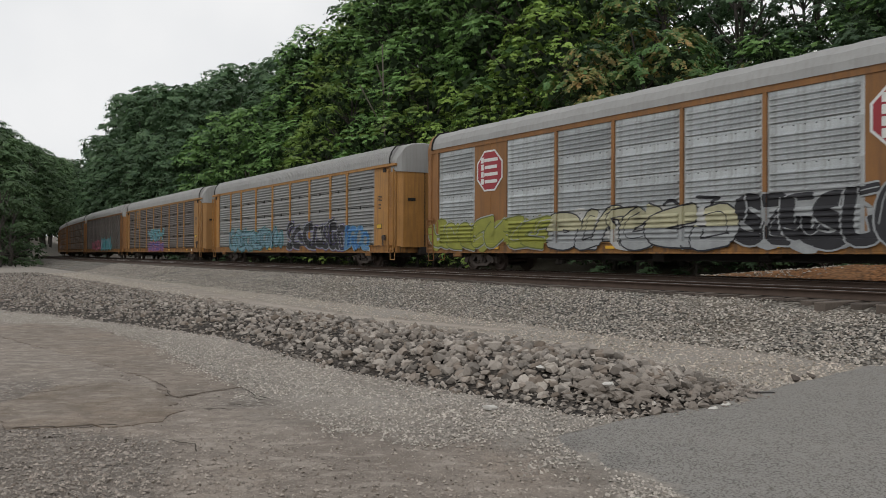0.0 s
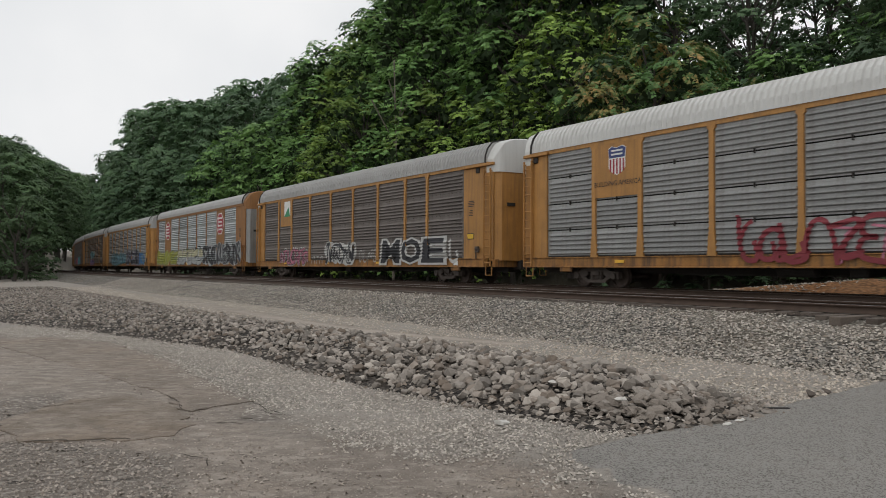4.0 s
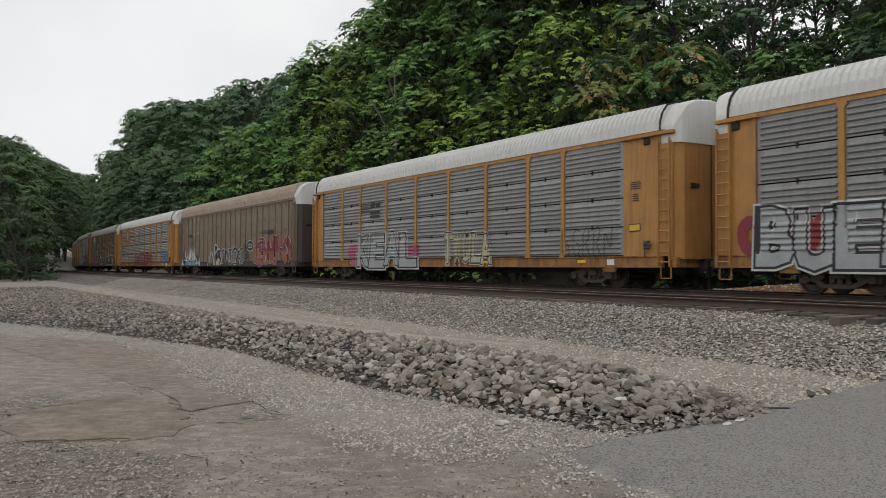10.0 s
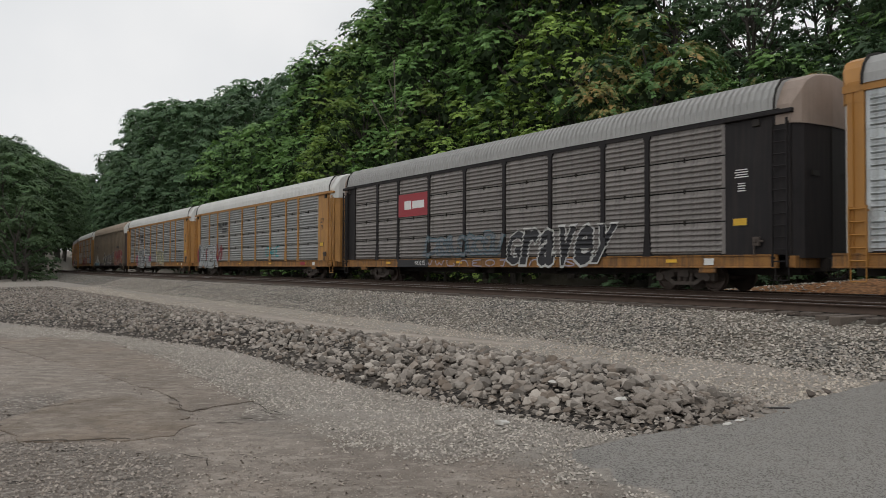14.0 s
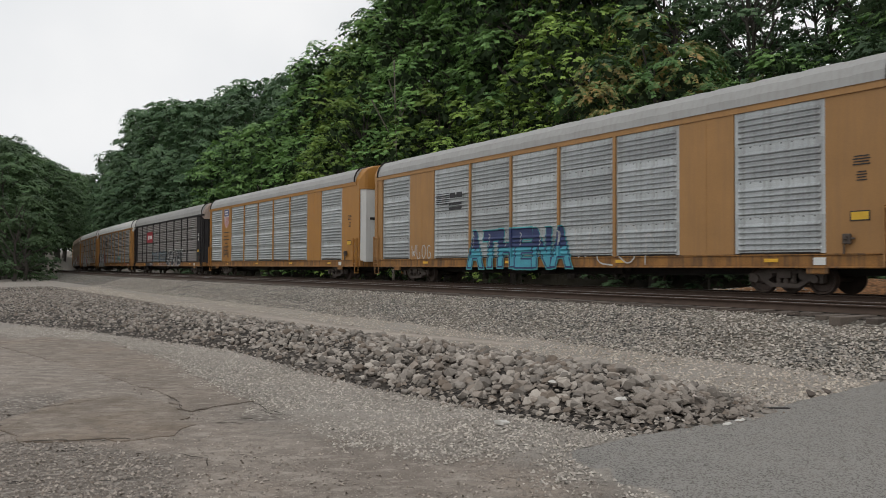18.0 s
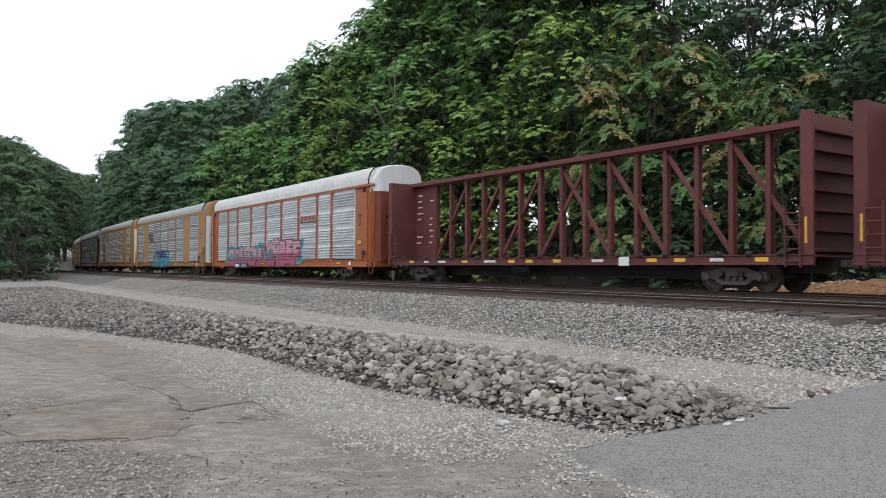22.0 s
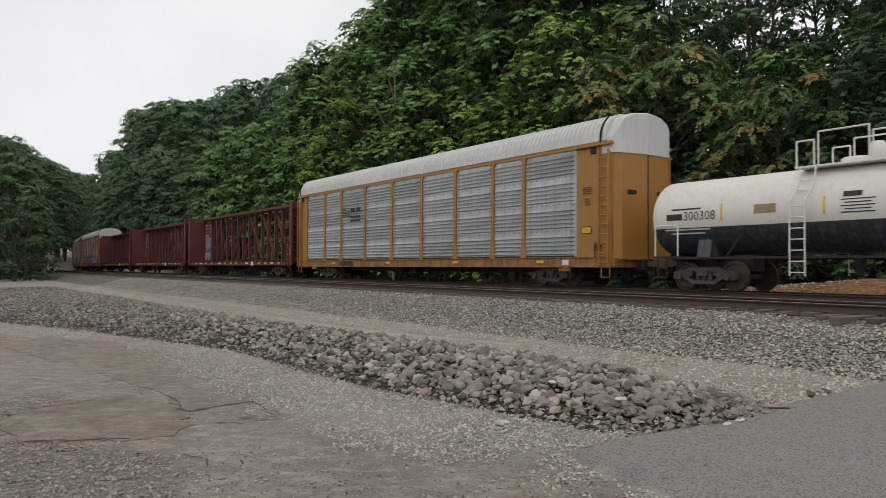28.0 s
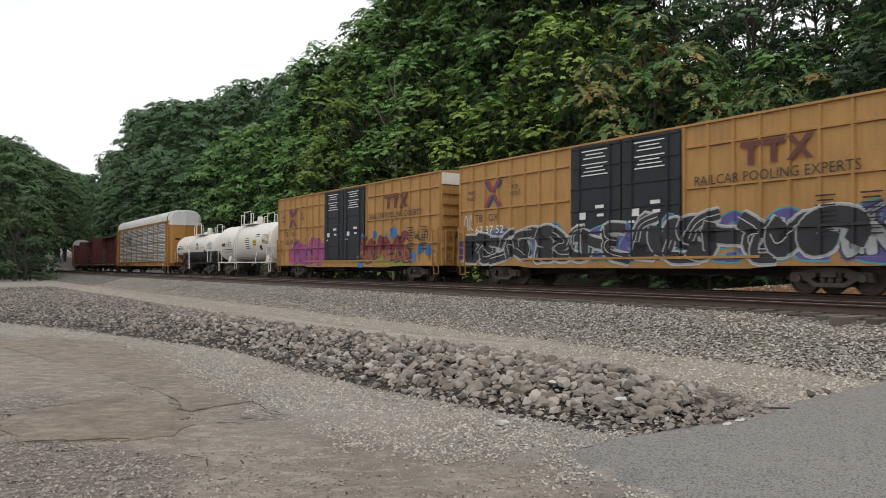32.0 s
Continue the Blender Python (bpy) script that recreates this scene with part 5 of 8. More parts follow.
def paint(car, flats, material, name, parent, label="", second=None, split=0.0, flat_y=None):
    """Paint that lies on a car's side and follows its ribs. flats: outlines in x and z, each with its height over the surface; second: the colour above a level."""
    if flat_y is None:
        xs, zs, depth = side_levels(car)
    else:
        xs, zs, depth = [], [], lambda x, z: flat_y
    if second:
        zs = sorted(zs + [split])
    verts, faces, slots = [], [], []
    for pts, lift in flats:
        bits = [pts]
        for axis, levels in ((0, xs), (1, zs)):
            done = []
            for b in bits:
                lo, hi = min(p[axis] for p in b), max(p[axis] for p in b)
                for v in levels:
                    if lo + 1e-5 < v < hi - 1e-5:
                        low, b = split_at(b, axis, v)
                        if len(low) > 2:
                            done.append(low)
                        if len(b) < 3:
                            break
                if len(b) > 2:
                    done.append(b)
            bits = done
        for b in bits:
            faces.append(list(range(len(verts), len(verts) + len(b))))
            cx, cz = sum(p[0] for p in b) / len(b), sum(p[1] for p in b) / len(b)
            slots.append(1 if second and cz > split else 0)
            for x, z in b:
                verts.append((x, depth(x + (cx - x) * 1e-3, z + (cz - z) * 1e-3) + 0.007 + lift, z))
    me = bpy.data.meshes.new(name)
    me.from_pydata(verts, [], faces)
    for m in (material, second) if second else (material,):
        me.materials.append(m)
    if second:
        me.polygons.foreach_set("material_index", slots)
    o = tagged(new(name, me), kind="stuff")
    o.parent = parent
    if label:
        o["label"] = label
    return o


def ribbon(pts, width, lift, ends=0.5):
    """A brush stroke along bent points, as flat pieces; its ends may taper."""
    for _ in range(2):
        pts = [pts[0]] + [(a[0] + (b[0] - a[0]) * k, a[1] + (b[1] - a[1]) * k) for a, b in zip(pts, pts[1:]) for k in (0.25, 0.75)] + [pts[-1]]
    n = len(pts)
    edge = []
    for i, (x, z) in enumerate(pts):
        a, b = pts[max(0, i - 1)], pts[min(n - 1, i + 1)]
        dx, dz = b[0] - a[0], b[1] - a[1]
        d = math.hypot(dx, dz) or 1.0
        w = width / 2 * (ends if i in (0, n - 1) else 1.0)
        edge.append(((x - dz / d * w, z + dx / d * w), (x + dz / d * w, z - dx / d * w)))
    return [([p[0], p[1], q[1], q[0]], lift) for p, q in zip(edge, edge[1:])]


GLYPHS = ("0.1,0 0.12,0.95 0.75,1 0.8,0.55 0.3,0.5 0.95,0", "0.9,0.8 0.5,1 0.1,0.8 0.5,0.5 0.9,0.25 0.5,0 0.05,0.2", "0.05,1 0.3,0 0.5,0.75 0.7,0 0.95,1", "0.05,0 0.2,0.8 0.5,1 0.8,0.8 0.95,0", "0.85,0.9 0.3,1 0.08,0.5 0.3,0 0.9,0.1 0.85,0.45 0.5,0.45",
          "0.1,1 0.1,0 0.9,0.05 0.7,0.5", "0.1,0 0.1,1 0.85,0.1 0.9,1", "0.9,1 0.15,0.95 0.15,0.5 0.7,0.52 0.15,0.5 0.12,0.05 0.95,0", "0.1,0.95 0.9,0.9 0.5,0.85 0.45,0 0.2,0.1", "0.5,0 0.08,0.3 0.2,0.95 0.8,0.95 0.92,0.3 0.5,0 0.75,0.2")


def letters(text, x0, x1, z0, z1, grow, rnd, shear=0.0, wild=0.06):
    """Block letters from x0 backwards to x1, each tilted and sized a little differently; grow swells them. Triangles with their letter's number."""
    out = []
    step = (x0 - x1) / len(text)
    for i, ch in enumerate(text):
        lift, tall, tilt = rnd.uniform(-wild, wild) * 0.7, 1 + rnd.uniform(-wild, wild), rnd.uniform(-wild, wild) * 1.6
        wide = 0.94 + rnd.uniform(-wild, wild)
        base = lettering(ch, 1.0, 0.03)
        bx, bz = [v.co.x for v in base.verts], [v.co.z for v in base.verts]
        base.free()
        mx, mz, w, h = (max(bx) + min(bx)) / 2, (max(bz) + min(bz)) / 2, max(max(bx) - min(bx), 0.3), max(bz) - min(bz)
        bm = lettering(ch, 1.0, 0.03 + grow)
        bmesh.ops.triangulate(bm, faces=bm.faces)
        for f in bm.faces:
            pts = []
            for v in f.verts:
                u, q = (v.co.x - mx) / w * wide, (v.co.z - mz) / h * tall
                u += (tilt + shear) * -q - 0.10 * u * q
                pts.append((x0 - step * (i + 0.5) + u * step, (z0 + z1) / 2 + (q + lift) * (z1 - z0)))
            out.append((pts, i))
        bm.free()
    return out


def tag(car, text, x0, x1, z0, z1, fill, line, halo=None, shear=0.0, seed=1, second=None, shine=None, wild=0.07, swell=0.0):
    """Readable graffiti letters: a cloud or halo, an outline and the filling, one over the other."""
    base = None
    for nm, grow, m, lift, more in (("graffiti_letters", swell + 0.062, halo, 0.010, None), ("letter_outline", swell + 0.034, line, 0.013, None), ("letter_fill", swell, fill, 0.014, second)):
        if m is None:
            continue
        tris = letters(text, x0, x1, z0, z1, grow, random.Random(seed), shear, wild)
        flats = [(p, lift + (0.0 if m is halo and nm == "graffiti_letters" else 0.002 * i)) for p, i in tris]
        o = paint(car, flats, m, "graffiti_letters" if base is None else nm, base or car, "large spray-painted graffiti letters" if base is None else "", more, z0 + 0.52 * (z1 - z0))
        base = base or o
    if shine:
        rnd = random.Random(seed + 9)
        flats = []
        for i in range(len(text)):
            cx = x0 - (x0 - x1) * (i + rnd.uniform(0.2, 0.4)) / len(text)
            flats += ribbon([(cx, z1 - 0.1), (cx - 0.12, z1 - 0.16), (cx - 0.05, z1 - 0.45 * (z1 - z0))], 0.04, 0.03)
        paint(car, flats, shine, "letter_shine", base)
    return base


def piece(car, x0, x1, z0, z1, n, fill, line, seed, halo=None, cloud=None, second=None, width=0.24, drips=0, flat_y=None, low=False, label="spray-painted graffiti on the car's side"):
    """Wild graffiti that cannot be read: interlocked forms of thick strokes with outlines, spikes and inner lines, from x0 backwards to x1, over a halo and a cloud of colour. low: it lies under other paint."""
    rnd = random.Random(seed)
    n = n + n // 2
    w, h = (x0 - x1) / n, z1 - z0
    up = 0.05 if low else 1.0
    forms = []
    for i in range(n):
        k, ax, az, turn = rnd.uniform(-0.35, 0.35), rnd.uniform(1.15, 1.7), rnd.uniform(0.8, 1.08), rnd.uniform(-0.22, 0.22)
        t = min(width, 0.5 * w) * rnd.uniform(0.7, 1.15)
        pts = [tuple(float(c) for c in q.split(",")) for q in rnd.choice(GLYPHS).split()]
        for _ in range(rnd.randrange(4)):
            pts = [(v, 1 - u) for u, v in pts]
        z_ = z0 + t / 2 + rnd.uniform(0, 0.08) * h
        forms.append(([(x0 - w * (i + 0.5) - ((u - 0.5) * ax + k * (v - 0.5)) * w * 0.9, min(z1 + 0.1, max(z0 + t / 2, z_ + (v * az + turn * (u - 0.5)) * (h - t)))) for u, v in pts], t))
        if rnd.random() < 0.45:
            cx, zz = x0 - w * (i + rnd.uniform(0, 1)), rnd.choice((z0 + 0.1 * h, z0 + 0.85 * h))
            forms.append(([(cx, z0 + 0.5 * h), (cx + rnd.uniform(-0.3, 0.3) * w, zz), (cx - rnd.uniform(0.5, 1.1) * w, zz + rnd.uniform(0.0, 0.2) * h)], t * 0.55))
    base = None

    def add(nm, flats, m, more=None):
        nonlocal base
        o = paint(car, flats, m, "graffiti" if base is None else nm, base or car, label if base is None else "", more, z0 + 0.5 * h, flat_y)
        base = base or o
    if cloud:
        flats = []
        for i in range(3 * n):
            cx, cz, rr = x0 - (x0 - x1) * (i + 0.5) / (3 * n), z0 + h * rnd.uniform(0.35, 0.7), h * rnd.uniform(0.25, 0.42)
            flats.append(([(cx + rr * 0.9 * math.cos(a) * rnd.uniform(0.85, 1.1), max(z0 - 0.04, cz + rr * math.sin(a) * rnd.uniform(0.85, 1.1))) for a in np.linspace(0, 6.283, 12, endpoint=False)], 0.0002 * i * up))
        add("cloud", flats, cloud)
    if halo:
        add("halo", [q for i, (f, t) in enumerate(forms) for q in ribbon(f, t + 0.19, (0.008 + 0.0003 * i) * up, 0.8)], halo)
    add("outline", [q for i, (f, t) in enumerate(forms) for q in ribbon(f, t + 0.10, (0.012 + 0.0016 * i) * up, 0.85)], line)
    if fill:
        add("filling", [q for i, (f, t) in enumerate(forms) for q in ribbon(f, t, (0.0128 + 0.0016 * i) * up, 0.75)], fill, second)
        if t > 0.2 and not low:
            add("inner_line", [q for i, (f, t) in enumerate(forms) if i % 2 for q in ribbon([(x + 0.15 * t, z + 0.15 * t) for x, z in f[1:]] if len(f) > 3 else f, 0.03, 0.0136 + 0.0016 * i, 0.2)], halo or line)
    if drips:
        flats = []
        for i in range(drips):
            cx, cz = rnd.uniform(x1, x0), z0 + h * rnd.uniform(0.3, 0.7)
            flats += ribbon([(cx, cz), (cx + rnd.uniform(-0.25, 0.25), cz + 0.2), (cx + rnd.uniform(-0.1, 0.1), cz + h * 0.55)], 0.06, 0.045 * up, 0.2)
        add("highlight", flats, halo or line)
    return base


def scribble(car, x0, x1, z0, z1, material, seed, n=8, width=0.05, flat_y=None, label="thin spray-painted scribble on the car's side"):
    """A quick tag: one thin line of loops, which cannot be read."""
    rnd = random.Random(seed)
    w, h, flats = (x0 - x1) / n, z1 - z0, []
    for i in range(n):
        pts = [tuple(float(c) for c in q.split(",")) for q in rnd.choice(GLYPHS).split()]
        flats += ribbon([(x0 - w * (i + 0.1 + 0.85 * u), z0 + h * (v * rnd.uniform(0.9, 1.0))) for u, v in pts], width, 0.002 * (i % 2), 0.5)
    return paint(car, flats, material, "graffiti", car, label, flat_y=flat_y)


def spray(name, rgb):
    return mat("spray " + name, rgb, 0.6, 0, 0.22, 2.5, 30, 0, 0.15, tuple(c * 0.5 for c in rgb))


SP_WHITE, SP_BLACK, SP_LIME, SP_TEAL, SP_PINK, SP_RED, SP_BLUE, SP_VIOLET, SP_SILVER, SP_ORANGE, SP_SKY = (
    spray("white", (0.48, 0.48, 0.46)), spray("black", (0.02, 0.02, 0.024)), spray("lime", (0.27, 0.28, 0.045)), spray("teal", (0.06, 0.30, 0.32)), spray("pink", (0.42, 0.15, 0.21)), spray("red", (0.20, 0.025, 0.035)),
    spray("blue", (0.04, 0.16, 0.38)), spray("violet", (0.10, 0.08, 0.25)), spray("silver", (0.33, 0.345, 0.35)), spray("orange", (0.28, 0.10, 0.06)), spray("sky blue", (0.17, 0.30, 0.36)))
SP_MAUVE = spray("mauve grey", (0.34, 0.31, 0.36))
SP_SLATE = spray("slate blue", (0.07, 0.12, 0.14))
SP_PALE = spray("pale pink", (0.55, 0.30, 0.36))
SP_LIME_DK, SP_CREAM, SP_CYAN, SP_NAVY, SP_MAROON, SP_ROSE, SP_MAGENTA, SP_DULL = (spray("dark lime", (0.13, 0.15, 0.03)), spray("cream", (0.42, 0.40, 0.26)), spray("cyan", (0.07, 0.33, 0.42)), spray("navy", (0.025, 0.04, 0.12)),
    spray("maroon", (0.12, 0.02, 0.04)), spray("rose", (0.36, 0.09, 0.15)), spray("magenta", (0.33, 0.06, 0.18)), spray("dull slate", (0.16, 0.17, 0.19)))
MAROON = mat("faded maroon enamel", (0.11, 0.03, 0.025), 0.6, 0, 0.2, 3, 30, 0)
SIGN_RED = mat("red enamel sign", (0.30, 0.025, 0.035), 0.55, 0, 0.1, 2, 30, 0)



def octagon(car, x, z, r, y=1.515):
    """A red eight-sided emblem with a pale rim and bars of white writing."""
    for k, (q, m, nm) in enumerate(((r * 1.02, CHALK, "emblem_rim"), (r * 0.93, SIGN_RED, "emblem"))):
        bm = bmesh.new()
        prism(bm, [(x + q * 1.06 * math.cos(radians(22.5 + 45 * i)), z + q * 1.06 * math.sin(radians(22.5 + 45 * i))) for i in range(8)], "y", y, y + 0.006 * (k + 1))
        part(nm, bm, m, car)
    for i in range(4):
        sign(car, x - 0.12 * r, z + r * (0.52 - 0.35 * i), r * (1.05 - 0.1 * (i % 2)), r * 0.16, CHALK, y + 0.018, "writing_bar")
        sign(car, x + 0.55 * r, z + r * (0.54 - 0.35 * i), r * 0.22, r * 0.28, CHALK, y + 0.019, "writing_bar")


def shield(car, x, z, w, h, y=1.515):
    out = [(-0.5, 0.42), (-0.3, 0.5), (0, 0.44), (0.3, 0.5), (0.5, 0.42), (0.46, 0.1), (0.46, -0.25), (0.25, -0.42), (0, -0.5), (-0.25, -0.42), (-0.46, -0.25), (-0.46, 0.1)]
    part("shield_field", prism(bmesh.new(), [(x + a * w, z + b * h) for a, b in out], "y", y, y + 0.006), CHALK, car)
    part("shield_head", prism(bmesh.new(), [(x + a * w * 0.95, z + b * h * 0.96) for a, b in out[:6] + [(-0.46, 0.1)]], "y", y, y + 0.012), NAVY, car)
    for i in range(5):
        k = -0.36 + 0.18 * i
        sign(car, x + k * w, z - h * (0.16 if abs(k) > 0.3 else 0.2), w * 0.09, h * (0.42 if abs(k) > 0.3 else 0.52), SIGN_RED, y + 0.011, "shield_stripe")
    for i in range(2):
        sign(car, x, z + h * (0.34 - 0.13 * i), w * 0.62, h * 0.06, CHALK, y + 0.017, "writing_bar")


def rail_mark(car, x0, x1, z, y=1.53):
    """A black company mark as plain bars: a run of thin lines and two heavy blocks."""
    w = x0 - x1
    for i in range(6):
        sign(car, x0 - w * 0.25, z + 0.34 - 0.09 * i, w * 0.5, 0.035, INK, y, "mark_line")
    for i in range(2):
        sign(car, x0 - w * (0.62 + 0.25 * i), z + 0.22, w * 0.2, 0.24, INK, y + 0.002, "mark_block")
        sign(car, x0 - w * 0.72, z - 0.16 - 0.2 * i, w * 0.46, 0.12, INK, y, "writing_bar")


rack("autorack", "brown-stained enclosed autorack car with grey roof", -196.4, -167.8, BROWN_Y, GALV_BROWN, ROOF_G)
rack("autorack", "rust-brown enclosed autorack car", -167.8, -139.2, BROWN_Y, GALV_BROWN, ROOF_G)
rack("autorack", "dark rust-brown enclosed autorack car", -139.2, -110.6, BROWN_Y, GALV_BROWN, ROOF_G)
CAR_A = rack("autorack", "dull grey autorack car with red and teal graffiti", -110.6, -82.3, BROWN_Y, GALV_BROWN, ROOF_G, "ribbed")
piece(CAR_A, 8.0, 1.0, 0.8, 2.2, 7, SP_PINK, SP_RED, 31)
piece(CAR_A, 1.0, -6.0, 0.8, 2.5, 6, SP_SKY, SP_TEAL, 32, cloud=SP_TEAL)
CAR_B = rack("autorack", "grimy brown autorack car with teal graffiti", -82.3, -53.1, YELLOW_OLD, GALV_BROWN, ROOF_G)
piece(CAR_B, 3.4, -2.2, 1.75, 2.9, 6, SP_SKY, SP_TEAL, 33)
piece(CAR_B, 3.4, -2.2, 0.75, 1.75, 6, SP_VIOLET, SP_PINK, 34)
sign(CAR_B, 8.2, 4.0, 0.7, 1.7, YELLOW_OLD, 1.52, "emblem_plate")
CAR_C = rack("autorack", "grimy autorack car with yellow posts and blue graffiti", -53.1, -23.0, YELLOW, GALV_DULL, ROOF_G)
piece(CAR_C, 9.4, 0.2, 0.76, 2.3, 8, SP_SKY, SP_BLACK, 35, halo=SP_TEAL, width=0.3)
piece(CAR_C, -0.9, -8.3, 0.76, 2.5, 6, SP_BLACK, SP_SILVER, 36, halo=SP_VIOLET, width=0.42)
piece(CAR_C, -8.3, -11.0, 0.76, 2.2, 3, SP_BLUE, SP_SKY, 37)
CAR_K = rack("autorack", "yellow autorack car with silver corrugated panels and two red octagonal emblems", -23.0, 6.2, BROWN_Y, GALV, ROOF_G, "flush", hinge=GALV_DULL, cap=BROWN_Y, seam=False)
octagon(CAR_K, 8.62, 4.1, 0.84)
octagon(CAR_K, -7.42, 4.1, 0.84)
piece(CAR_K, 12.6, 5.4, 0.78, 2.15, 5, SP_LIME, SP_LIME_DK, 1, halo=SP_SILVER, cloud=SP_LIME, width=0.5)
piece(CAR_K, 4.9, -2.4, 0.76, 2.3, 4, SP_SILVER, SP_BLACK, 2, cloud=SP_WHITE, second=SP_CREAM, width=0.55)
piece(CAR_K, -2.9, -12.4, 0.76, 2.5, 8, SP_BLACK, SP_SILVER, 3, cloud=SP_SILVER, width=0.42, drips=8)
scribble(CAR_K, 0.2, -2.6, 1.3, 2.5, SP_BLACK, 4, 2, 0.1)
CAR_L = rack("autorack", "yellow autorack car with brown-grey panels and block graffiti", 6.2, 34.9, YELLOW, GALV_BROWN, ROOF_G, cap=ROOF_W, seam=False)
sign(CAR_L, 8.1, 4.25, 1.85, 1.85, YELLOW, 1.528, "emblem_plate")
sign(CAR_L, 7.95, 4.45, 0.95, 0.95, CHALK, 1.534, "emblem_field")
part("emblem_slope", prism(bmesh.new(), [(8.45, 3.95), (7.48, 3.95), (7.75, 4.55)], "y", 1.534, 1.541), GREEN_S, CAR_L)
piece(CAR_L, 9.0, 4.8, 0.76, 1.9, 5, SP_PINK, SP_BLACK, 4, halo=SP_WHITE, width=0.16)
piece(CAR_L, 2.2, -1.3, 0.78, 2.1, 4, SP_BLACK, SP_WHITE, 5, cloud=SP_WHITE, width=0.2)
scribble(CAR_L, 4.2, 2.6, 0.9, 1.4, SP_WHITE, 8, 3)
scribble(CAR_L, -1.8, -3.9, 0.95, 1.7, SP_WHITE, 6, 4)
tag(CAR_L, "MOE", -4.3, -10.1, 0.92, 2.08, SP_BLACK, SP_WHITE, halo=SP_WHITE, wild=0.02)
scribble(CAR_L, -10.3, -11.3, 0.95, 2.0, SP_WHITE, 7, 1, 0.16)
CAR_M = rack("autorack", "yellow autorack car with grey panels, shield emblem and white roof", 34.9, 64.0, YELLOW, GALV_DULL, ROOF_W)
sign(CAR_M, 8.36, 4.12, 2.0, 1.95, YELLOW, 1.528, "emblem_plate")
shield(CAR_M, 8.3, 4.38, 0.82, 1.0, 1.53)
words(CAR_M, "BUILDING AMERICA", 8.3, 3.6, 0.24, INK, 1.54)
piece(CAR_M, 3.6, -4.9, 0.78, 2.15, 8, None, SP_RED, 7, cloud=None, width=0.05)
scribble(CAR_M, 1.0, -3.0, 0.8, 1.9, SP_PINK, 17, 4, 0.07)
piece(CAR_M, -8.7, -11.4, 1.1, 2.35, 4, GALV_DULL, SP_BLUE, 8, halo=SP_SKY, width=0.12)
CAR_N = rack("autorack", "dusty brown autorack car with smooth ribbed sides and graffiti", 64.0, 93.3, BROWN, BROWN, ROOF_BR, "ribbed", cap=ROOF_W, nose=ROOF_BR, sill=BROWN_DK, end=BROWN, hinge=BROWN_DK)
sign(CAR_N, 9.8, 3.36, 0.8, 0.24, INK, 1.55, "writing_bar")
words(CAR_N, "712 871", 9.5, 2.66, 0.42, INK, 1.55)
WORN = mat("pale worn patch of paint", (0.30, 0.27, 0.228), 0.7, 0, 0.3, 4, 30, 0)
for i in range(3):
    sign(CAR_N, 7.75, 2.58 + 0.15 * i, 0.8 - 0.1 * (i % 2), 0.05, WORN, 1.55, "writing_bar")
patch_rnd = random.Random(44)
for cx, cz, w, h, n in ((8.85, 4.75, 0.62, 0.62, 9), (7.7, 4.85, 0.72, 0.55, 9), (8.9, 3.5, 0.6, 0.26, 5), (7.75, 3.55, 0.75, 0.3, 6)):
    flats = []
    for i in range(n):
        x, z, q = cx + patch_rnd.uniform(-0.35, 0.35) * w, cz + patch_rnd.uniform(-0.35, 0.35) * h, patch_rnd.uniform(0.14, 0.3)
        flats.append(([(x + w * q * patch_rnd.uniform(0.5, 1.2) * math.cos(k * 0.571), z + h * q * patch_rnd.uniform(0.5, 1.2) * math.sin(k * 0.571)) for k in range(11)], 0.0005 * i))
    paint(CAR_N, flats, WORN, "worn_patch", CAR_N, "pale patch of worn paint")
words(CAR_N, "WWW.", -7.6, 3.08, 0.36, INK, 1.55, name="web_lettering")
sign(CAR_N, -9.0, 3.08, 1.2, 0.24, INK, 1.55, "writing_bar")
# flames of white and pale blue with dark ends
paint(CAR_N, [([(12.1, 0.8), (12.2, 1.5), (11.8, 1.62), (11.3, 1.5), (11.2, 0.8)], 0), ([(8.35, 0.8), (8.3, 1.62), (7.9, 1.72), (7.45, 1.4), (7.25, 0.8)], 0)], SP_BLACK, "graffiti", CAR_N, "dark ends of the flame graffiti")
body = [(11.3, 0.8), (11.35, 1.35), (11.0, 1.7), (10.7, 1.5), (10.5, 1.9), (10.2, 1.7), (10.05, 2.12), (9.75, 2.3), (9.45, 2.15), (9.3, 1.7), (9.15, 1.6), (9.02, 2.1), (8.88, 1.75), (8.75, 2.5), (8.6, 1.75), (8.3, 1.55), (7.95, 1.2), (7.9, 0.8)]
paint(CAR_N, [(body, 0.001)], SP_SKY, "graffiti", CAR_N, "pale blue flame-shaped graffiti", second=SP_WHITE, split=1.2)
spikes = [[(11.75, 1.5), (11.62, 2.2), (11.42, 1.5)], [(11.05, 1.4), (10.86, 2.1), (10.74, 1.4)], [(10.62, 1.45), (10.46, 2.45), (10.24, 1.5)], [(9.28, 1.3), (9.0, 2.2), (8.95, 1.5)], [(8.9, 1.4), (8.74, 2.55), (8.55, 1.4)],
          [(12.6, 0.8), (12.45, 1.35), (11.75, 0.8)], [(7.45, 0.8), (7.3, 1.5), (7.0, 0.8)], [(12.1, 1.24), (12.1, 1.36), (11.35, 1.3), (11.35, 1.2)], [(8.3, 0.95), (7.6, 1.15), (7.5, 1.0), (8.2, 0.85)]]
paint(CAR_N, [(p, 0.003) for p in spikes], SP_WHITE, "highlight", CAR_N, "white flame tips")
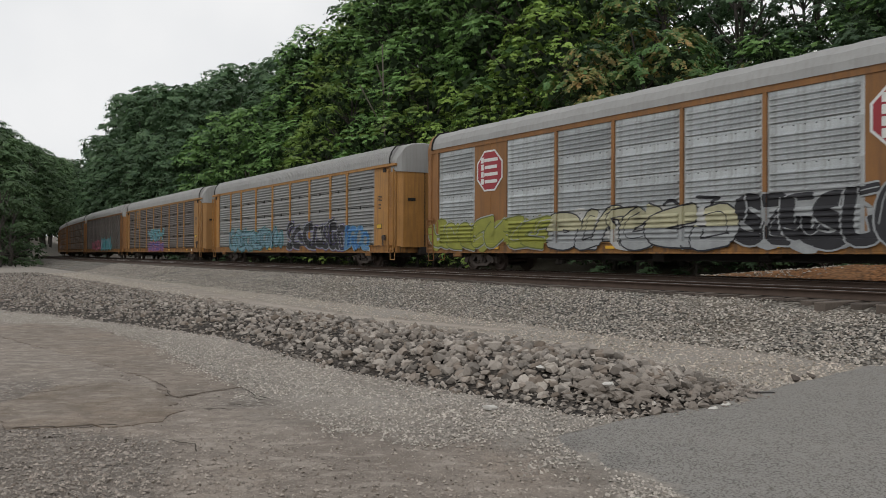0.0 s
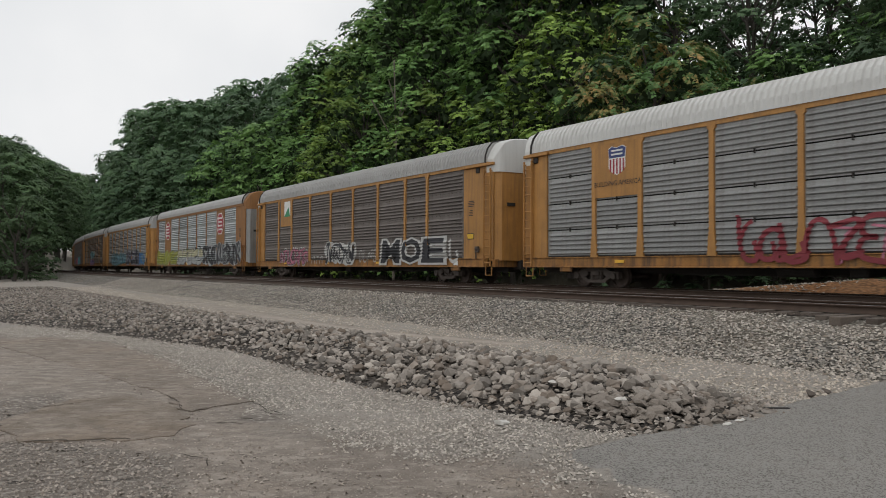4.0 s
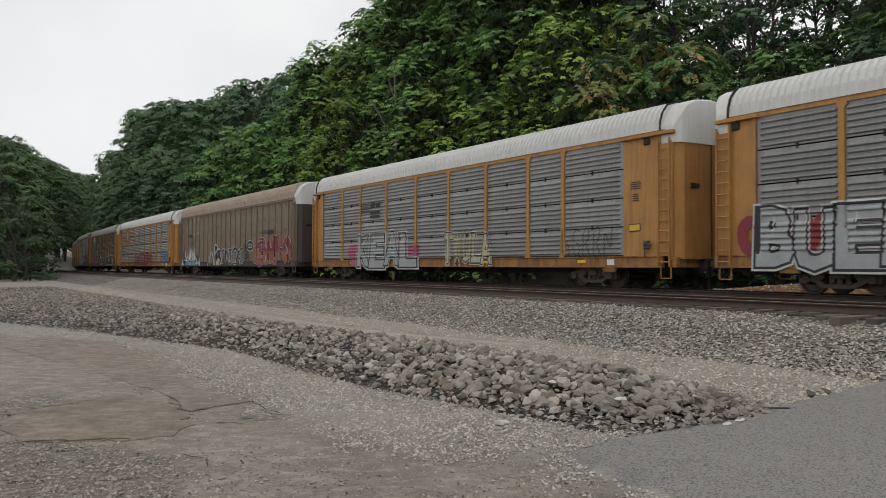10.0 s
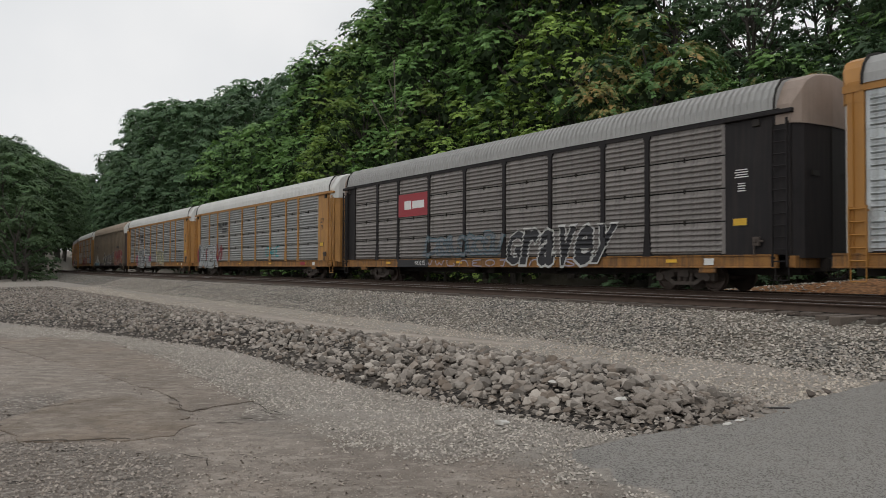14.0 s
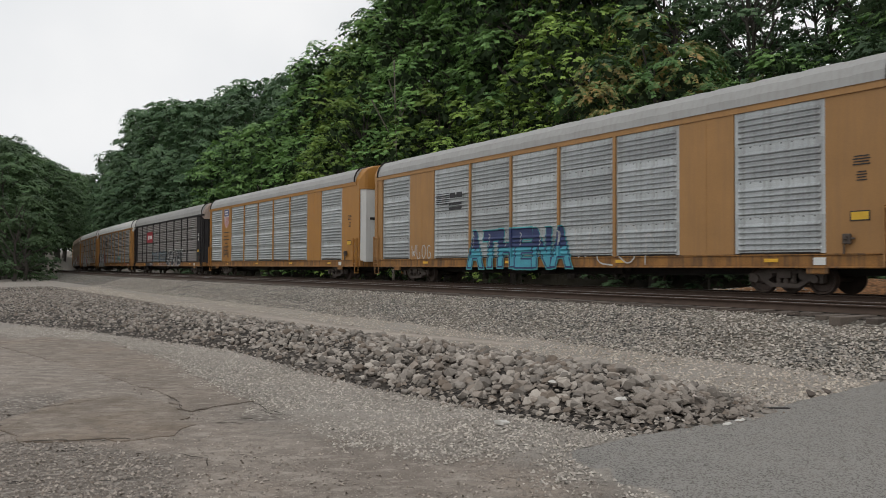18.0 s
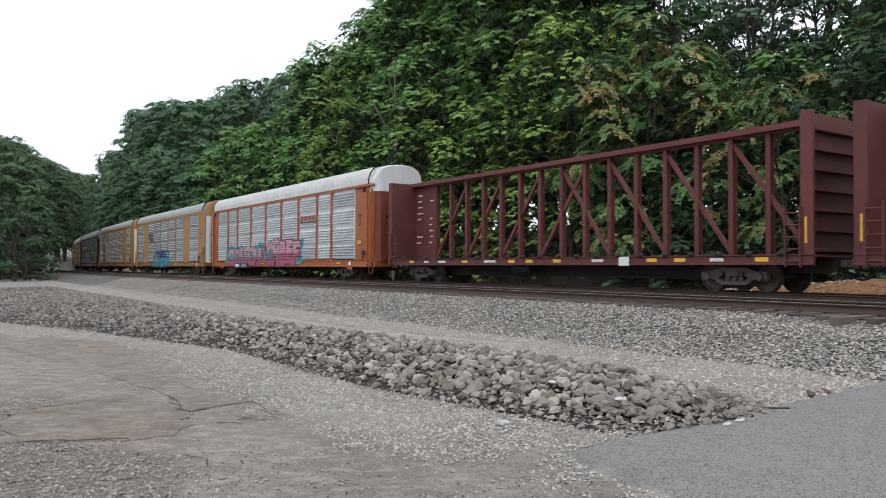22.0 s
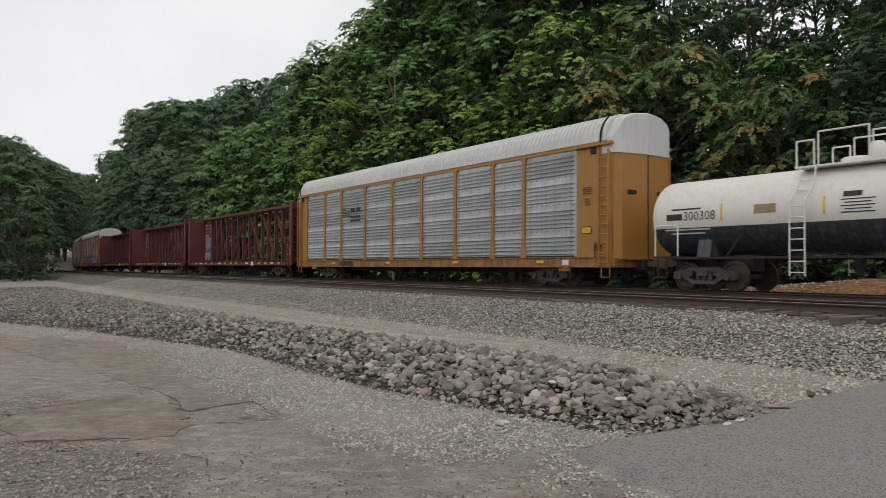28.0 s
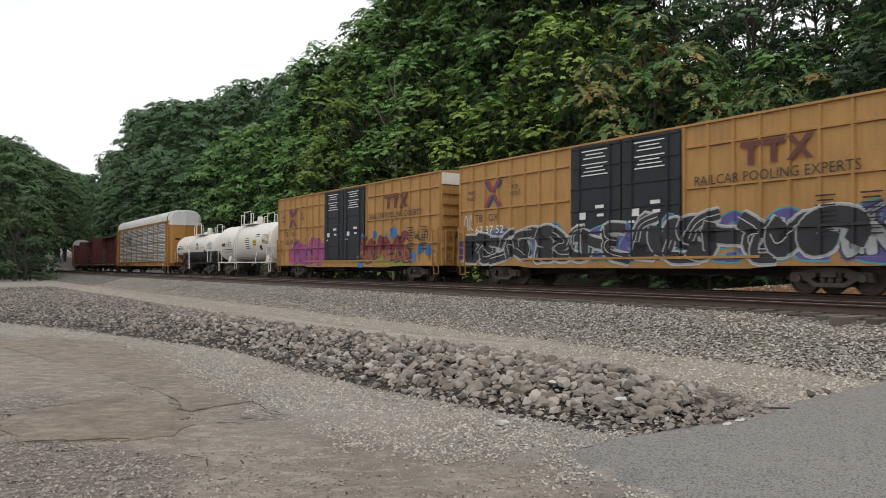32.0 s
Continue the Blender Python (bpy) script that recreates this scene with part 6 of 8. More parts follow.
paint(CAR_N, ribbon([(10.75, 0.85), (10.3, 1.3), (10.0, 1.05), (9.6, 1.35), (9.35, 1.6)], 0.10, 0.005) + ribbon([(12.35, 1.5), (12.3, 2.0), (11.95, 1.95)], 0.10, 0.005) + ribbon([(11.1, 0.9), (10.95, 1.6), (10.6, 1.2), (10.45, 1.7)], 0.07, 0.005)
      + ribbon([(9.1, 0.9), (9.0, 1.5), (8.85, 1.9)], 0.08, 0.005) + ribbon([(8.7, 0.9), (8.35, 1.3), (7.9, 1.55)], 0.09, 0.005), SP_BLACK, "outline", CAR_N, "dark lines in the flames")
paint(CAR_N, [([(9.5, 0.72), (9.5, 1.25), (9.36, 1.25), (9.36, 0.72)], 0.007)], SP_ORANGE, "stripe", CAR_N, "orange stripe")
dome = [(3.05, 0.8), (2.98, 1.5), (2.7, 2.05), (2.2, 2.15), (1.75, 1.95), (1.55, 1.4), (1.5, 0.8)]
paint(CAR_N, [(dome, 0), ([(3.2, 1.6), (3.3, 2.2), (3.0, 2.5), (2.5, 2.2), (2.9, 2.0)], 0.001)], SP_BLACK, "graffiti", CAR_N, "dark dome-shaped graffiti")
paint(CAR_N, [([(2.75, 0.8), (2.7, 1.2), (2.3, 1.4), (1.95, 1.3), (1.8, 0.8)], 0.002)], SP_CREAM, "filling", CAR_N, "pale lower part of the dome graffiti")
paint(CAR_N, ribbon([(4.95, 0.75), (4.5, 1.5), (4.1, 2.05), (3.7, 1.6), (3.2, 0.8)], 0.12, 0.003) + ribbon(dome, 0.12, 0.003) + ribbon([(3.2, 1.6), (3.35, 2.25), (3.0, 2.55), (2.45, 2.25)], 0.11, 0.003) + ribbon([(4.5, 0.9), (4.2, 1.3), (3.8, 1.1), (4.1, 0.9)], 0.07, 0.003)
      + ribbon([(2.5, 1.6), (2.45, 1.75), (2.35, 1.6)], 0.05, 0.004), SP_WHITE, "outline", CAR_N, "white outlines of peaks and a dome")
piece(CAR_N, 1.3, -3.6, 0.76, 2.3, 4, SP_BLACK, SP_WHITE, 10, width=0.2)
scribble(CAR_N, -3.4, -5.0, 0.9, 2.5, SP_BLACK, 20, 3, 0.07)
piece(CAR_N, -4.4, -5.4, 1.75, 2.6, 1, SP_BLACK, SP_WHITE, 11, width=0.2)
piece(CAR_N, -5.9, -12.2, 0.76, 2.75, 5, SP_ORANGE, SP_BLACK, 12, halo=SP_WHITE, cloud=SP_ORANGE, second=SP_RED, width=0.5)
scribble(CAR_N, -8.6, -12.4, 1.5, 2.6, SP_WHITE, 21, 5, 0.08)
CAR_O = rack("autorack", "yellow autorack car with grey panels and pale block graffiti", 93.3, 122.0, YELLOW, GALV_DULL, ROOF_W)
rail_mark(CAR_O, 7.3, 5.0, 3.72)
piece(CAR_O, 8.4, 1.0, 0.74, 1.9, 4, SP_ROSE, SP_ROSE, 14, width=0.4, low=True)
tag(CAR_O, "KEAL", 7.6, 1.6, 0.76, 2.45, SP_SILVER, SP_BLACK, halo=SP_WHITE, seed=4, swell=0.01)
tag(CAR_O, "TWULA", -0.8, -4.3, 0.9, 2.2, SP_CREAM, SP_BLACK, halo=SP_WHITE, seed=5)
scribble(CAR_O, -8.5, -11.1, 1.1, 2.2, SP_BLACK, 16, 5, 0.035)
words(CAR_O, "171092", 8.4, 0.9, 0.28, INK, 1.54)
CAR_P = rack("autorack", "yellow autorack car with grey panels and outlined graffiti at its front", 122.0, 150.3, YELLOW, GALV_DULL, ROOF_W)
rail_mark(CAR_P, 7.2, 4.9, 3.8)
piece(CAR_P, 12.2, 6.4, 0.8, 2.35, 4, SP_RED, SP_RED, 61, width=0.3, low=True)
tag(CAR_P, "BUER", 11.9, 7.2, 0.78, 2.3, SP_SILVER, SP_BLACK, halo=SP_WHITE, seed=6, swell=0.015, shine=SP_WHITE)
scribble(CAR_P, -3.0, -5.6, 1.4, 2.1, SP_TEAL, 62, 3, 0.12)
sign(CAR_P, -9.4, 0.92, 0.7, 0.2, SIGN_RED, 1.537, "writing_bar")
CAR_Q = rack("autorack", "charcoal autorack car with dark grey panels and a red sign", 150.3, 178.3, CHAR, GALV_DARK, ROOF_G, sill=YELLOW, cap=HOOD_TAN, end=CHAR)
sign(CAR_Q, 5.9, 3.72, 2.75, 1.1, SIGN_RED, 1.53, "sign_board")
sign(CAR_Q, 6.35, 3.72, 0.62, 0.42, CHALK, 1.537, "writing_bar")
sign(CAR_Q, 5.4, 3.72, 1.05, 0.36, CHALK, 1.537, "writing_bar")
words(CAR_Q, "983215", 5.2, 0.9, 0.3, CHALK, 1.546)
sign(CAR_Q, 5.9, 0.9, 2.8, 0.36, INK, 1.54, "number_board")
piece(CAR_Q, 5.0, -1.0, 1.15, 2.15, 7, SP_DULL, SP_SLATE, 17, width=0.12)
scribble(CAR_Q, 5.0, -6.4, 0.76, 1.05, SP_MAUVE, 18, 12, 0.05)
tag(CAR_Q, "Gravey", -1.3, -7.2, 0.82, 2.2, SP_BLACK, SP_WHITE, shear=0.3, seed=7, wild=0.05)
CAR_R = rack("autorack", "bright yellow autorack car with silver panels and a shield emblem", 178.3, 206.3, YELLOW_NEW, GALV, ROOF_G, "flush", hinge=ROOF_W, cap=YELLOW_NEW, front=12.8, seam=False)
shield(CAR_R, 8.55, 4.45, 1.15, 1.5)
scribble(CAR_R, 9.3, 7.9, 1.4, 2.4, SP_BLACK, 19, 3, 0.05)
for i, w in enumerate((1.2, 1.0, 1.3, 0.6, 1.1, 0.8, 1.0)):
    sign(CAR_R, 8.6, 3.35 - 0.28 * i, w, 0.07, INK, 1.525, "writing_bar")
CAR_S = rack("autorack", "faded yellow autorack car with silver panels and blue graffiti", 206.3, 234.5, YELLOW_OLD, GALV, ROOF_G, "flush", hinge=ROOF_W, cap=YELLOW_OLD, seam=False)
rail_mark(CAR_S, 7.3, 5.2, 3.7)
tag(CAR_S, "ATHENA", 4.8, -1.6, 0.76, 2.2, SP_CYAN, SP_NAVY, halo=SP_TEAL, seed=8, second=SP_NAVY, shine=SP_WHITE, wild=0.03)
scribble(CAR_S, -1.6, -6.0, 0.8, 2.3, SP_WHITE, 21, 4, 0.05)
scribble(CAR_S, 9.5, 7.7, 1.1, 1.8, SP_WHITE, 22, 4, 0.05)
CAR_T = rack("autorack", "orange autorack car with silver panels and pink graffiti", 234.5, 263.2, ORANGE, GALV_BR, ROOF_W, seam=False, hinge=ORANGE_DK)
piece(CAR_T, 9.8, -4.6, 0.9, 2.3, 10, SP_TEAL, SP_TEAL, 22, width=0.5, low=True)
tag(CAR_T, "COUCH", 9.3, 2.5, 0.80, 2.05, SP_ROSE, SP_MAROON, seed=9, second=SP_PALE, swell=0.03, shine=SP_WHITE, wild=0.1)
piece(CAR_T, 2.3, 1.5, 0.9, 2.0, 1, SP_PINK, SP_BLACK, 23, width=0.16)
tag(CAR_T, "CHIEF", 1.4, -4.2, 0.80, 2.35, SP_ROSE, SP_MAROON, seed=10, second=SP_PALE, swell=0.03, shine=SP_WHITE, wild=0.1)
sign(CAR_T, 6.25, 0.80, 2.7, 0.36, INK, 1.566, "number_board")
words(CAR_T, "302442", 5.75, 0.80, 0.34, CHALK, 1.572)
sign(CAR_T, 7.1, 0.80, 0.8, 0.2, CHALK, 1.572, "writing_bar")
for i in range(4):
    part("mark_block", prism(bmesh.new(), [(-4.15 - 0.6 * i, 3.55), (-4.6 - 0.6 * i, 3.55), (-4.75 - 0.6 * i, 3.85), (-4.3 - 0.6 * i, 3.85)], "y", 1.525, 1.532), SP_ORANGE, CAR_T)
sign(CAR_T, -5.4, 3.44, 2.3, 0.07, INK, 1.532, "mark_line")
CAR_X = rack("autorack", "clean yellow autorack car with silver panels and white roof", 334.9, 363.6, YELLOW_NEW, GALV, ROOF_W, rear=13.25, seam=False)
rail_mark(CAR_X, 7.4, 4.9, 3.62)
sign(CAR_X, 6.6, 0.9, 1.5, 0.22, INK, 1.54, "writing_bar")


def centerbeam(u0, u1, label, seed):
    """A lumber flat car with bulkheads and a trussed spine."""
    car = start_car("centerbeam_car", label, u0, u1, 8.6, 0.455, "flat car")
    h = (u1 - u0 - 1.1) / 2
    rnd = random.Random(seed)
    put("underframe", shared(("cb_underframe", round(h, 2)), lambda: prism(bmesh.new(), [(-h, 1.0), (-h, 0.62), (-h + 3.2, 0.5), (-h + 4.2, 0.36), (h - 4.2, 0.36), (h - 3.2, 0.5), (h, 0.62), (h, 1.0)], "y", -0.28, 0.28), STEEL), car)
    put("deck", shared(("deck", round(h, 2)), lambda: boxes((-h, h, -1.40, 1.40, 1.02, 1.09)), RUST), car, label="empty oxide-red lumber deck")
    put("brake_rod", shared(("brake_rod",), None, STEEL), car, 0, 0.5, 0.5)
    put("air_tank", shared(("air_tank",), None, STEEL), car, 1.4, 0.85, 0.68)
    for y in (1, -1):
        put("side_sill", shared(("cb_sill", round(h, 2)), lambda: channel(h, 0.80, 1.10), RUST), car, 0, y * 1.42, 0, 0 if y > 0 else 180)
        wm = shared(("strap_winch",), lambda: lathe(bmesh.new(), [(-0.1, 0.05), (-0.06, 0.085), (0.06, 0.085), (0.1, 0.05)], 8, "x"), STEEL)
        for x in np.arange(-h + 0.9, h - 0.6, 1.0):
            put("strap_winch", wm, car, x, y * 1.5, 1.12)
    put("top_chord", shared(("top_chord", round(h, 2)), lambda: prism(bmesh.new(), [(-0.3, 4.80), (-0.3, 4.98), (0.3, 4.98), (0.3, 4.80), (0.27, 4.80), (0.27, 4.93), (0.1, 4.93), (0.1, 4.74), (-0.1, 4.74), (-0.1, 4.93), (-0.27, 4.93), (-0.27, 4.80)], "x", -h + 0.3, h - 0.3), RUST), car)
    k = (2 * h - 3.2) / 15
    xs = [h - 2.3 - k * i for i in range(16)]
    pm = shared(("spine_post",), lambda: profile_z([(-0.08, -0.11), (0.08, -0.11), (0.08, -0.09), (0.012, -0.09), (0.012, 0.09), (0.08, 0.09), (0.08, 0.11), (-0.08, 0.11), (-0.08, 0.09), (-0.012, 0.09), (-0.012, -0.09), (-0.08, -0.09)], 1.09, 4.76), RUST)
    for x in xs:
        put("spine_post", pm, car, x)
    for i in range(0, 15):
        if i in (0, 2, 4, 6):
            lo, hi = xs[i], xs[i + 2]
        elif i in (7, 9, 11, 13):
            lo, hi = (xs[i + 2] if i + 2 < 16 else xs[15]), xs[i]
        else:
            continue
        put("brace", shared(("brace", round(lo - hi, 1)), lambda: beam(bmesh.new(), (lo - hi, 0, 1.15), (0, 0, 4.62), 0.11, 0.13), RUST), car, hi)
    for i in range(2, 14):
        for y in (1,):
            part("strap_cable", bars(((xs[i] + 0.15, 1.38, 1.15), (xs[i] - 0.45 * (1 if i > 7 else -1), 0.25, 1.15 + rnd.uniform(0.8, 1.6))), r=0.012, n=4), STEEL, car)
    for sx in (1, -1):
        def bulk():
            poly = [(-0.03, 0.95), (0.03, 0.95)]
            for z in (1.15, 1.7, 2.25, 2.8, 3.35, 3.9, 4.45):
                poly += [(0.03, z), (0.22, z + 0.02), (0.22, z + 0.10), (0.03, z + 0.12)]
            poly += [(0.03, 4.97), (-0.03, 4.97)]
            return prism(bmesh.new(), [(a, b) for a, b in poly], "y", -1.36, 1.36)
        put("bulkhead", shared(("bulkhead",), bulk, RUST), car, sx * (h - 0.3), 0, 0, 0 if sx > 0 else 180)
        for y in (1, -1):
            put("bulkhead_post", shared(("bulkhead_post",), lambda: boxes((-0.06, 0.30, -0.06, 0.06, 0.8, 4.98), bevel=0.015), RUST), car, sx * (h - 0.3), y * 1.40, 0, 0 if sx > 0 else 180)
        if sx > 0:
            put("gusset_plate", shared(("gusset_plate",), lambda: prism(bmesh.new(), [(0, 1.09), (-1.95, 1.09), (-1.75, 4.75), (0, 4.95)], "y", -0.04, 0.04), RUST), car, sx * (h - 0.34), 0, 0, 0 if sx > 0 else 180)
        put("corner_reflector", shared(("corner_reflector",), lambda: boxes((-0.03, 0.03, 0, 0.006, 1.4, 2.1)), REFLECT), car, sx * (h - 0.2), 1.463)
        put("ladder", shared(("cb_ladder",), lambda: ladder_mesh(0.75, 2.4), RUST), car, sx * (h - 0.55), 1.52)
    for x in [q + rnd.uniform(-0.2, 0.2) for q in (8.9, 4.8, 1.4, 0.2, -1.2, -6.0, -7.1, -9.6)]:
        sign(car, x, 0.96, 0.42, 0.12, REFLECT, 1.475, "reflector")
    for x in (7.7, 6.4, 2.8, -3.4, -8.3):
        sign(car, x, 0.96, rnd.uniform(0.4, 0.8), 0.1, CHALK, 1.475, "writing_bar")
    sign(car, -4.67, 0.93, 0.46, 0.3, CHALK, 1.52, "test_panel")
    for j, x in enumerate((h - 0.75, h - 1.85)):
        for i in range(9):
            if rnd.random() < 0.75:
                sign(car, x + rnd.uniform(-0.08, 0.08), 4.35 - 0.3 * i, rnd.uniform(0.3, 0.62) * (1 if j == 0 else 0.6), 0.06, CHALK, 0.055, "writing_bar")
    add_couplers(car, (u1 - u0) / 2)
    return car


shared(("brake_rod",), lambda: bars(((-6.5, 0, 0), (6.5, 0, 0)), r=0.022), STEEL)
centerbeam(262.9, 286.6, "empty oxide-red centerbeam lumber car", 1)
centerbeam(286.6, 310.7, "empty oxide-red centerbeam car with yellow reflectors", 2)
CAR_W = centerbeam(310.7, 334.9, "empty oxide-red centerbeam car with white graffiti on its bulkhead", 3)
piece(CAR_W, 11.1, 9.5, 1.25, 2.0, 2, SP_MAUVE, SP_BLACK, 41, cloud=SP_MAUVE, flat_y=0.05, width=0.3)
piece(CAR_W, 10.9, 9.7, 2.0, 3.5, 2, SP_MAUVE, SP_BLACK, 42, halo=SP_MAUVE, flat_y=0.06, width=0.18)
scribble(CAR_W, 9.6, 8.9, 1.4, 3.0, SP_BLACK, 43, 1, 0.07, 0.06)


def tank(u0, u1, label, R, zc, belly, seed, xc):
    """A tank car: shell with domed ends, saddles, running boards, platform, ladders and rails."""
    car = start_car("tank_car", label, u0, u1, (u1 - u0) / 2 - 2.45, 0.455, "tank car")
    h, x0 = 5.62, 0.18
    rnd = random.Random(seed)
    bm = bmesh.new()
    prof = [(-h - 0.30, 0.02), (-h - 0.29, R * 0.35), (-h - 0.24, R * 0.62), (-h - 0.16, R * 0.82), (-h - 0.08, R * 0.94), (-h - 0.02, R * 0.985), (-h + 0.03, R), (-h + 0.05, R), (-h + 2.6, R), (0, R)]
    prof = prof + [(-a, r) for a, r in prof[-2::-1]]
    lathe(bm, prof, 56, "x", (x0, 0, zc))
    if belly:
        bmesh.ops.bisect_plane(bm, geom=bm.verts[:] + bm.edges[:] + bm.faces[:], plane_co=(0, 0, zc - R * 0.30), plane_no=(0, 0, 1))
    for f in bm.faces:
        f.material_index = 1 if belly and f.calc_center_median().z < zc - R * 0.30 else 0
    part("tank_shell", bm, [WHITE, TANK_BLK], car, "", True)
    for sx in (1, -1):
        bead = lathe(bmesh.new(), [(sx * h + x0 - 0.03, R + 0.001), (sx * h + x0 - 0.015, R + 0.012), (sx * h + x0 + 0.015, R + 0.012), (sx * h + x0 + 0.03, R + 0.001)], 56, "x", (0, 0, zc))
        if not belly:
            part("head_weld", bead, [WHITE], car, "", True)
        else:
            bead.free()
    for i, x in enumerate((-h + 2.4, -h + 5.2, -h + 8.0)):
        part("weld_band", lathe(bmesh.new(), [(x + x0 - 0.03, R + 0.001), (x + x0 - 0.02, R + 0.006), (x + x0 + 0.02, R + 0.006), (x + x0 + 0.03, R + 0.001)], 56, "x", (0, 0, zc)), [WHITE], car, "", True) if not belly else None
    frame = WHITE if not belly else STEEL
    e = (u1 - u0) / 2 - 0.75
    for sx in (1, -1):
        part("stub_sill", boxes((min(sx * e, sx * (e - 2.9)), max(sx * e, sx * (e - 2.9)), -0.28, 0.28, 0.62, 0.98)), STEEL, car)
        part("end_platform", boxes((sx * (e - 0.55) - 0.5, sx * (e - 0.55) + 0.5, -1.45, 1.45, 1.02, 1.08)), frame, car)
        part("saddle", prism(bmesh.new(), [(-1.1, 1.0), (-0.9, 1.9), (-0.5, 1.5), (0, 1.25), (0.5, 1.5), (0.9, 1.9), (1.1, 1.0)], "x", sx * 3.95 - 0.25, sx * 3.95 + 0.25), TANK_BLK if belly else WHITE, car)
        for y in (1.42, -1.42):
            r0 = [((sx * (e - 1.0), y, 1.08), (sx * (e - 1.0), y, 2.05)), ((sx * (e - 1.0), y, 2.05), (sx * (e - 0.1), y, 2.05)), ((sx * (e - 0.1), y, 2.05), (sx * (e - 0.1), y, 1.08))]
            part("hand_rail", bars(*r0, r=0.025), frame if not belly else WHITE, car)
            part("stirrup", bars(((sx * (e - 0.2), y, 1.02), (sx * (e - 0.2), y, 0.4)), ((sx * (e - 0.55), y, 1.02), (sx * (e - 0.55), y, 0.4)), ((sx * (e - 0.2), y, 0.4), (sx * (e - 0.55), y, 0.4)), r=0.022), frame, car)
        part("end_rail", bars(((sx * (e - 0.05), -1.42, 2.05), (sx * (e - 0.05), 1.42, 2.05)), r=0.025), frame if not belly else WHITE, car)
    for y in (1.40, -1.40):
        part("running_board", boxes((-e + 1, e - 1, y - 0.07, y + 0.07, 0.98, 1.05)), frame, car)
        part("side_brace", bars(((-2.6, y, 1.05), (-2.2, y * 0.83, 1.75)), r=0.03), frame, car)
        part("side_brace", bars(((2.9, y, 1.05), (2.5, y * 0.83, 1.75)), r=0.03), frame, car)
    zt = zc + R + 0.02
    part("platform", boxes((xc - 1.35, xc + 1.3, -0.95, 0.95, zt - 0.10, zt - 0.04), bevel=0.01), WHITE, car)
    part("dome", lathe(bmesh.new(), [(zt - 0.1, 0.45), (zt + 0.12, 0.45), (zt + 0.16, 0.40), (zt + 0.20, 0.0001)], 20, "z", (xc, 0, 0)), WHITE, car, "", True)
    part("valve_bonnet", lathe(bmesh.new(), [(zt, 0.22), (zt + 0.42, 0.22), (zt + 0.52, 0.14), (zt + 0.54, 0.001)], 16, "z", (xc - 0.55, 0.1, 0)), WHITE, car, "", True)
    for sy in (1, -1):
        y = sy * 0.92
        for xa, xb, up in ((xc - 0.75, xc + 0.62, 0.86), (xc + 0.74, xc + 1.25, 0.66), (xc - 1.3, xc - 0.85, 0.7)):
            part("platform_rail", bars(((xa, y, zt - 0.05), (xa, y, zt + up)), ((xa, y, zt + up), (xb, y, zt + up)), ((xb, y, zt + up), (xb, y, zt - 0.05)), r=0.026), WHITE, car)
        lx = xc + 0.9
        arc = [(sy * 1.50, 0.5), (sy * 1.50, zc + 0.2), (sy * (R + 0.06) * 0.93, zc + R * 0.42), (sy * (R + 0.06) * 0.80, zc + R * 0.66), (sy * 0.93, zt - 0.05)]
        bm = bmesh.new()
        for x in (lx - 0.22, lx + 0.22):
            for (ya, za), (yb, zb) in zip(arc, arc[1:]):
                bar(bm, (x, ya, za), (x, yb, zb), 0.024, 6)
        for z in np.arange(0.6, zc + 0.2, 0.3):
            bar(bm, (lx - 0.22, sy * 1.50, z), (lx + 0.22, sy * 1.50, z), 0.018, 5)
        for ya, za in arc[2:4]:
            bar(bm, (lx - 0.22, ya, za), (lx + 0.22, ya, za), 0.018, 5)
        part("ladder", bm, WHITE, car)
    part("outlet_valve", lathe(bmesh.new(), [(0.5, 0.10), (0.8, 0.14), (1.15, 0.2)], 12, "z", (xc, 0, 0)), STEEL, car)

    def stencil(x, z, w, hgt, m, nm="writing_bar"):
        """A bar that follows the shell's curve."""
        bm = bmesh.new()
        rows = []
        for k in range(5):
            zz = z - hgt / 2 + hgt * k / 4
            yy = math.sqrt(max(0.01, (R + 0.008) ** 2 - (zz - zc) ** 2))
            rows.append((bm.verts.new((x - w / 2, yy, zz)), bm.verts.new((x + w / 2, yy, zz))))
        for c, d in zip(rows, rows[1:]):
            bm.faces.new((c[0], c[1], d[1], d[0]))
        part(nm, bm, m, car)

    def stencil_words(text, x, z, size, m):
        bm = place(lettering(text, size), x, 0, z)
        for v in bm.verts:
            v.co.y = math.sqrt(max(0.01, (R + 0.01) ** 2 - (v.co.z - zc) ** 2))
        part("lettering", bm, m, car)

    if belly:
        stencil(4.95, 2.32, 0.62, 0.2, INK)
        stencil_words("300308", 4.0, 2.32, 0.40, INK)
        stencil(4.5, 2.56, 1.1, 0.05, INK)
        for i in range(2):
            stencil(4.5, 1.92 - 0.12 * i, 1.7 - 0.4 * i, 0.04, CHALK)
        stencil(1.75, 2.42, 0.7, 0.26, RUST_TAN, "label_plate")
        for x in (3.2, 0.0, -1.9, -5.2):
            stencil(x, 2.4, 0.06, 0.5, REFLECT, "reflector")
        stencil(-0.75, 2.66, 0.5, 0.14, INK)
        for i in range(5):
            stencil(-0.9, 2.18 + 0.085 * i, 0.9 - 0.2 * (i % 2), 0.03, INK)
        stencil(-2.4, 2.36, 0.9, 0.05, INK)
        stencil(-2.9, 2.0, 0.42, 0.26, INK, "label_plate")
        for i in range(9):
            stencil(-4.35, 2.2 + 0.07 * i, 1.05, 0.018, INK)
    else:
        stencil(4.4, 2.40, 0.8, 0.24, INK)
        stencil_words("65073", 3.15, 2.40, 0.46, INK)
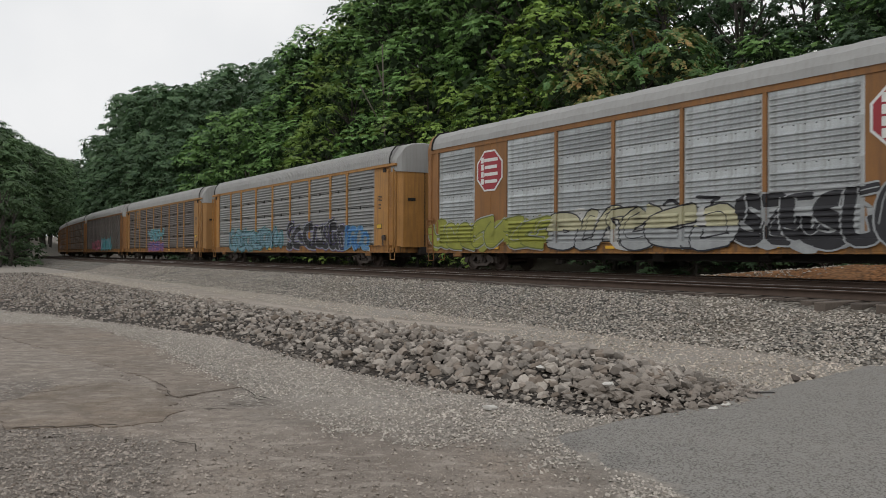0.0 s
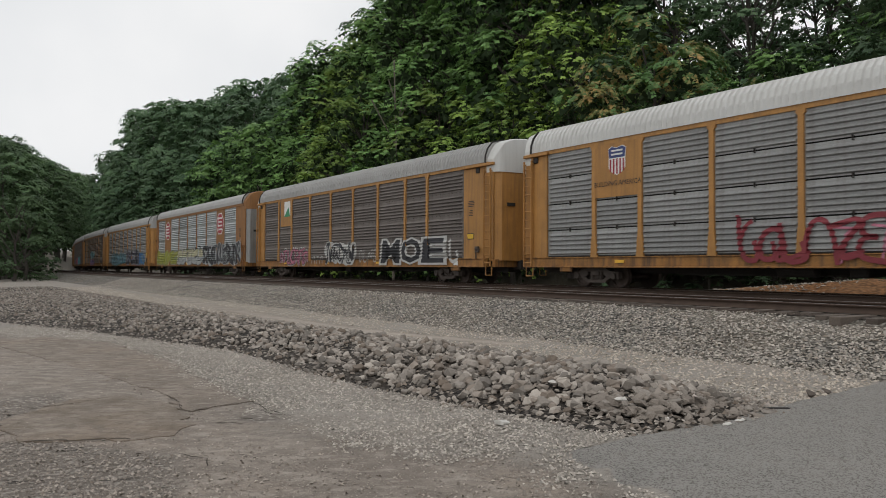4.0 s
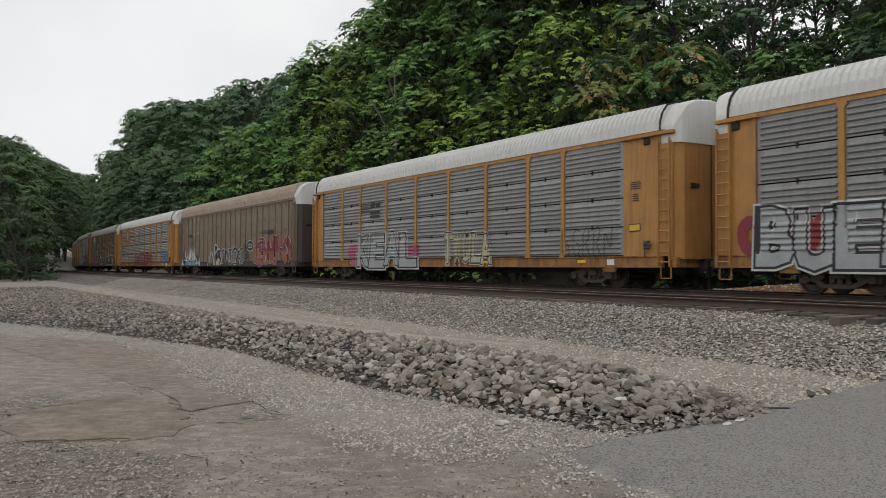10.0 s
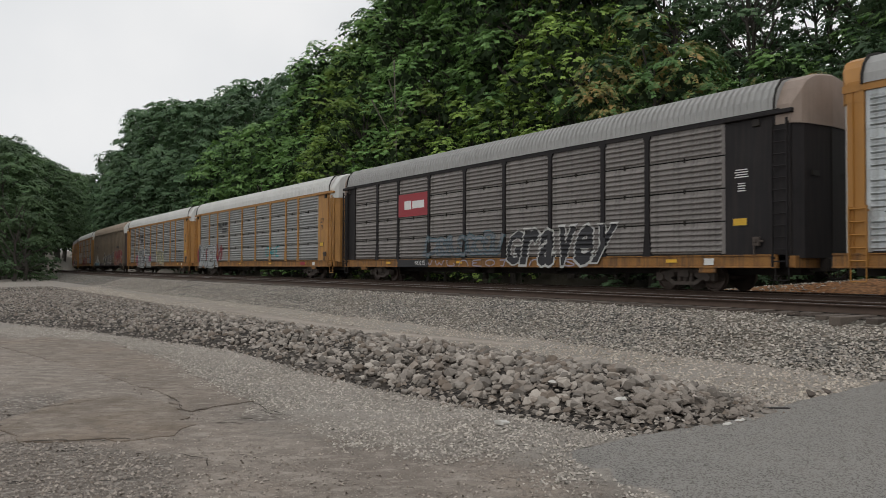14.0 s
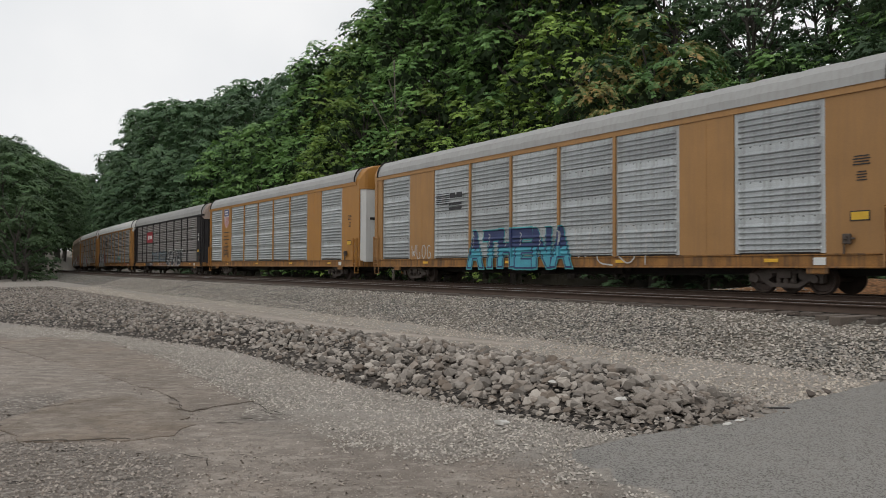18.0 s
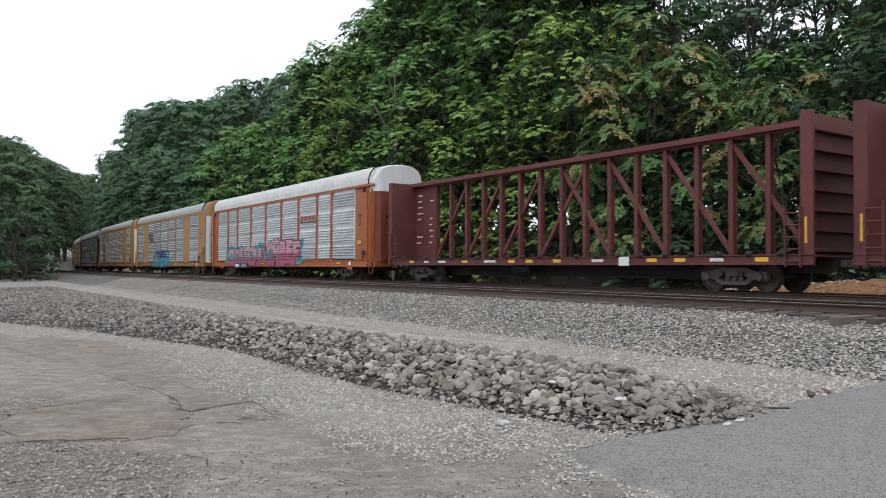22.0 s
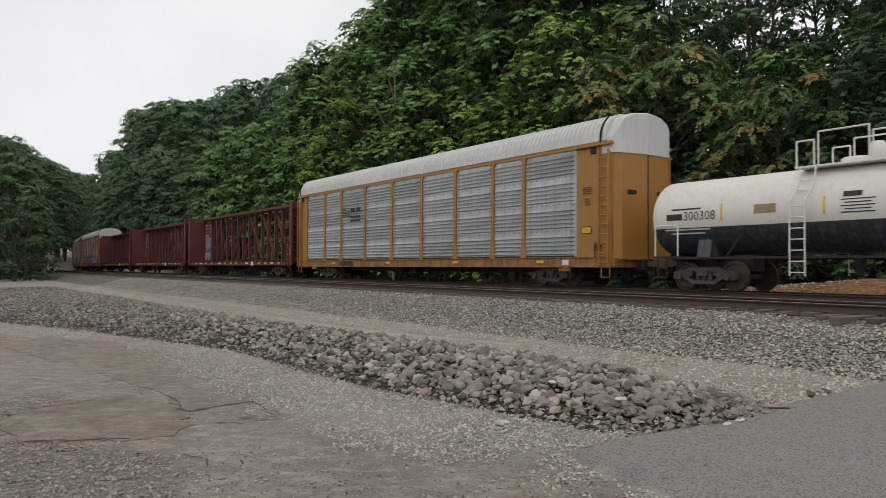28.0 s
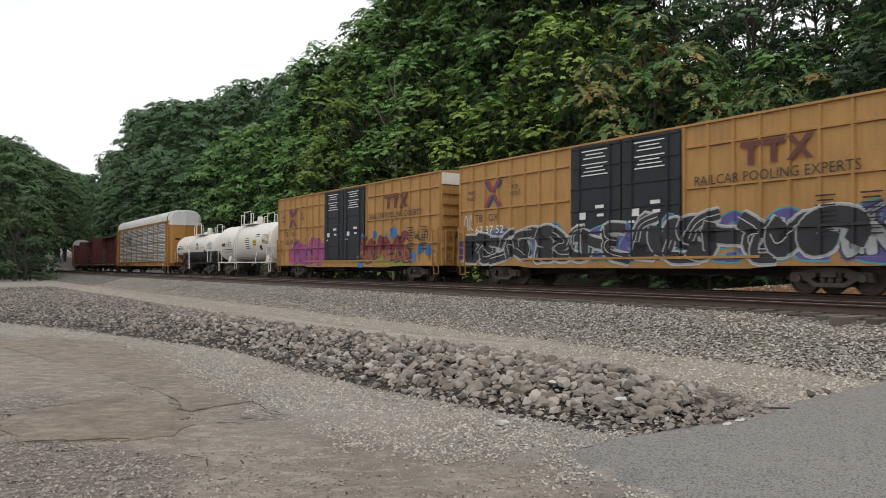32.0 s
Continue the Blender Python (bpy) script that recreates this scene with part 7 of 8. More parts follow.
        for i in range(2):
            stencil(3.6, 2.02 - 0.18 * i, 2.2 - 0.5 * i, 0.05, INK)
        stencil(3.2, 2.72, 0.10, 0.34, REFLECT, "reflector")
        stencil(1.9, 2.65, 0.10, 0.4, REFLECT, "reflector")
        stencil(-0.4, 2.72, 0.10, 0.4, REFLECT, "reflector")
        for i in range(6):
            stencil(-0.9, 2.05 + 0.14 * i, 0.9 - 0.12 * (i % 3), 0.05, INK)
        stencil(-2.35, 2.42, 0.7, 0.42, LABEL_Y, "warning_label")
        for i in range(3):
            stencil(-2.35, 2.30 + 0.11 * i, 0.5, 0.04, INK)
        for i in range(2):
            stencil(-2.9, 2.86 + 0.13 * i, 0.75, 0.05, INK)
        stencil(-3.5, 2.05, 0.45, 0.3, INK, "label_plate")
        for i in range(9):
            stencil(-4.35, 2.3 + 0.08 * i, 1.1, 0.025, INK)
        stencil(-4.95, 2.72, 0.16, 0.85, REFLECT, "reflector")
    add_couplers(car, (u1 - u0) / 2)
    return car


tank(363.05, 375.85, "white tank car with a black lower half and railed platform", 1.22, 2.34, True, 1, -0.3)
tank(376.0, 389.0, "plain white tank car with yellow marks and railed platform", 1.40, 2.52, False, 2, 0.45)


def boxcar(uc, label, number, seed):
    """A high-cube boxcar with outside posts, double plug doors and a pale roof."""
    car = start_car("boxcar", label, uc - 10.2, uc + 10.2, 7.0, 0.455, "boxcar")
    h = 9.65
    put("body_shell", shared(("body_shell",), lambda: boxes((-h, h, -1.38, 1.38, 0.86, 5.12), bevel=0.02), BOX_Y), car, label="weathered yellow steel body")
    put("roof", shared(("bx_roof",), lambda: prism(bmesh.new(), [(-1.46, 5.10), (1.46, 5.10), (1.46, 5.17), (0, 5.28), (-1.46, 5.17)], "x", -h - 0.02, h + 0.02), BOX_Y), car)
    put("underframe", shared(("bx_underframe",), lambda: boxes((-h - 0.1, h + 0.1, -0.3, 0.3, 0.5, 0.9)), STEEL), car)
    put("air_tank", shared(("air_tank",), None, STEEL), car, 1.4, 0.85, 0.62)
    put("brake_rod", shared(("brake_rod",), None, STEEL), car, 0, 0.5, 0.5)
    for y in (1, -1):
        turn = 0 if y > 0 else 180
        put("side_sill", shared(("bx_sill",), lambda: prism(bmesh.new(), [(-h, 0.78), (-5.6, 0.78), (-4.8, 0.70), (4.8, 0.70), (5.6, 0.78), (h, 0.78), (h, 1.02), (-h, 1.02)], "y", -0.04, 0.05), BOX_Y), car, 0, y * 1.42, 0, turn)
        for sx in (1, -1):
            n = 8
            for i in range(n + 1):
                x = 2.55 + (h - 0.08 - 2.55) * i / n
                put("side_post", shared(("side_post", i in (0, n)), lambda: profile_z([(-0.06, -0.04), (-0.035, 0.05), (0.035, 0.05), (0.06, -0.04)], 1.0, 5.08), BOX_Y), car, sx * x, y * 1.41, 0, turn)
            for z in (1.85, 3.18, 4.45):
                w = h - 2.7
                put("side_rib", shared(("side_rib",), lambda: prism(bmesh.new(), [(-0.04, -0.05), (0.04, -0.03), (0.04, 0.03), (-0.04, 0.05)], "x", -w / 2, w / 2), BOX_Y), car, sx * (2.65 + w / 2), y * 1.41, z, turn)
        for k, sx in enumerate((1, -1)):
            door = put("plug_door", shared(("plug_door",), lambda: boxes((-1.20, 1.20, -0.03, 0.05, 1.1, 5.06), bevel=0.015), DOOR_BLK), car, sx * 1.24, y * 1.46, 0, turn)
            door["label"] = "black plug door with white notices"
            for z in (1.18, 1.95, 2.75, 3.55, 4.3, 5.0):
                put("door_rib", shared(("door_rib",), lambda: boxes((-1.18, 1.18, 0.0, 0.035, -0.035, 0.035)), DOOR_BLK), door, 0, 0.05, z)
            for x in (-0.75, 0.75):
                put("lock_bar", shared(("lock_bar",), lambda: bars(((0, 0, 1.1), (0, 0, 5.05)), r=0.025), DOOR_BLK), door, x, 0.1)
            if y > 0:
                for i in range(7):
                    sign(car, sx * 1.24, 4.85 - 0.13 * i - (0.08 if i > 2 else 0), 1.25 - 0.2 * ((i * 2) % 3), 0.04, CHALK, 1.548, "writing_bar")
                for x, z, w, hh in ((0.6, 2.55, 0.35, 0.25), (-0.25, 2.85, 0.4, 0.12), (-0.3, 2.55, 0.3, 0.1), (0.75, 2.25, 0.25, 0.08)):
                    sign(car, sx * 1.24 + x, z, w, hh, CHALK, 1.548, "notice")
        put("door_track", shared(("door_track",), lambda: boxes((-5.2, 5.2, -0.03, 0.06, -0.04, 0.04)), BOX_Y), car, 0, y * 1.47, 1.04)
        for sx in (1, -1):
            put("ladder", shared(("bx_ladder",), lambda: ladder_mesh(0.75, 2.5), BOX_Y), car, sx * (h - 0.3), y * 1.52)
            put("stirrup", shared(("bx_stirrup",), lambda: bars(((-0.2, 0, 0.8), (-0.2, 0, 0.4)), ((0.2, 0, 0.8), (0.2, 0, 0.4)), ((-0.2, 0, 0.4), (0.2, 0, 0.4)), r=0.02), BOX_Y), car, sx * (h - 0.3), y * 1.46)
    for sx in (1, -1):
        put("end_header", shared(("end_header",), lambda: boxes((0, 0.05, -1.38, 1.38, 4.55, 5.08)), WHITE), car, sx * h, 0, 0, 0 if sx > 0 else 180)
        for z in (1.25, 1.75, 2.25, 2.75, 3.25, 3.75, 4.25):
            put("end_rib", shared(("end_rib",), lambda: prism(bmesh.new(), [(-1.3, -0.14), (1.3, -0.14), (1.3, 0.14), (-1.3, 0.14)], "x", 0, 0.08), BOX_Y), car, sx * h, 0, z, 0 if sx > 0 else 180)
        put("end_sill", shared(("bx_end_sill",), lambda: boxes((0, 0.12, -1.4, 1.4, 0.78, 1.05), bevel=0.02), BOX_Y), car, sx * h, 0, 0, 0 if sx > 0 else 180)
        put("end_ladder", shared(("end_ladder",), lambda: ladder_mesh(0.9, 2.4), BOX_Y), car, sx * (h + 0.14), 1.0, 0, 90)
        put("uncoupling_lever", shared(("uncoupling_lever",), None, STEEL), car, sx * h, 0, 0, 0 if sx > 0 else 180)
    put("brake_wheel", shared(("bx_wheel",), lambda: lathe(bmesh.new(), [(-0.02, 0.24), (0.02, 0.24), (0.02, 0.2), (0.0, 0.2), (0.0, 0.05), (0.05, 0.05), (0.05, 0.02)], 14, "x"), STEEL), car, -h - 0.25, 0.5, 2.2)
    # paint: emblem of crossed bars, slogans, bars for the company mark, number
    for ax in (1, -1):
        for az in (1, -1):
            for d, m in ((0.075, NAVY), (-0.075, SIGN_RED)) if ax * az > 0 else ((-0.075, NAVY), (0.075, SIGN_RED)):
                part("emblem_bar", prism(bmesh.new(), [(7.2 + ax * 0.06 + d - 0.065, 3.8 + az * 0.06), (7.2 + ax * 0.06 + d + 0.065, 3.8 + az * 0.06), (7.2 + ax * 0.46 + d + 0.065, 3.8 + az * 0.58), (7.2 + ax * 0.46 + d - 0.065, 3.8 + az * 0.58)], "y", 1.462, 1.469 if m is NAVY else 1.472), m, car)
    words(car, "next", 8.7, 3.95, 0.32, INK, 1.47, shear=0.25)
    words(car, "load", 8.75, 3.68, 0.32, INK, 1.47, shear=0.25)
    words(car, "any", 5.75, 4.0, 0.32, INK, 1.47, shear=0.25)
    words(car, "road", 5.75, 3.73, 0.32, INK, 1.47, shear=0.25)
    words(car, "TB", 8.15, 2.78, 0.44, INK, 1.47)
    words(car, "OX", 7.15, 2.78, 0.44, INK, 1.47)
    words(car, number, 7.35, 2.27, 0.46, CHALK if seed == 2 else INK, 1.47 if seed == 1 else 1.53, sx=1.2)
    for i in range(2):
        sign(car, -4.9 - 0.72 * i, 4.27, 0.66, 0.16, MAROON, 1.475, "mark_bar")
        sign(car, -4.9 - 0.72 * i, 3.94, 0.18, 0.52, MAROON, 1.473, "mark_bar")
    for a in (1, -1):
        part("mark_bar", prism(bmesh.new(), [(-6.4 + 0.38, 4.02 + a * 0.34), (-6.4 + 0.2, 4.02 + a * 0.34), (-6.4 - 0.38, 4.02 - a * 0.34), (-6.4 - 0.2, 4.02 - a * 0.34)], "y", 1.465, 1.473 if a > 0 else 1.476), MAROON, car)
    words(car, "RAILCAR POOLING EXPERTS", -5.5, 3.35, 0.42, INK, 1.474, sx=0.95)
    for i in range(9):
        for x in (-7.1, -8.3):
            sign(car, x, 1.6 + 0.13 * i, 0.55 - 0.1 * (i % 2), 0.04, INK, 1.474, "writing_bar")
    add_couplers(car, 10.2)
    return car


CAR_1 = boxcar(399.0, "yellow boxcar with black double doors and pink and yellow graffiti", "63 87 55", 1)
piece(CAR_1, 7.4, 2.6, 0.80, 2.25, 5, SP_MAGENTA, SP_VIOLET, 51, cloud=SP_MAGENTA, halo=SP_PINK, width=0.36, drips=3)
piece(CAR_1, -1.8, -6.9, 0.80, 1.3, 4, SP_LIME, SP_LIME, 52, cloud=SP_LIME, width=0.3, low=True)
piece(CAR_1, -1.9, -6.9, 0.82, 2.35, 5, SP_ORANGE, SP_BLACK, 53, second=SP_RED, width=0.34)
for x, z, r_ in ((-2.3, 2.35, 0.16), (-3.5, 2.4, 0.2), (-4.6, 2.3, 0.14), (-5.4, 2.45, 0.3), (-7.9, 1.6, 0.26), (-8.6, 1.5, 0.28), (-2.0, 0.98, 0.34), (-7.2, 1.2, 0.3)):
    paint(CAR_1, [([(x + r_ * math.cos(a), z + r_ * math.sin(a)) for a in np.linspace(0, 6.28, 12, endpoint=False)], 0.01)], SP_BLUE, "graffiti", CAR_1, "blue spray-painted ball")
scribble(CAR_1, -7.3, -8.6, 2.0, 2.5, SP_BLACK, 54, 3, 0.05)
CAR_2 = boxcar(419.8, "yellow boxcar covered in black and white graffiti", "67 37 52", 2)
piece(CAR_2, 9.4, -9.4, 0.82, 2.35, 16, SP_VIOLET, SP_TEAL, 55, width=0.5, low=True)
piece(CAR_2, 9.3, 5.2, 0.80, 2.2, 3, SP_BLACK, SP_SILVER, 56, halo=SP_WHITE, width=0.62)
piece(CAR_2, 5.2, -0.2, 0.82, 2.25, 4, SP_BLACK, SP_SILVER, 62, halo=SP_WHITE, width=0.55)
piece(CAR_2, -0.4, -7.8, 0.82, 2.4, 5, SP_BLACK, SP_SILVER, 65, halo=SP_WHITE, width=0.6)
piece(CAR_2, -7.6, -9.4, 0.82, 2.3, 2, SP_SILVER, SP_BLACK, 58, halo=SP_VIOLET, width=0.3)
scribble(CAR_2, 9.4, 8.6, 2.3, 3.0, SP_WHITE, 59, 2, 0.07)
# ---- woods ----
def leaf_material(name, a, b, tone=0.3, span=(0.36, 0.88)):
    m = bpy.data.materials.new(name)
    m.use_nodes = True
    n, l = m.node_tree.nodes, m.node_tree.links
    p = n["Principled BSDF"]
    g, o, co, no = n.new("ShaderNodeNewGeometry"), n.new("ShaderNodeObjectInfo"), n.new("ShaderNodeTexCoord"), n.new("ShaderNodeTexNoise")
    no.inputs["Scale"].default_value = 0.5
    l.new(co.outputs["Object"], no.inputs["Vector"])
    x = n.new("ShaderNodeMix")
    x.data_type = "RGBA"
    x.inputs["A"].default_value, x.inputs["B"].default_value = (*a, 1), (*b, 1)
    ad = n.new("ShaderNodeMath")
    ad.operation = "MULTIPLY_ADD"
    ad.inputs[1].default_value = 0.3
    l.new(g.outputs["Random Per Island"], ad.inputs[0])
    l.new(no.outputs["Fac"], ad.inputs[2])
    r0 = n.new("ShaderNodeMapRange")
    r0.inputs[1].default_value, r0.inputs[2].default_value = span
    l.new(ad.outputs[0], r0.inputs[0])
    l.new(r0.outputs[0], x.inputs["Factor"])
    h, r = n.new("ShaderNodeHueSaturation"), n.new("ShaderNodeMapRange")
    r.inputs[3].default_value, r.inputs[4].default_value = 1 - tone, 1 + tone
    l.new(o.outputs["Random"], r.inputs[0])
    l.new(r.outputs[0], h.inputs["Value"])
    l.new(x.outputs["Result"], h.inputs["Color"])
    l.new(h.outputs["Color"], p.inputs["Base Color"])
    p.inputs["Roughness"].default_value, p.inputs["Specular IOR Level"].default_value = 0.6, 0.3
    tr = n.new("ShaderNodeBsdfTranslucent")
    l.new(h.outputs["Color"], tr.inputs["Color"])
    ms = n.new("ShaderNodeMixShader")
    ms.inputs[0].default_value = 0.22
    l.new(p.outputs[0], ms.inputs[1])
    l.new(tr.outputs[0], ms.inputs[2])
    l.new(ms.outputs[0], n["Material Output"].inputs["Surface"])
    return m


LEAF = leaf_material("green leaves", (0.062, 0.138, 0.046), (0.25, 0.425, 0.125))
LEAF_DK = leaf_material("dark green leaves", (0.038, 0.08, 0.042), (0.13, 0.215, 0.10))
LEAF_BR = leaf_material("bright green leaves", (0.085, 0.165, 0.036), (0.32, 0.45, 0.095))
LEAF_RED = leaf_material("leaves with reddish seed heads", (0.085, 0.17, 0.05), (0.44, 0.26, 0.10), 0.2, (0.64, 0.98))
# darker copy of the leaves, with the lot-side woods' shade in the colour
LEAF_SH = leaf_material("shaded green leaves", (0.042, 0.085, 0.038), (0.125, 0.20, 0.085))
# for pieces inside the crowns: shade between the boughs put into a colour
INNER_SHADE = mat("shade inside the crowns", (0.034, 0.054, 0.025), 0.95, 0, 0.4, 2, 15, 0.3, spec=0.1)
BARK = mat("grey bark", (0.055, 0.047, 0.04), 0.9, 0, 0.3, 2, 20, 0.6)


def tree_meshes(seed, height, spread, leaf, n_boughs, sprays, per_spray, base=0.16, shape=1.0, flat=0.45, core=22, simple=False, lump=1.0):
    """Trunk with limbs, and a crown of rounded boughs, each a dome of drooping sprays of small leaves over inner pieces
    coloured as shade.
    """
    rnd = random.Random(seed)
    wood = bmesh.new()
    lean = Vector((rnd.uniform(-0.05, 0.05), rnd.uniform(-0.05, 0.05), 1))
    tr = height * 0.012 + 0.05
    pts = [lean * (height * 0.84 * i / 6) + Vector((rnd.uniform(-0.2, 0.2), rnd.uniform(-0.2, 0.2), 0)) * (i > 0) for i in range(7)]
    for i, (a, b) in enumerate(zip(pts, pts[1:])):
        n = 5 if simple else 8
        q = (b - a).to_track_quat("Z", "Y")
        r0, r1 = tr * (1.3 if i == 0 else 1 - i * 0.14), tr * (1 - (i + 1) * 0.14)
        ra = [wood.verts.new(a + q @ Vector((r0 * math.cos(k * 2 * math.pi / n), r0 * math.sin(k * 2 * math.pi / n), 0))) for k in range(n)]
        rb = [wood.verts.new(b + q @ Vector((r1 * math.cos(k * 2 * math.pi / n), r1 * math.sin(k * 2 * math.pi / n), 0))) for k in range(n)]
        for k in range(n):
            wood.faces.new((ra[k], ra[(k + 1) % n], rb[(k + 1) % n], rb[k]))
    r = np.random.RandomState(seed)
    C, B, K = [], [], []
    for i in range(n_boughs):
        u = (i + 0.5) / n_boughs
        z = height * (base + (0.95 - base) * u ** 0.9)
        k = (z / height - base) / (1 - base)
        rad = spread * (math.sin(math.pi * min(1, 0.18 + 0.80 * k ** shape)) ** 0.6)
        a = i * 2.399 + rnd.uniform(-0.5, 0.5)
        d = rad * rnd.uniform(0.45, 1.0)
        c = Vector((d * math.cos(a), d * math.sin(a), z + rnd.uniform(-0.6, 0.6)))
        root = pts[min(6, max(1, int(6 * (z - 1.6) / (height * 0.84))))]
        if simple:
            if i % 3 == 0:
                bar(wood, root, root.lerp(c, 0.8), 0.03 + tr * 0.10, 3)
        else:
            bar(wood, root, root.lerp(c, 0.75), 0.03 + tr * 0.10, 4)
        br = spread * rnd.uniform(0.20, 0.36) * lump
        w = r.normal(0, 1, (sprays, 3)) + 0.55 * np.array([math.cos(a), math.sin(a), 1.0])
        w /= np.linalg.norm(w, axis=1)[:, None]
        w[:, 2] = np.where((w[:, 2] < -0.1) & (r.uniform(0, 1, sprays) < 0.85), -w[:, 2], w[:, 2])
        C.append(np.array(c) + w * br * r.uniform(0.78, 1.0, (sprays, 1)) * np.array([1, 1, 0.8]))
        B.append(w)
        K.append(np.concatenate([np.array(c) + r.normal(0, 0.30, (core, 3)) * br * np.array([1, 1, 0.7]) - np.array([0, 0, 0.15 * br]), np.full((core, 1), br)], 1))
    K = np.concatenate(K)
    K[::5, :2] *= 0.45
    # sprays: leaves in two rows along a stalk that leaves the bough and droops
    C, B = np.concatenate(C), np.concatenate(B)
    m = len(C)
    D = B * np.array([1, 1, 0.25]) + r.normal(0, 0.35, (m, 3)) * np.array([1, 1, 0.3])
    D /= np.linalg.norm(D, axis=1)[:, None]
    L = leaf * (4.2 if simple else 5.0) * r.uniform(0.6, 1.3, (m, 1))
    C, B, D, L = (np.repeat(q, per_spray, 0) for q in (C, B, D, L))
    n = len(C)
    up = np.array([0, 0, 1.0])
    t = (np.tile(np.arange(per_spray), m)[:, None] + 0.5) / per_spray
    side = np.cross(D, up)
    side /= np.linalg.norm(side, axis=1)[:, None]
    sgn = np.where(np.tile(np.arange(per_spray) % 2, m)[:, None] > 0, 1.0, -1.0)
    P = C + D * L * (t - 0.3) - up * L * (0.9 * flat) * t * t + side * sgn * leaf * (0.75 - 0.35 * t) + r.normal(0, 0.22 * leaf, (n, 3))
    N = up * 0.85 + D * (0.25 + 0.8 * t) + 0.5 * B + side * sgn * 0.25 + r.normal(0, 0.24, (n, 3))
    N /= np.linalg.norm(N, axis=1)[:, None]
    T = side * sgn * 0.8 + D * 0.5 - up * 0.45 + r.normal(0, 0.25, (n, 3))
    T -= N * np.sum(T * N, axis=1)[:, None]
    T /= -np.linalg.norm(T, axis=1)[:, None]
    W = np.cross(N, T)
    ll, lw = leaf * r.uniform(0.65, 1.1, (n, 1)), leaf * r.uniform(0.42, 0.66, (n, 1))
    V = np.stack([P - T * ll - N * ll * 0.2, P + W * lw * 1.3 + T * ll * 0.4 - N * lw * 0.25, P - W * lw * 1.3 + T * ll * 0.4 - N * lw * 0.1], 1).reshape(-1, 3)
    F = np.arange(3 * n).reshape(-1, 3).tolist()
    # inner leaf pieces, larger and few, dark as the shade in the crown
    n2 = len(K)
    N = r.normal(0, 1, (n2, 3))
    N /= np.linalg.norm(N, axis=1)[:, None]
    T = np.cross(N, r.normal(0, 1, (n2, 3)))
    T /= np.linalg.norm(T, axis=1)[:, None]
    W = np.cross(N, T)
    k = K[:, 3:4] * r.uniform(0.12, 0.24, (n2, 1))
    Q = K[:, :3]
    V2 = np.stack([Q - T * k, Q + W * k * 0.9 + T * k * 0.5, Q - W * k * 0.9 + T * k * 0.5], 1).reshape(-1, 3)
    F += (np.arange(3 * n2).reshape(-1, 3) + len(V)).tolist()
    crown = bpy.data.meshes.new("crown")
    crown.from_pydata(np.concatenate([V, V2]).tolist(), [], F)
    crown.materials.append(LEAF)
    crown.materials.append(INNER_SHADE)
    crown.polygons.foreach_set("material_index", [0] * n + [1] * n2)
    wm = bpy.data.meshes.new("trunk")
    wood.to_mesh(wm)
    wood.free()
    wm.materials.append(BARK)
    return wm, crown, float(V[:, 2].max()), spread


def tree(meshes, leaf, x, y, z, turn, label, group="woods behind the track"):
    t = tagged(new("tree"), label, "tree", group)
    t.matrix_basis = pose(x, y, z, 0, 0, turn)
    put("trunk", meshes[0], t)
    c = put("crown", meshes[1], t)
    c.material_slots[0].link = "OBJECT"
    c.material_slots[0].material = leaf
    return t


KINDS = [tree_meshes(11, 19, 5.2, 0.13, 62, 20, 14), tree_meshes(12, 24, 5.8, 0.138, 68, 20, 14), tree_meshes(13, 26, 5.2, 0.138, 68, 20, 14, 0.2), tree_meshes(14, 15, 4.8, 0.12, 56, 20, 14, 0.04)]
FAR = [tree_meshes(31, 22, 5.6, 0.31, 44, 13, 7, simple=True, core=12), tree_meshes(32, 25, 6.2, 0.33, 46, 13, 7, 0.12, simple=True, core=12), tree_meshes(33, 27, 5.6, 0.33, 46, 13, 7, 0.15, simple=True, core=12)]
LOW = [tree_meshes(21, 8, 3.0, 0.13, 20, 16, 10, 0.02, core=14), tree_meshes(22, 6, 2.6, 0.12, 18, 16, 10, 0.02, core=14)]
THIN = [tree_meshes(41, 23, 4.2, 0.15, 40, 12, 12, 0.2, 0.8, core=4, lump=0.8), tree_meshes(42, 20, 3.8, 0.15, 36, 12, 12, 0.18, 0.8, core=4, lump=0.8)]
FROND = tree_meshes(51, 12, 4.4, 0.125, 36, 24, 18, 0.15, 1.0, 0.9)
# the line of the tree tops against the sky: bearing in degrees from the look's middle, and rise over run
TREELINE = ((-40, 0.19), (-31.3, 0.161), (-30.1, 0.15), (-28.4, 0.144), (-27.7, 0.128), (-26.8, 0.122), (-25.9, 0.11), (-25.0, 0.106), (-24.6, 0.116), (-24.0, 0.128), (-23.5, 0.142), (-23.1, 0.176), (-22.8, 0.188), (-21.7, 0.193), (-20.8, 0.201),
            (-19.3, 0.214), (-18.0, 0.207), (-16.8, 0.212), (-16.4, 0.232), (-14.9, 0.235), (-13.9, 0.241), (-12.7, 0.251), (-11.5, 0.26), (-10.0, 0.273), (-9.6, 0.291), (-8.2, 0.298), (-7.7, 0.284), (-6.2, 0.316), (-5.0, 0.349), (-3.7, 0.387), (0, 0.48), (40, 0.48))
rnd = random.Random(3)


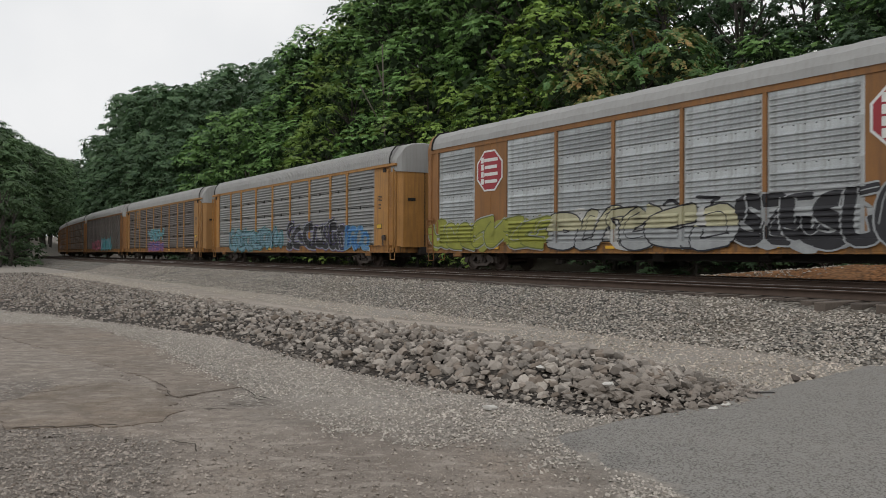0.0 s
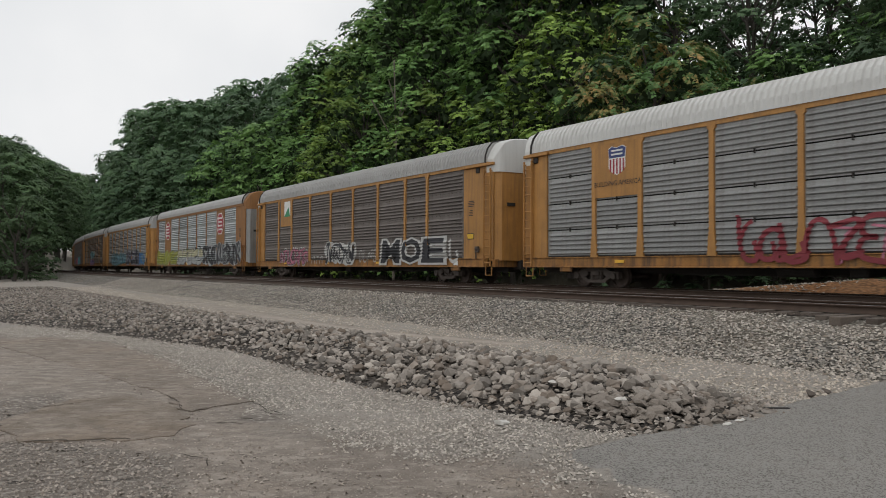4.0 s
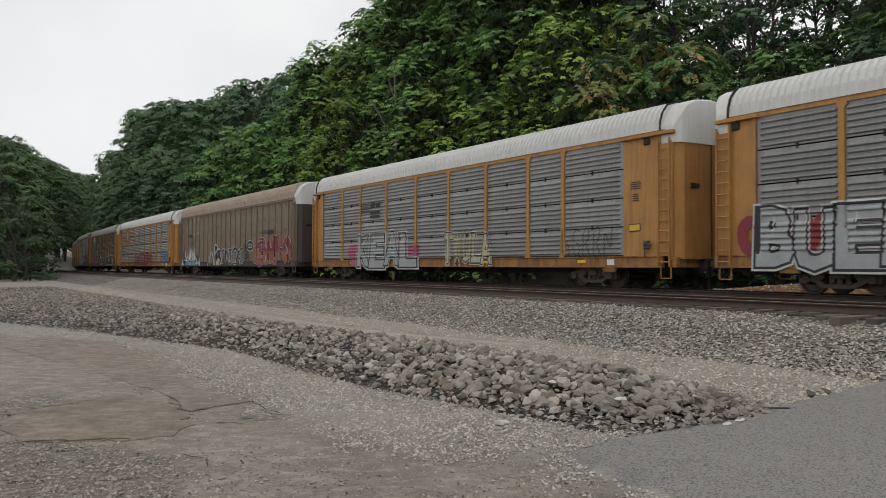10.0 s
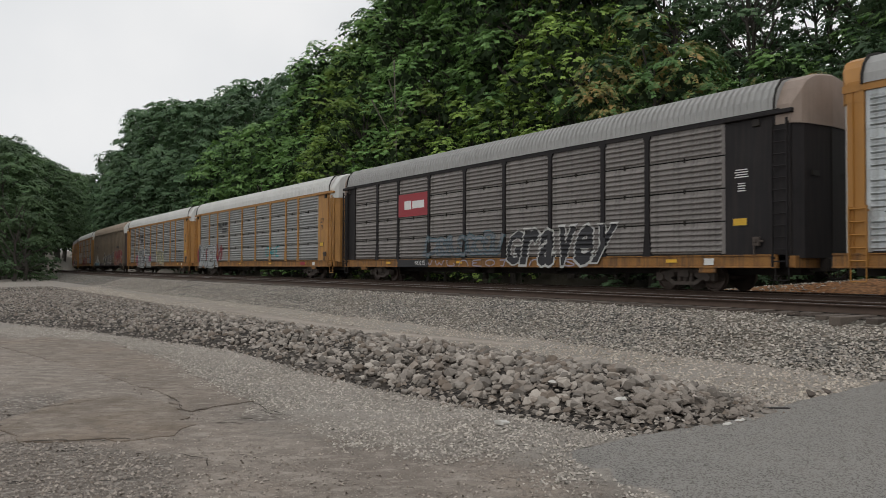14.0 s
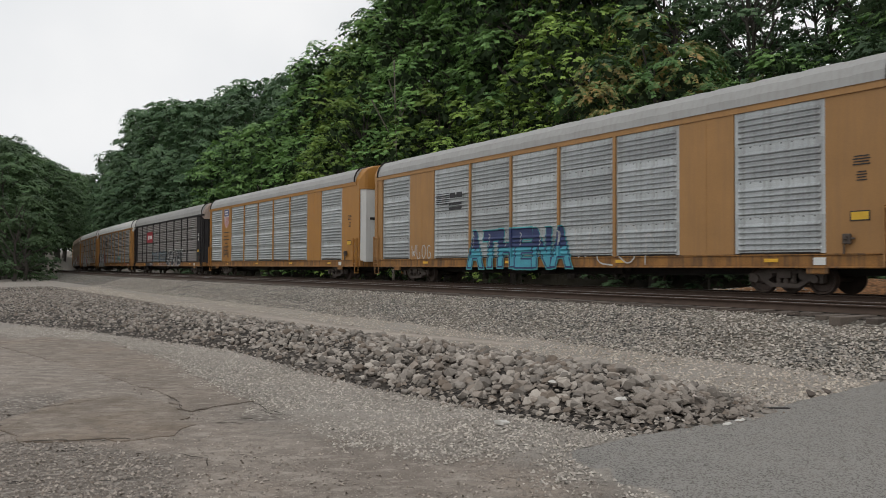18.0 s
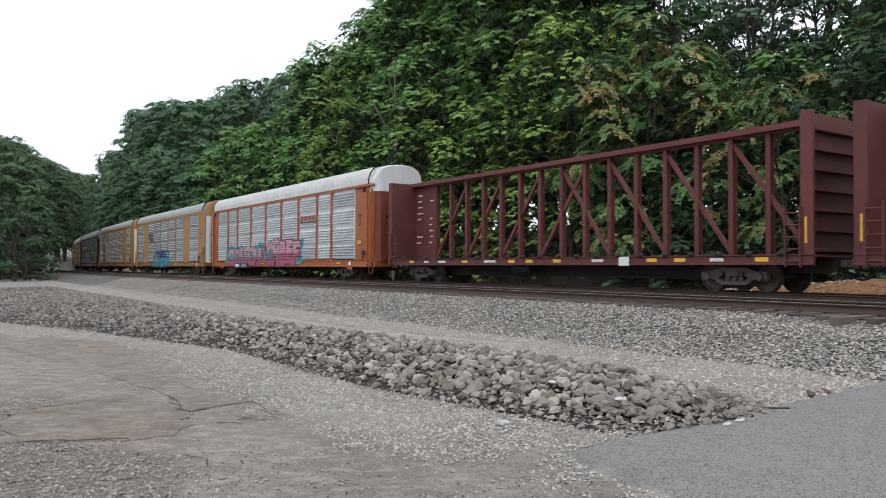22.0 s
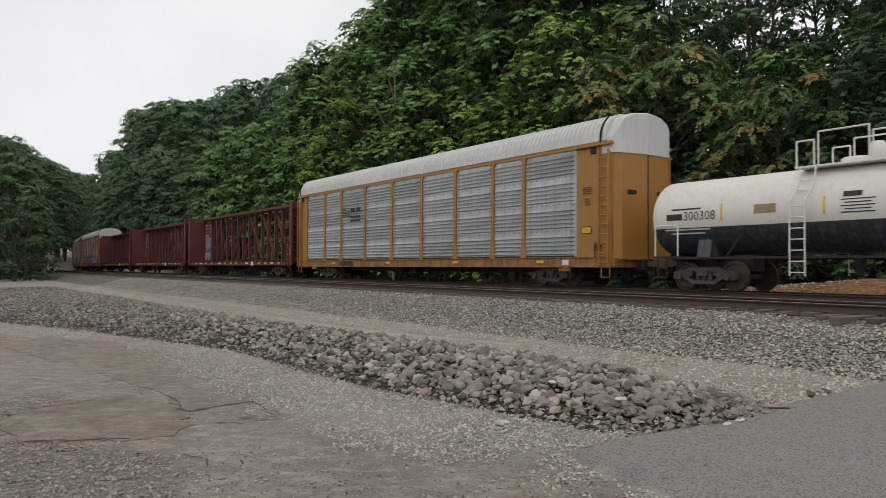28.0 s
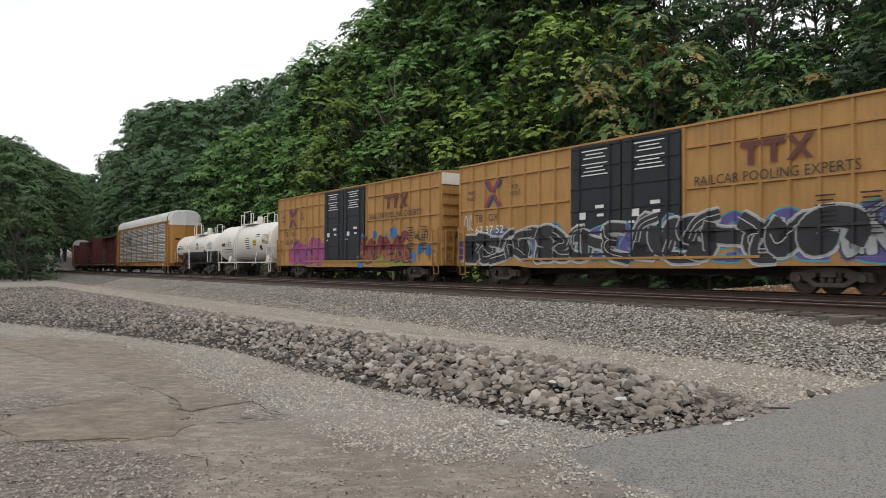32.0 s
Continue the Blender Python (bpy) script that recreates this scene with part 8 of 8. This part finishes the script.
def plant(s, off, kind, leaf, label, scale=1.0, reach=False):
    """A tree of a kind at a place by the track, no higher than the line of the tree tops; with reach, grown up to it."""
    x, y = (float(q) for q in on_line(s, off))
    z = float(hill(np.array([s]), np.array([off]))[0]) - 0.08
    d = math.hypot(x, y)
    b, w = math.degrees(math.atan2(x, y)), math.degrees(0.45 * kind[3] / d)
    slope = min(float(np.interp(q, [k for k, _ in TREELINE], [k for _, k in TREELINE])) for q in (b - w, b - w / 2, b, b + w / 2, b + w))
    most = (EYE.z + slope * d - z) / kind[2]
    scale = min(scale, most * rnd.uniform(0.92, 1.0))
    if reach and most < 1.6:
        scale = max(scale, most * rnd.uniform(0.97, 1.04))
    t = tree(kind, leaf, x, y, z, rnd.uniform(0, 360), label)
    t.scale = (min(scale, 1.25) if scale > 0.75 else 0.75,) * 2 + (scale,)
    return t


EDGE, TALL, DARKT, BUSH = "leafy broadleaf tree at the wood's edge", "tall leafy broadleaf tree in dense woods", "tall dark green tree in dense woods", "low leafy bush below the trees"
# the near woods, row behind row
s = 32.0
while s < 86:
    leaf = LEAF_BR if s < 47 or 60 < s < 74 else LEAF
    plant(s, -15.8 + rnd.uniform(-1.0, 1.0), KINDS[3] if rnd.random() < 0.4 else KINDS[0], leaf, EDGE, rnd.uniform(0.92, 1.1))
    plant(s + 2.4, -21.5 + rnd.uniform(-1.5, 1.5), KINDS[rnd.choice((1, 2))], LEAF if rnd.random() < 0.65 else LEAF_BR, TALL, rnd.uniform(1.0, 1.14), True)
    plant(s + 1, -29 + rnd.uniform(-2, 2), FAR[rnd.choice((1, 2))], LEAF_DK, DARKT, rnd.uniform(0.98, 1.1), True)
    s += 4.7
s = 44.0
while s < 86:
    plant(s, -14.2 + rnd.uniform(-0.5, 0.5), LOW[rnd.choice((0, 1))], LEAF_BR if s > 45 and rnd.random() < 0.4 else LEAF, BUSH, rnd.uniform(0.8, 1.1))
    s += 3.6
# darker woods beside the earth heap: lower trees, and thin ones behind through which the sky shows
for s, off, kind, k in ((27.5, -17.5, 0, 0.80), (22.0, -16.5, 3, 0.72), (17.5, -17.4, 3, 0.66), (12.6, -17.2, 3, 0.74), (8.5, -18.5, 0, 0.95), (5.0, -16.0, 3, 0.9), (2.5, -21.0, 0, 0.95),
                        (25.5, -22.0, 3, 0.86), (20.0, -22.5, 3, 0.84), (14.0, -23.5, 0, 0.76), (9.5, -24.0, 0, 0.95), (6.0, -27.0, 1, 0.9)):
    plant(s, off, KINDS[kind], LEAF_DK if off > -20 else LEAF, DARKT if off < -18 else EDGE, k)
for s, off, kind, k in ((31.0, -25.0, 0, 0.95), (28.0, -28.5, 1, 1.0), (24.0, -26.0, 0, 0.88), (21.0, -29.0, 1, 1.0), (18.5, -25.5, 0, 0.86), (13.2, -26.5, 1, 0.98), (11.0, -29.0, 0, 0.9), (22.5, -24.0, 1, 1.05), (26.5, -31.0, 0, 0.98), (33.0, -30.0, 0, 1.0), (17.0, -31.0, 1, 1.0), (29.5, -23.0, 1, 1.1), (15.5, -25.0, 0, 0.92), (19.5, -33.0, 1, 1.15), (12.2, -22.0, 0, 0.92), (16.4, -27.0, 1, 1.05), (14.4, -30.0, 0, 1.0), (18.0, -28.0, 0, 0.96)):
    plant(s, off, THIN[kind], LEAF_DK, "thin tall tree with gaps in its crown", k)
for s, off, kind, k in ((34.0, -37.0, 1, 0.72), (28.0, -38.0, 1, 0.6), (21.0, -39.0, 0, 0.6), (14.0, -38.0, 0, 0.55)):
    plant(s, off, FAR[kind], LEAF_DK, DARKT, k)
# bushes seen beneath the cars: shade there is put into darker leaves
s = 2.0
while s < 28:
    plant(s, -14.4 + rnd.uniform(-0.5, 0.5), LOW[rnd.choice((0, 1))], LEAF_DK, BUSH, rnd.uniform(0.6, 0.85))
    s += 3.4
# trees with reddish seed heads
plant(23.2, -14.4, FROND, LEAF_RED, "broadleaf tree with reddish seed heads", 1.28)
plant(26.0, -15.4, FROND, LEAF_RED, "broadleaf tree with reddish seed heads", 1.1)
plant(15.2, -14.6, FROND, LEAF_RED, "small broadleaf tree with yellowish seed heads", 0.9)
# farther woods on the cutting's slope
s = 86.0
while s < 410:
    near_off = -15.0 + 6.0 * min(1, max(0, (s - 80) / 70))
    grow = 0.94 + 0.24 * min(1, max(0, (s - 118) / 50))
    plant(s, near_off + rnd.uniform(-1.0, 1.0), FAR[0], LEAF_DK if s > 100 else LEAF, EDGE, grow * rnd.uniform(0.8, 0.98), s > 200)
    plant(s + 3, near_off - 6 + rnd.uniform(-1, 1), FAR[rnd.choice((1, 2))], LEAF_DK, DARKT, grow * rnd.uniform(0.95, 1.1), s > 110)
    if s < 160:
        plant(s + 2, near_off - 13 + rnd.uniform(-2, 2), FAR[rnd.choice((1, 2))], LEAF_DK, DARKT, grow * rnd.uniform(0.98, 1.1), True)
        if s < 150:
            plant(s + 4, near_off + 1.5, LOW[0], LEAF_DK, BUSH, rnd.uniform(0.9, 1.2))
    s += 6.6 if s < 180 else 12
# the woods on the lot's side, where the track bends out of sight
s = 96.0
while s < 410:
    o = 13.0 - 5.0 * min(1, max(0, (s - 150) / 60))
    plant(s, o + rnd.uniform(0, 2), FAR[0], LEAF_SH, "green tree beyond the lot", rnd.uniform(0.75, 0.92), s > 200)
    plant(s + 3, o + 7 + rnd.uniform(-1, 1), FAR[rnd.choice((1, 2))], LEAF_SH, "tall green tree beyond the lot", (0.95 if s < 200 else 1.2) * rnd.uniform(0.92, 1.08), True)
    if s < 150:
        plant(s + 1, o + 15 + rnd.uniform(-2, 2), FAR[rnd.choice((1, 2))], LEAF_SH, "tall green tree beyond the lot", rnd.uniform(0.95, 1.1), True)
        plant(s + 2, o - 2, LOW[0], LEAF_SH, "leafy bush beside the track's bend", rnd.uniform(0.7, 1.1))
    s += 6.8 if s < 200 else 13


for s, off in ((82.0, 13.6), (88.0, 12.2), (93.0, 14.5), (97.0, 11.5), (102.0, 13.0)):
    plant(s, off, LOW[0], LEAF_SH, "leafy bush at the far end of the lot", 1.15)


def dead_tree(s, off, h, turn):
    """A bare grey stem with broken limbs."""
    bm = bmesh.new()
    bar(bm, (0, 0, 0), (0.3, 0.1, h * 0.55), 0.12, 8)
    bar(bm, (0.3, 0.1, h * 0.55), (0.1, 0.3, h), 0.065, 6)
    for z, dx, dz in ((0.62, -2.6, 3.4), (0.66, 0.9, 3.2), (0.7, 1.5, 2.2), (0.8, -0.7, 2.0)):
        bar(bm, (0.25, 0.15, h * z), (dx, 0.4 * dx, h * z + dz), 0.06, 5)
    x, y = on_line(s, off)
    o = tagged(obj("dead_tree", bm, mat("bleached dead wood", (0.20, 0.175, 0.145), 0.9, 0, 0.25, 2, 25, 0.4)), "bare grey dead tree with broken limbs", "tree")
    o.matrix_basis = pose(float(x), float(y), float(hill(np.array([s]), np.array([off]))[0]) - 0.1, 0, 0, turn)


dead_tree(49.6, -12.3, 19.6, 30)
dead_tree(85.0, -13.5, 12.5, 70)
# ---- what moves ----
def motions():
    for car, u, half in CARS:
        rows = []
        for t in np.arange(0, 32.01, 0.5):
            sc = float(np.interp(t, _tt, _dd)) - u
            (x0, y0), (x1, y1) = on_line(sc - half), on_line(sc + half)
            rows.append((float(t), pose((x0 + x1) / 2, (y0 + y1) / 2, RAIL_Z, 0, 0, math.degrees(math.atan2(y1 - y0, x1 - x0)))))
        walk(car, rows)
    # wheels turn while their car is in sight
    turning = {car: u for car, u, half in CARS}
    for w, dx, r, car in WHEELS:
        t0 = max(0.0, float(np.interp(turning[car] - 22, _dd, _tt)))
        t1 = min(32.0, float(np.interp(turning[car] + 70, _dd, _tt)))
        f0, f1 = math.floor(t0 * 30), math.ceil(t1 * 30)
        times = [i / 30 for i in range(f0, f1 + 1)]
        rows = [(t, pose(dx, 0, r, 0, math.degrees(float(np.interp(t, _tt, _dd)) / r) % 360, 0)) for t in times]
        if f0 > 0:
            rows.insert(0, (0.0, rows[0][1]))
        if f1 < 960:
            rows.append((32.0, rows[-1][1]))
        walk(w, rows)


motions()
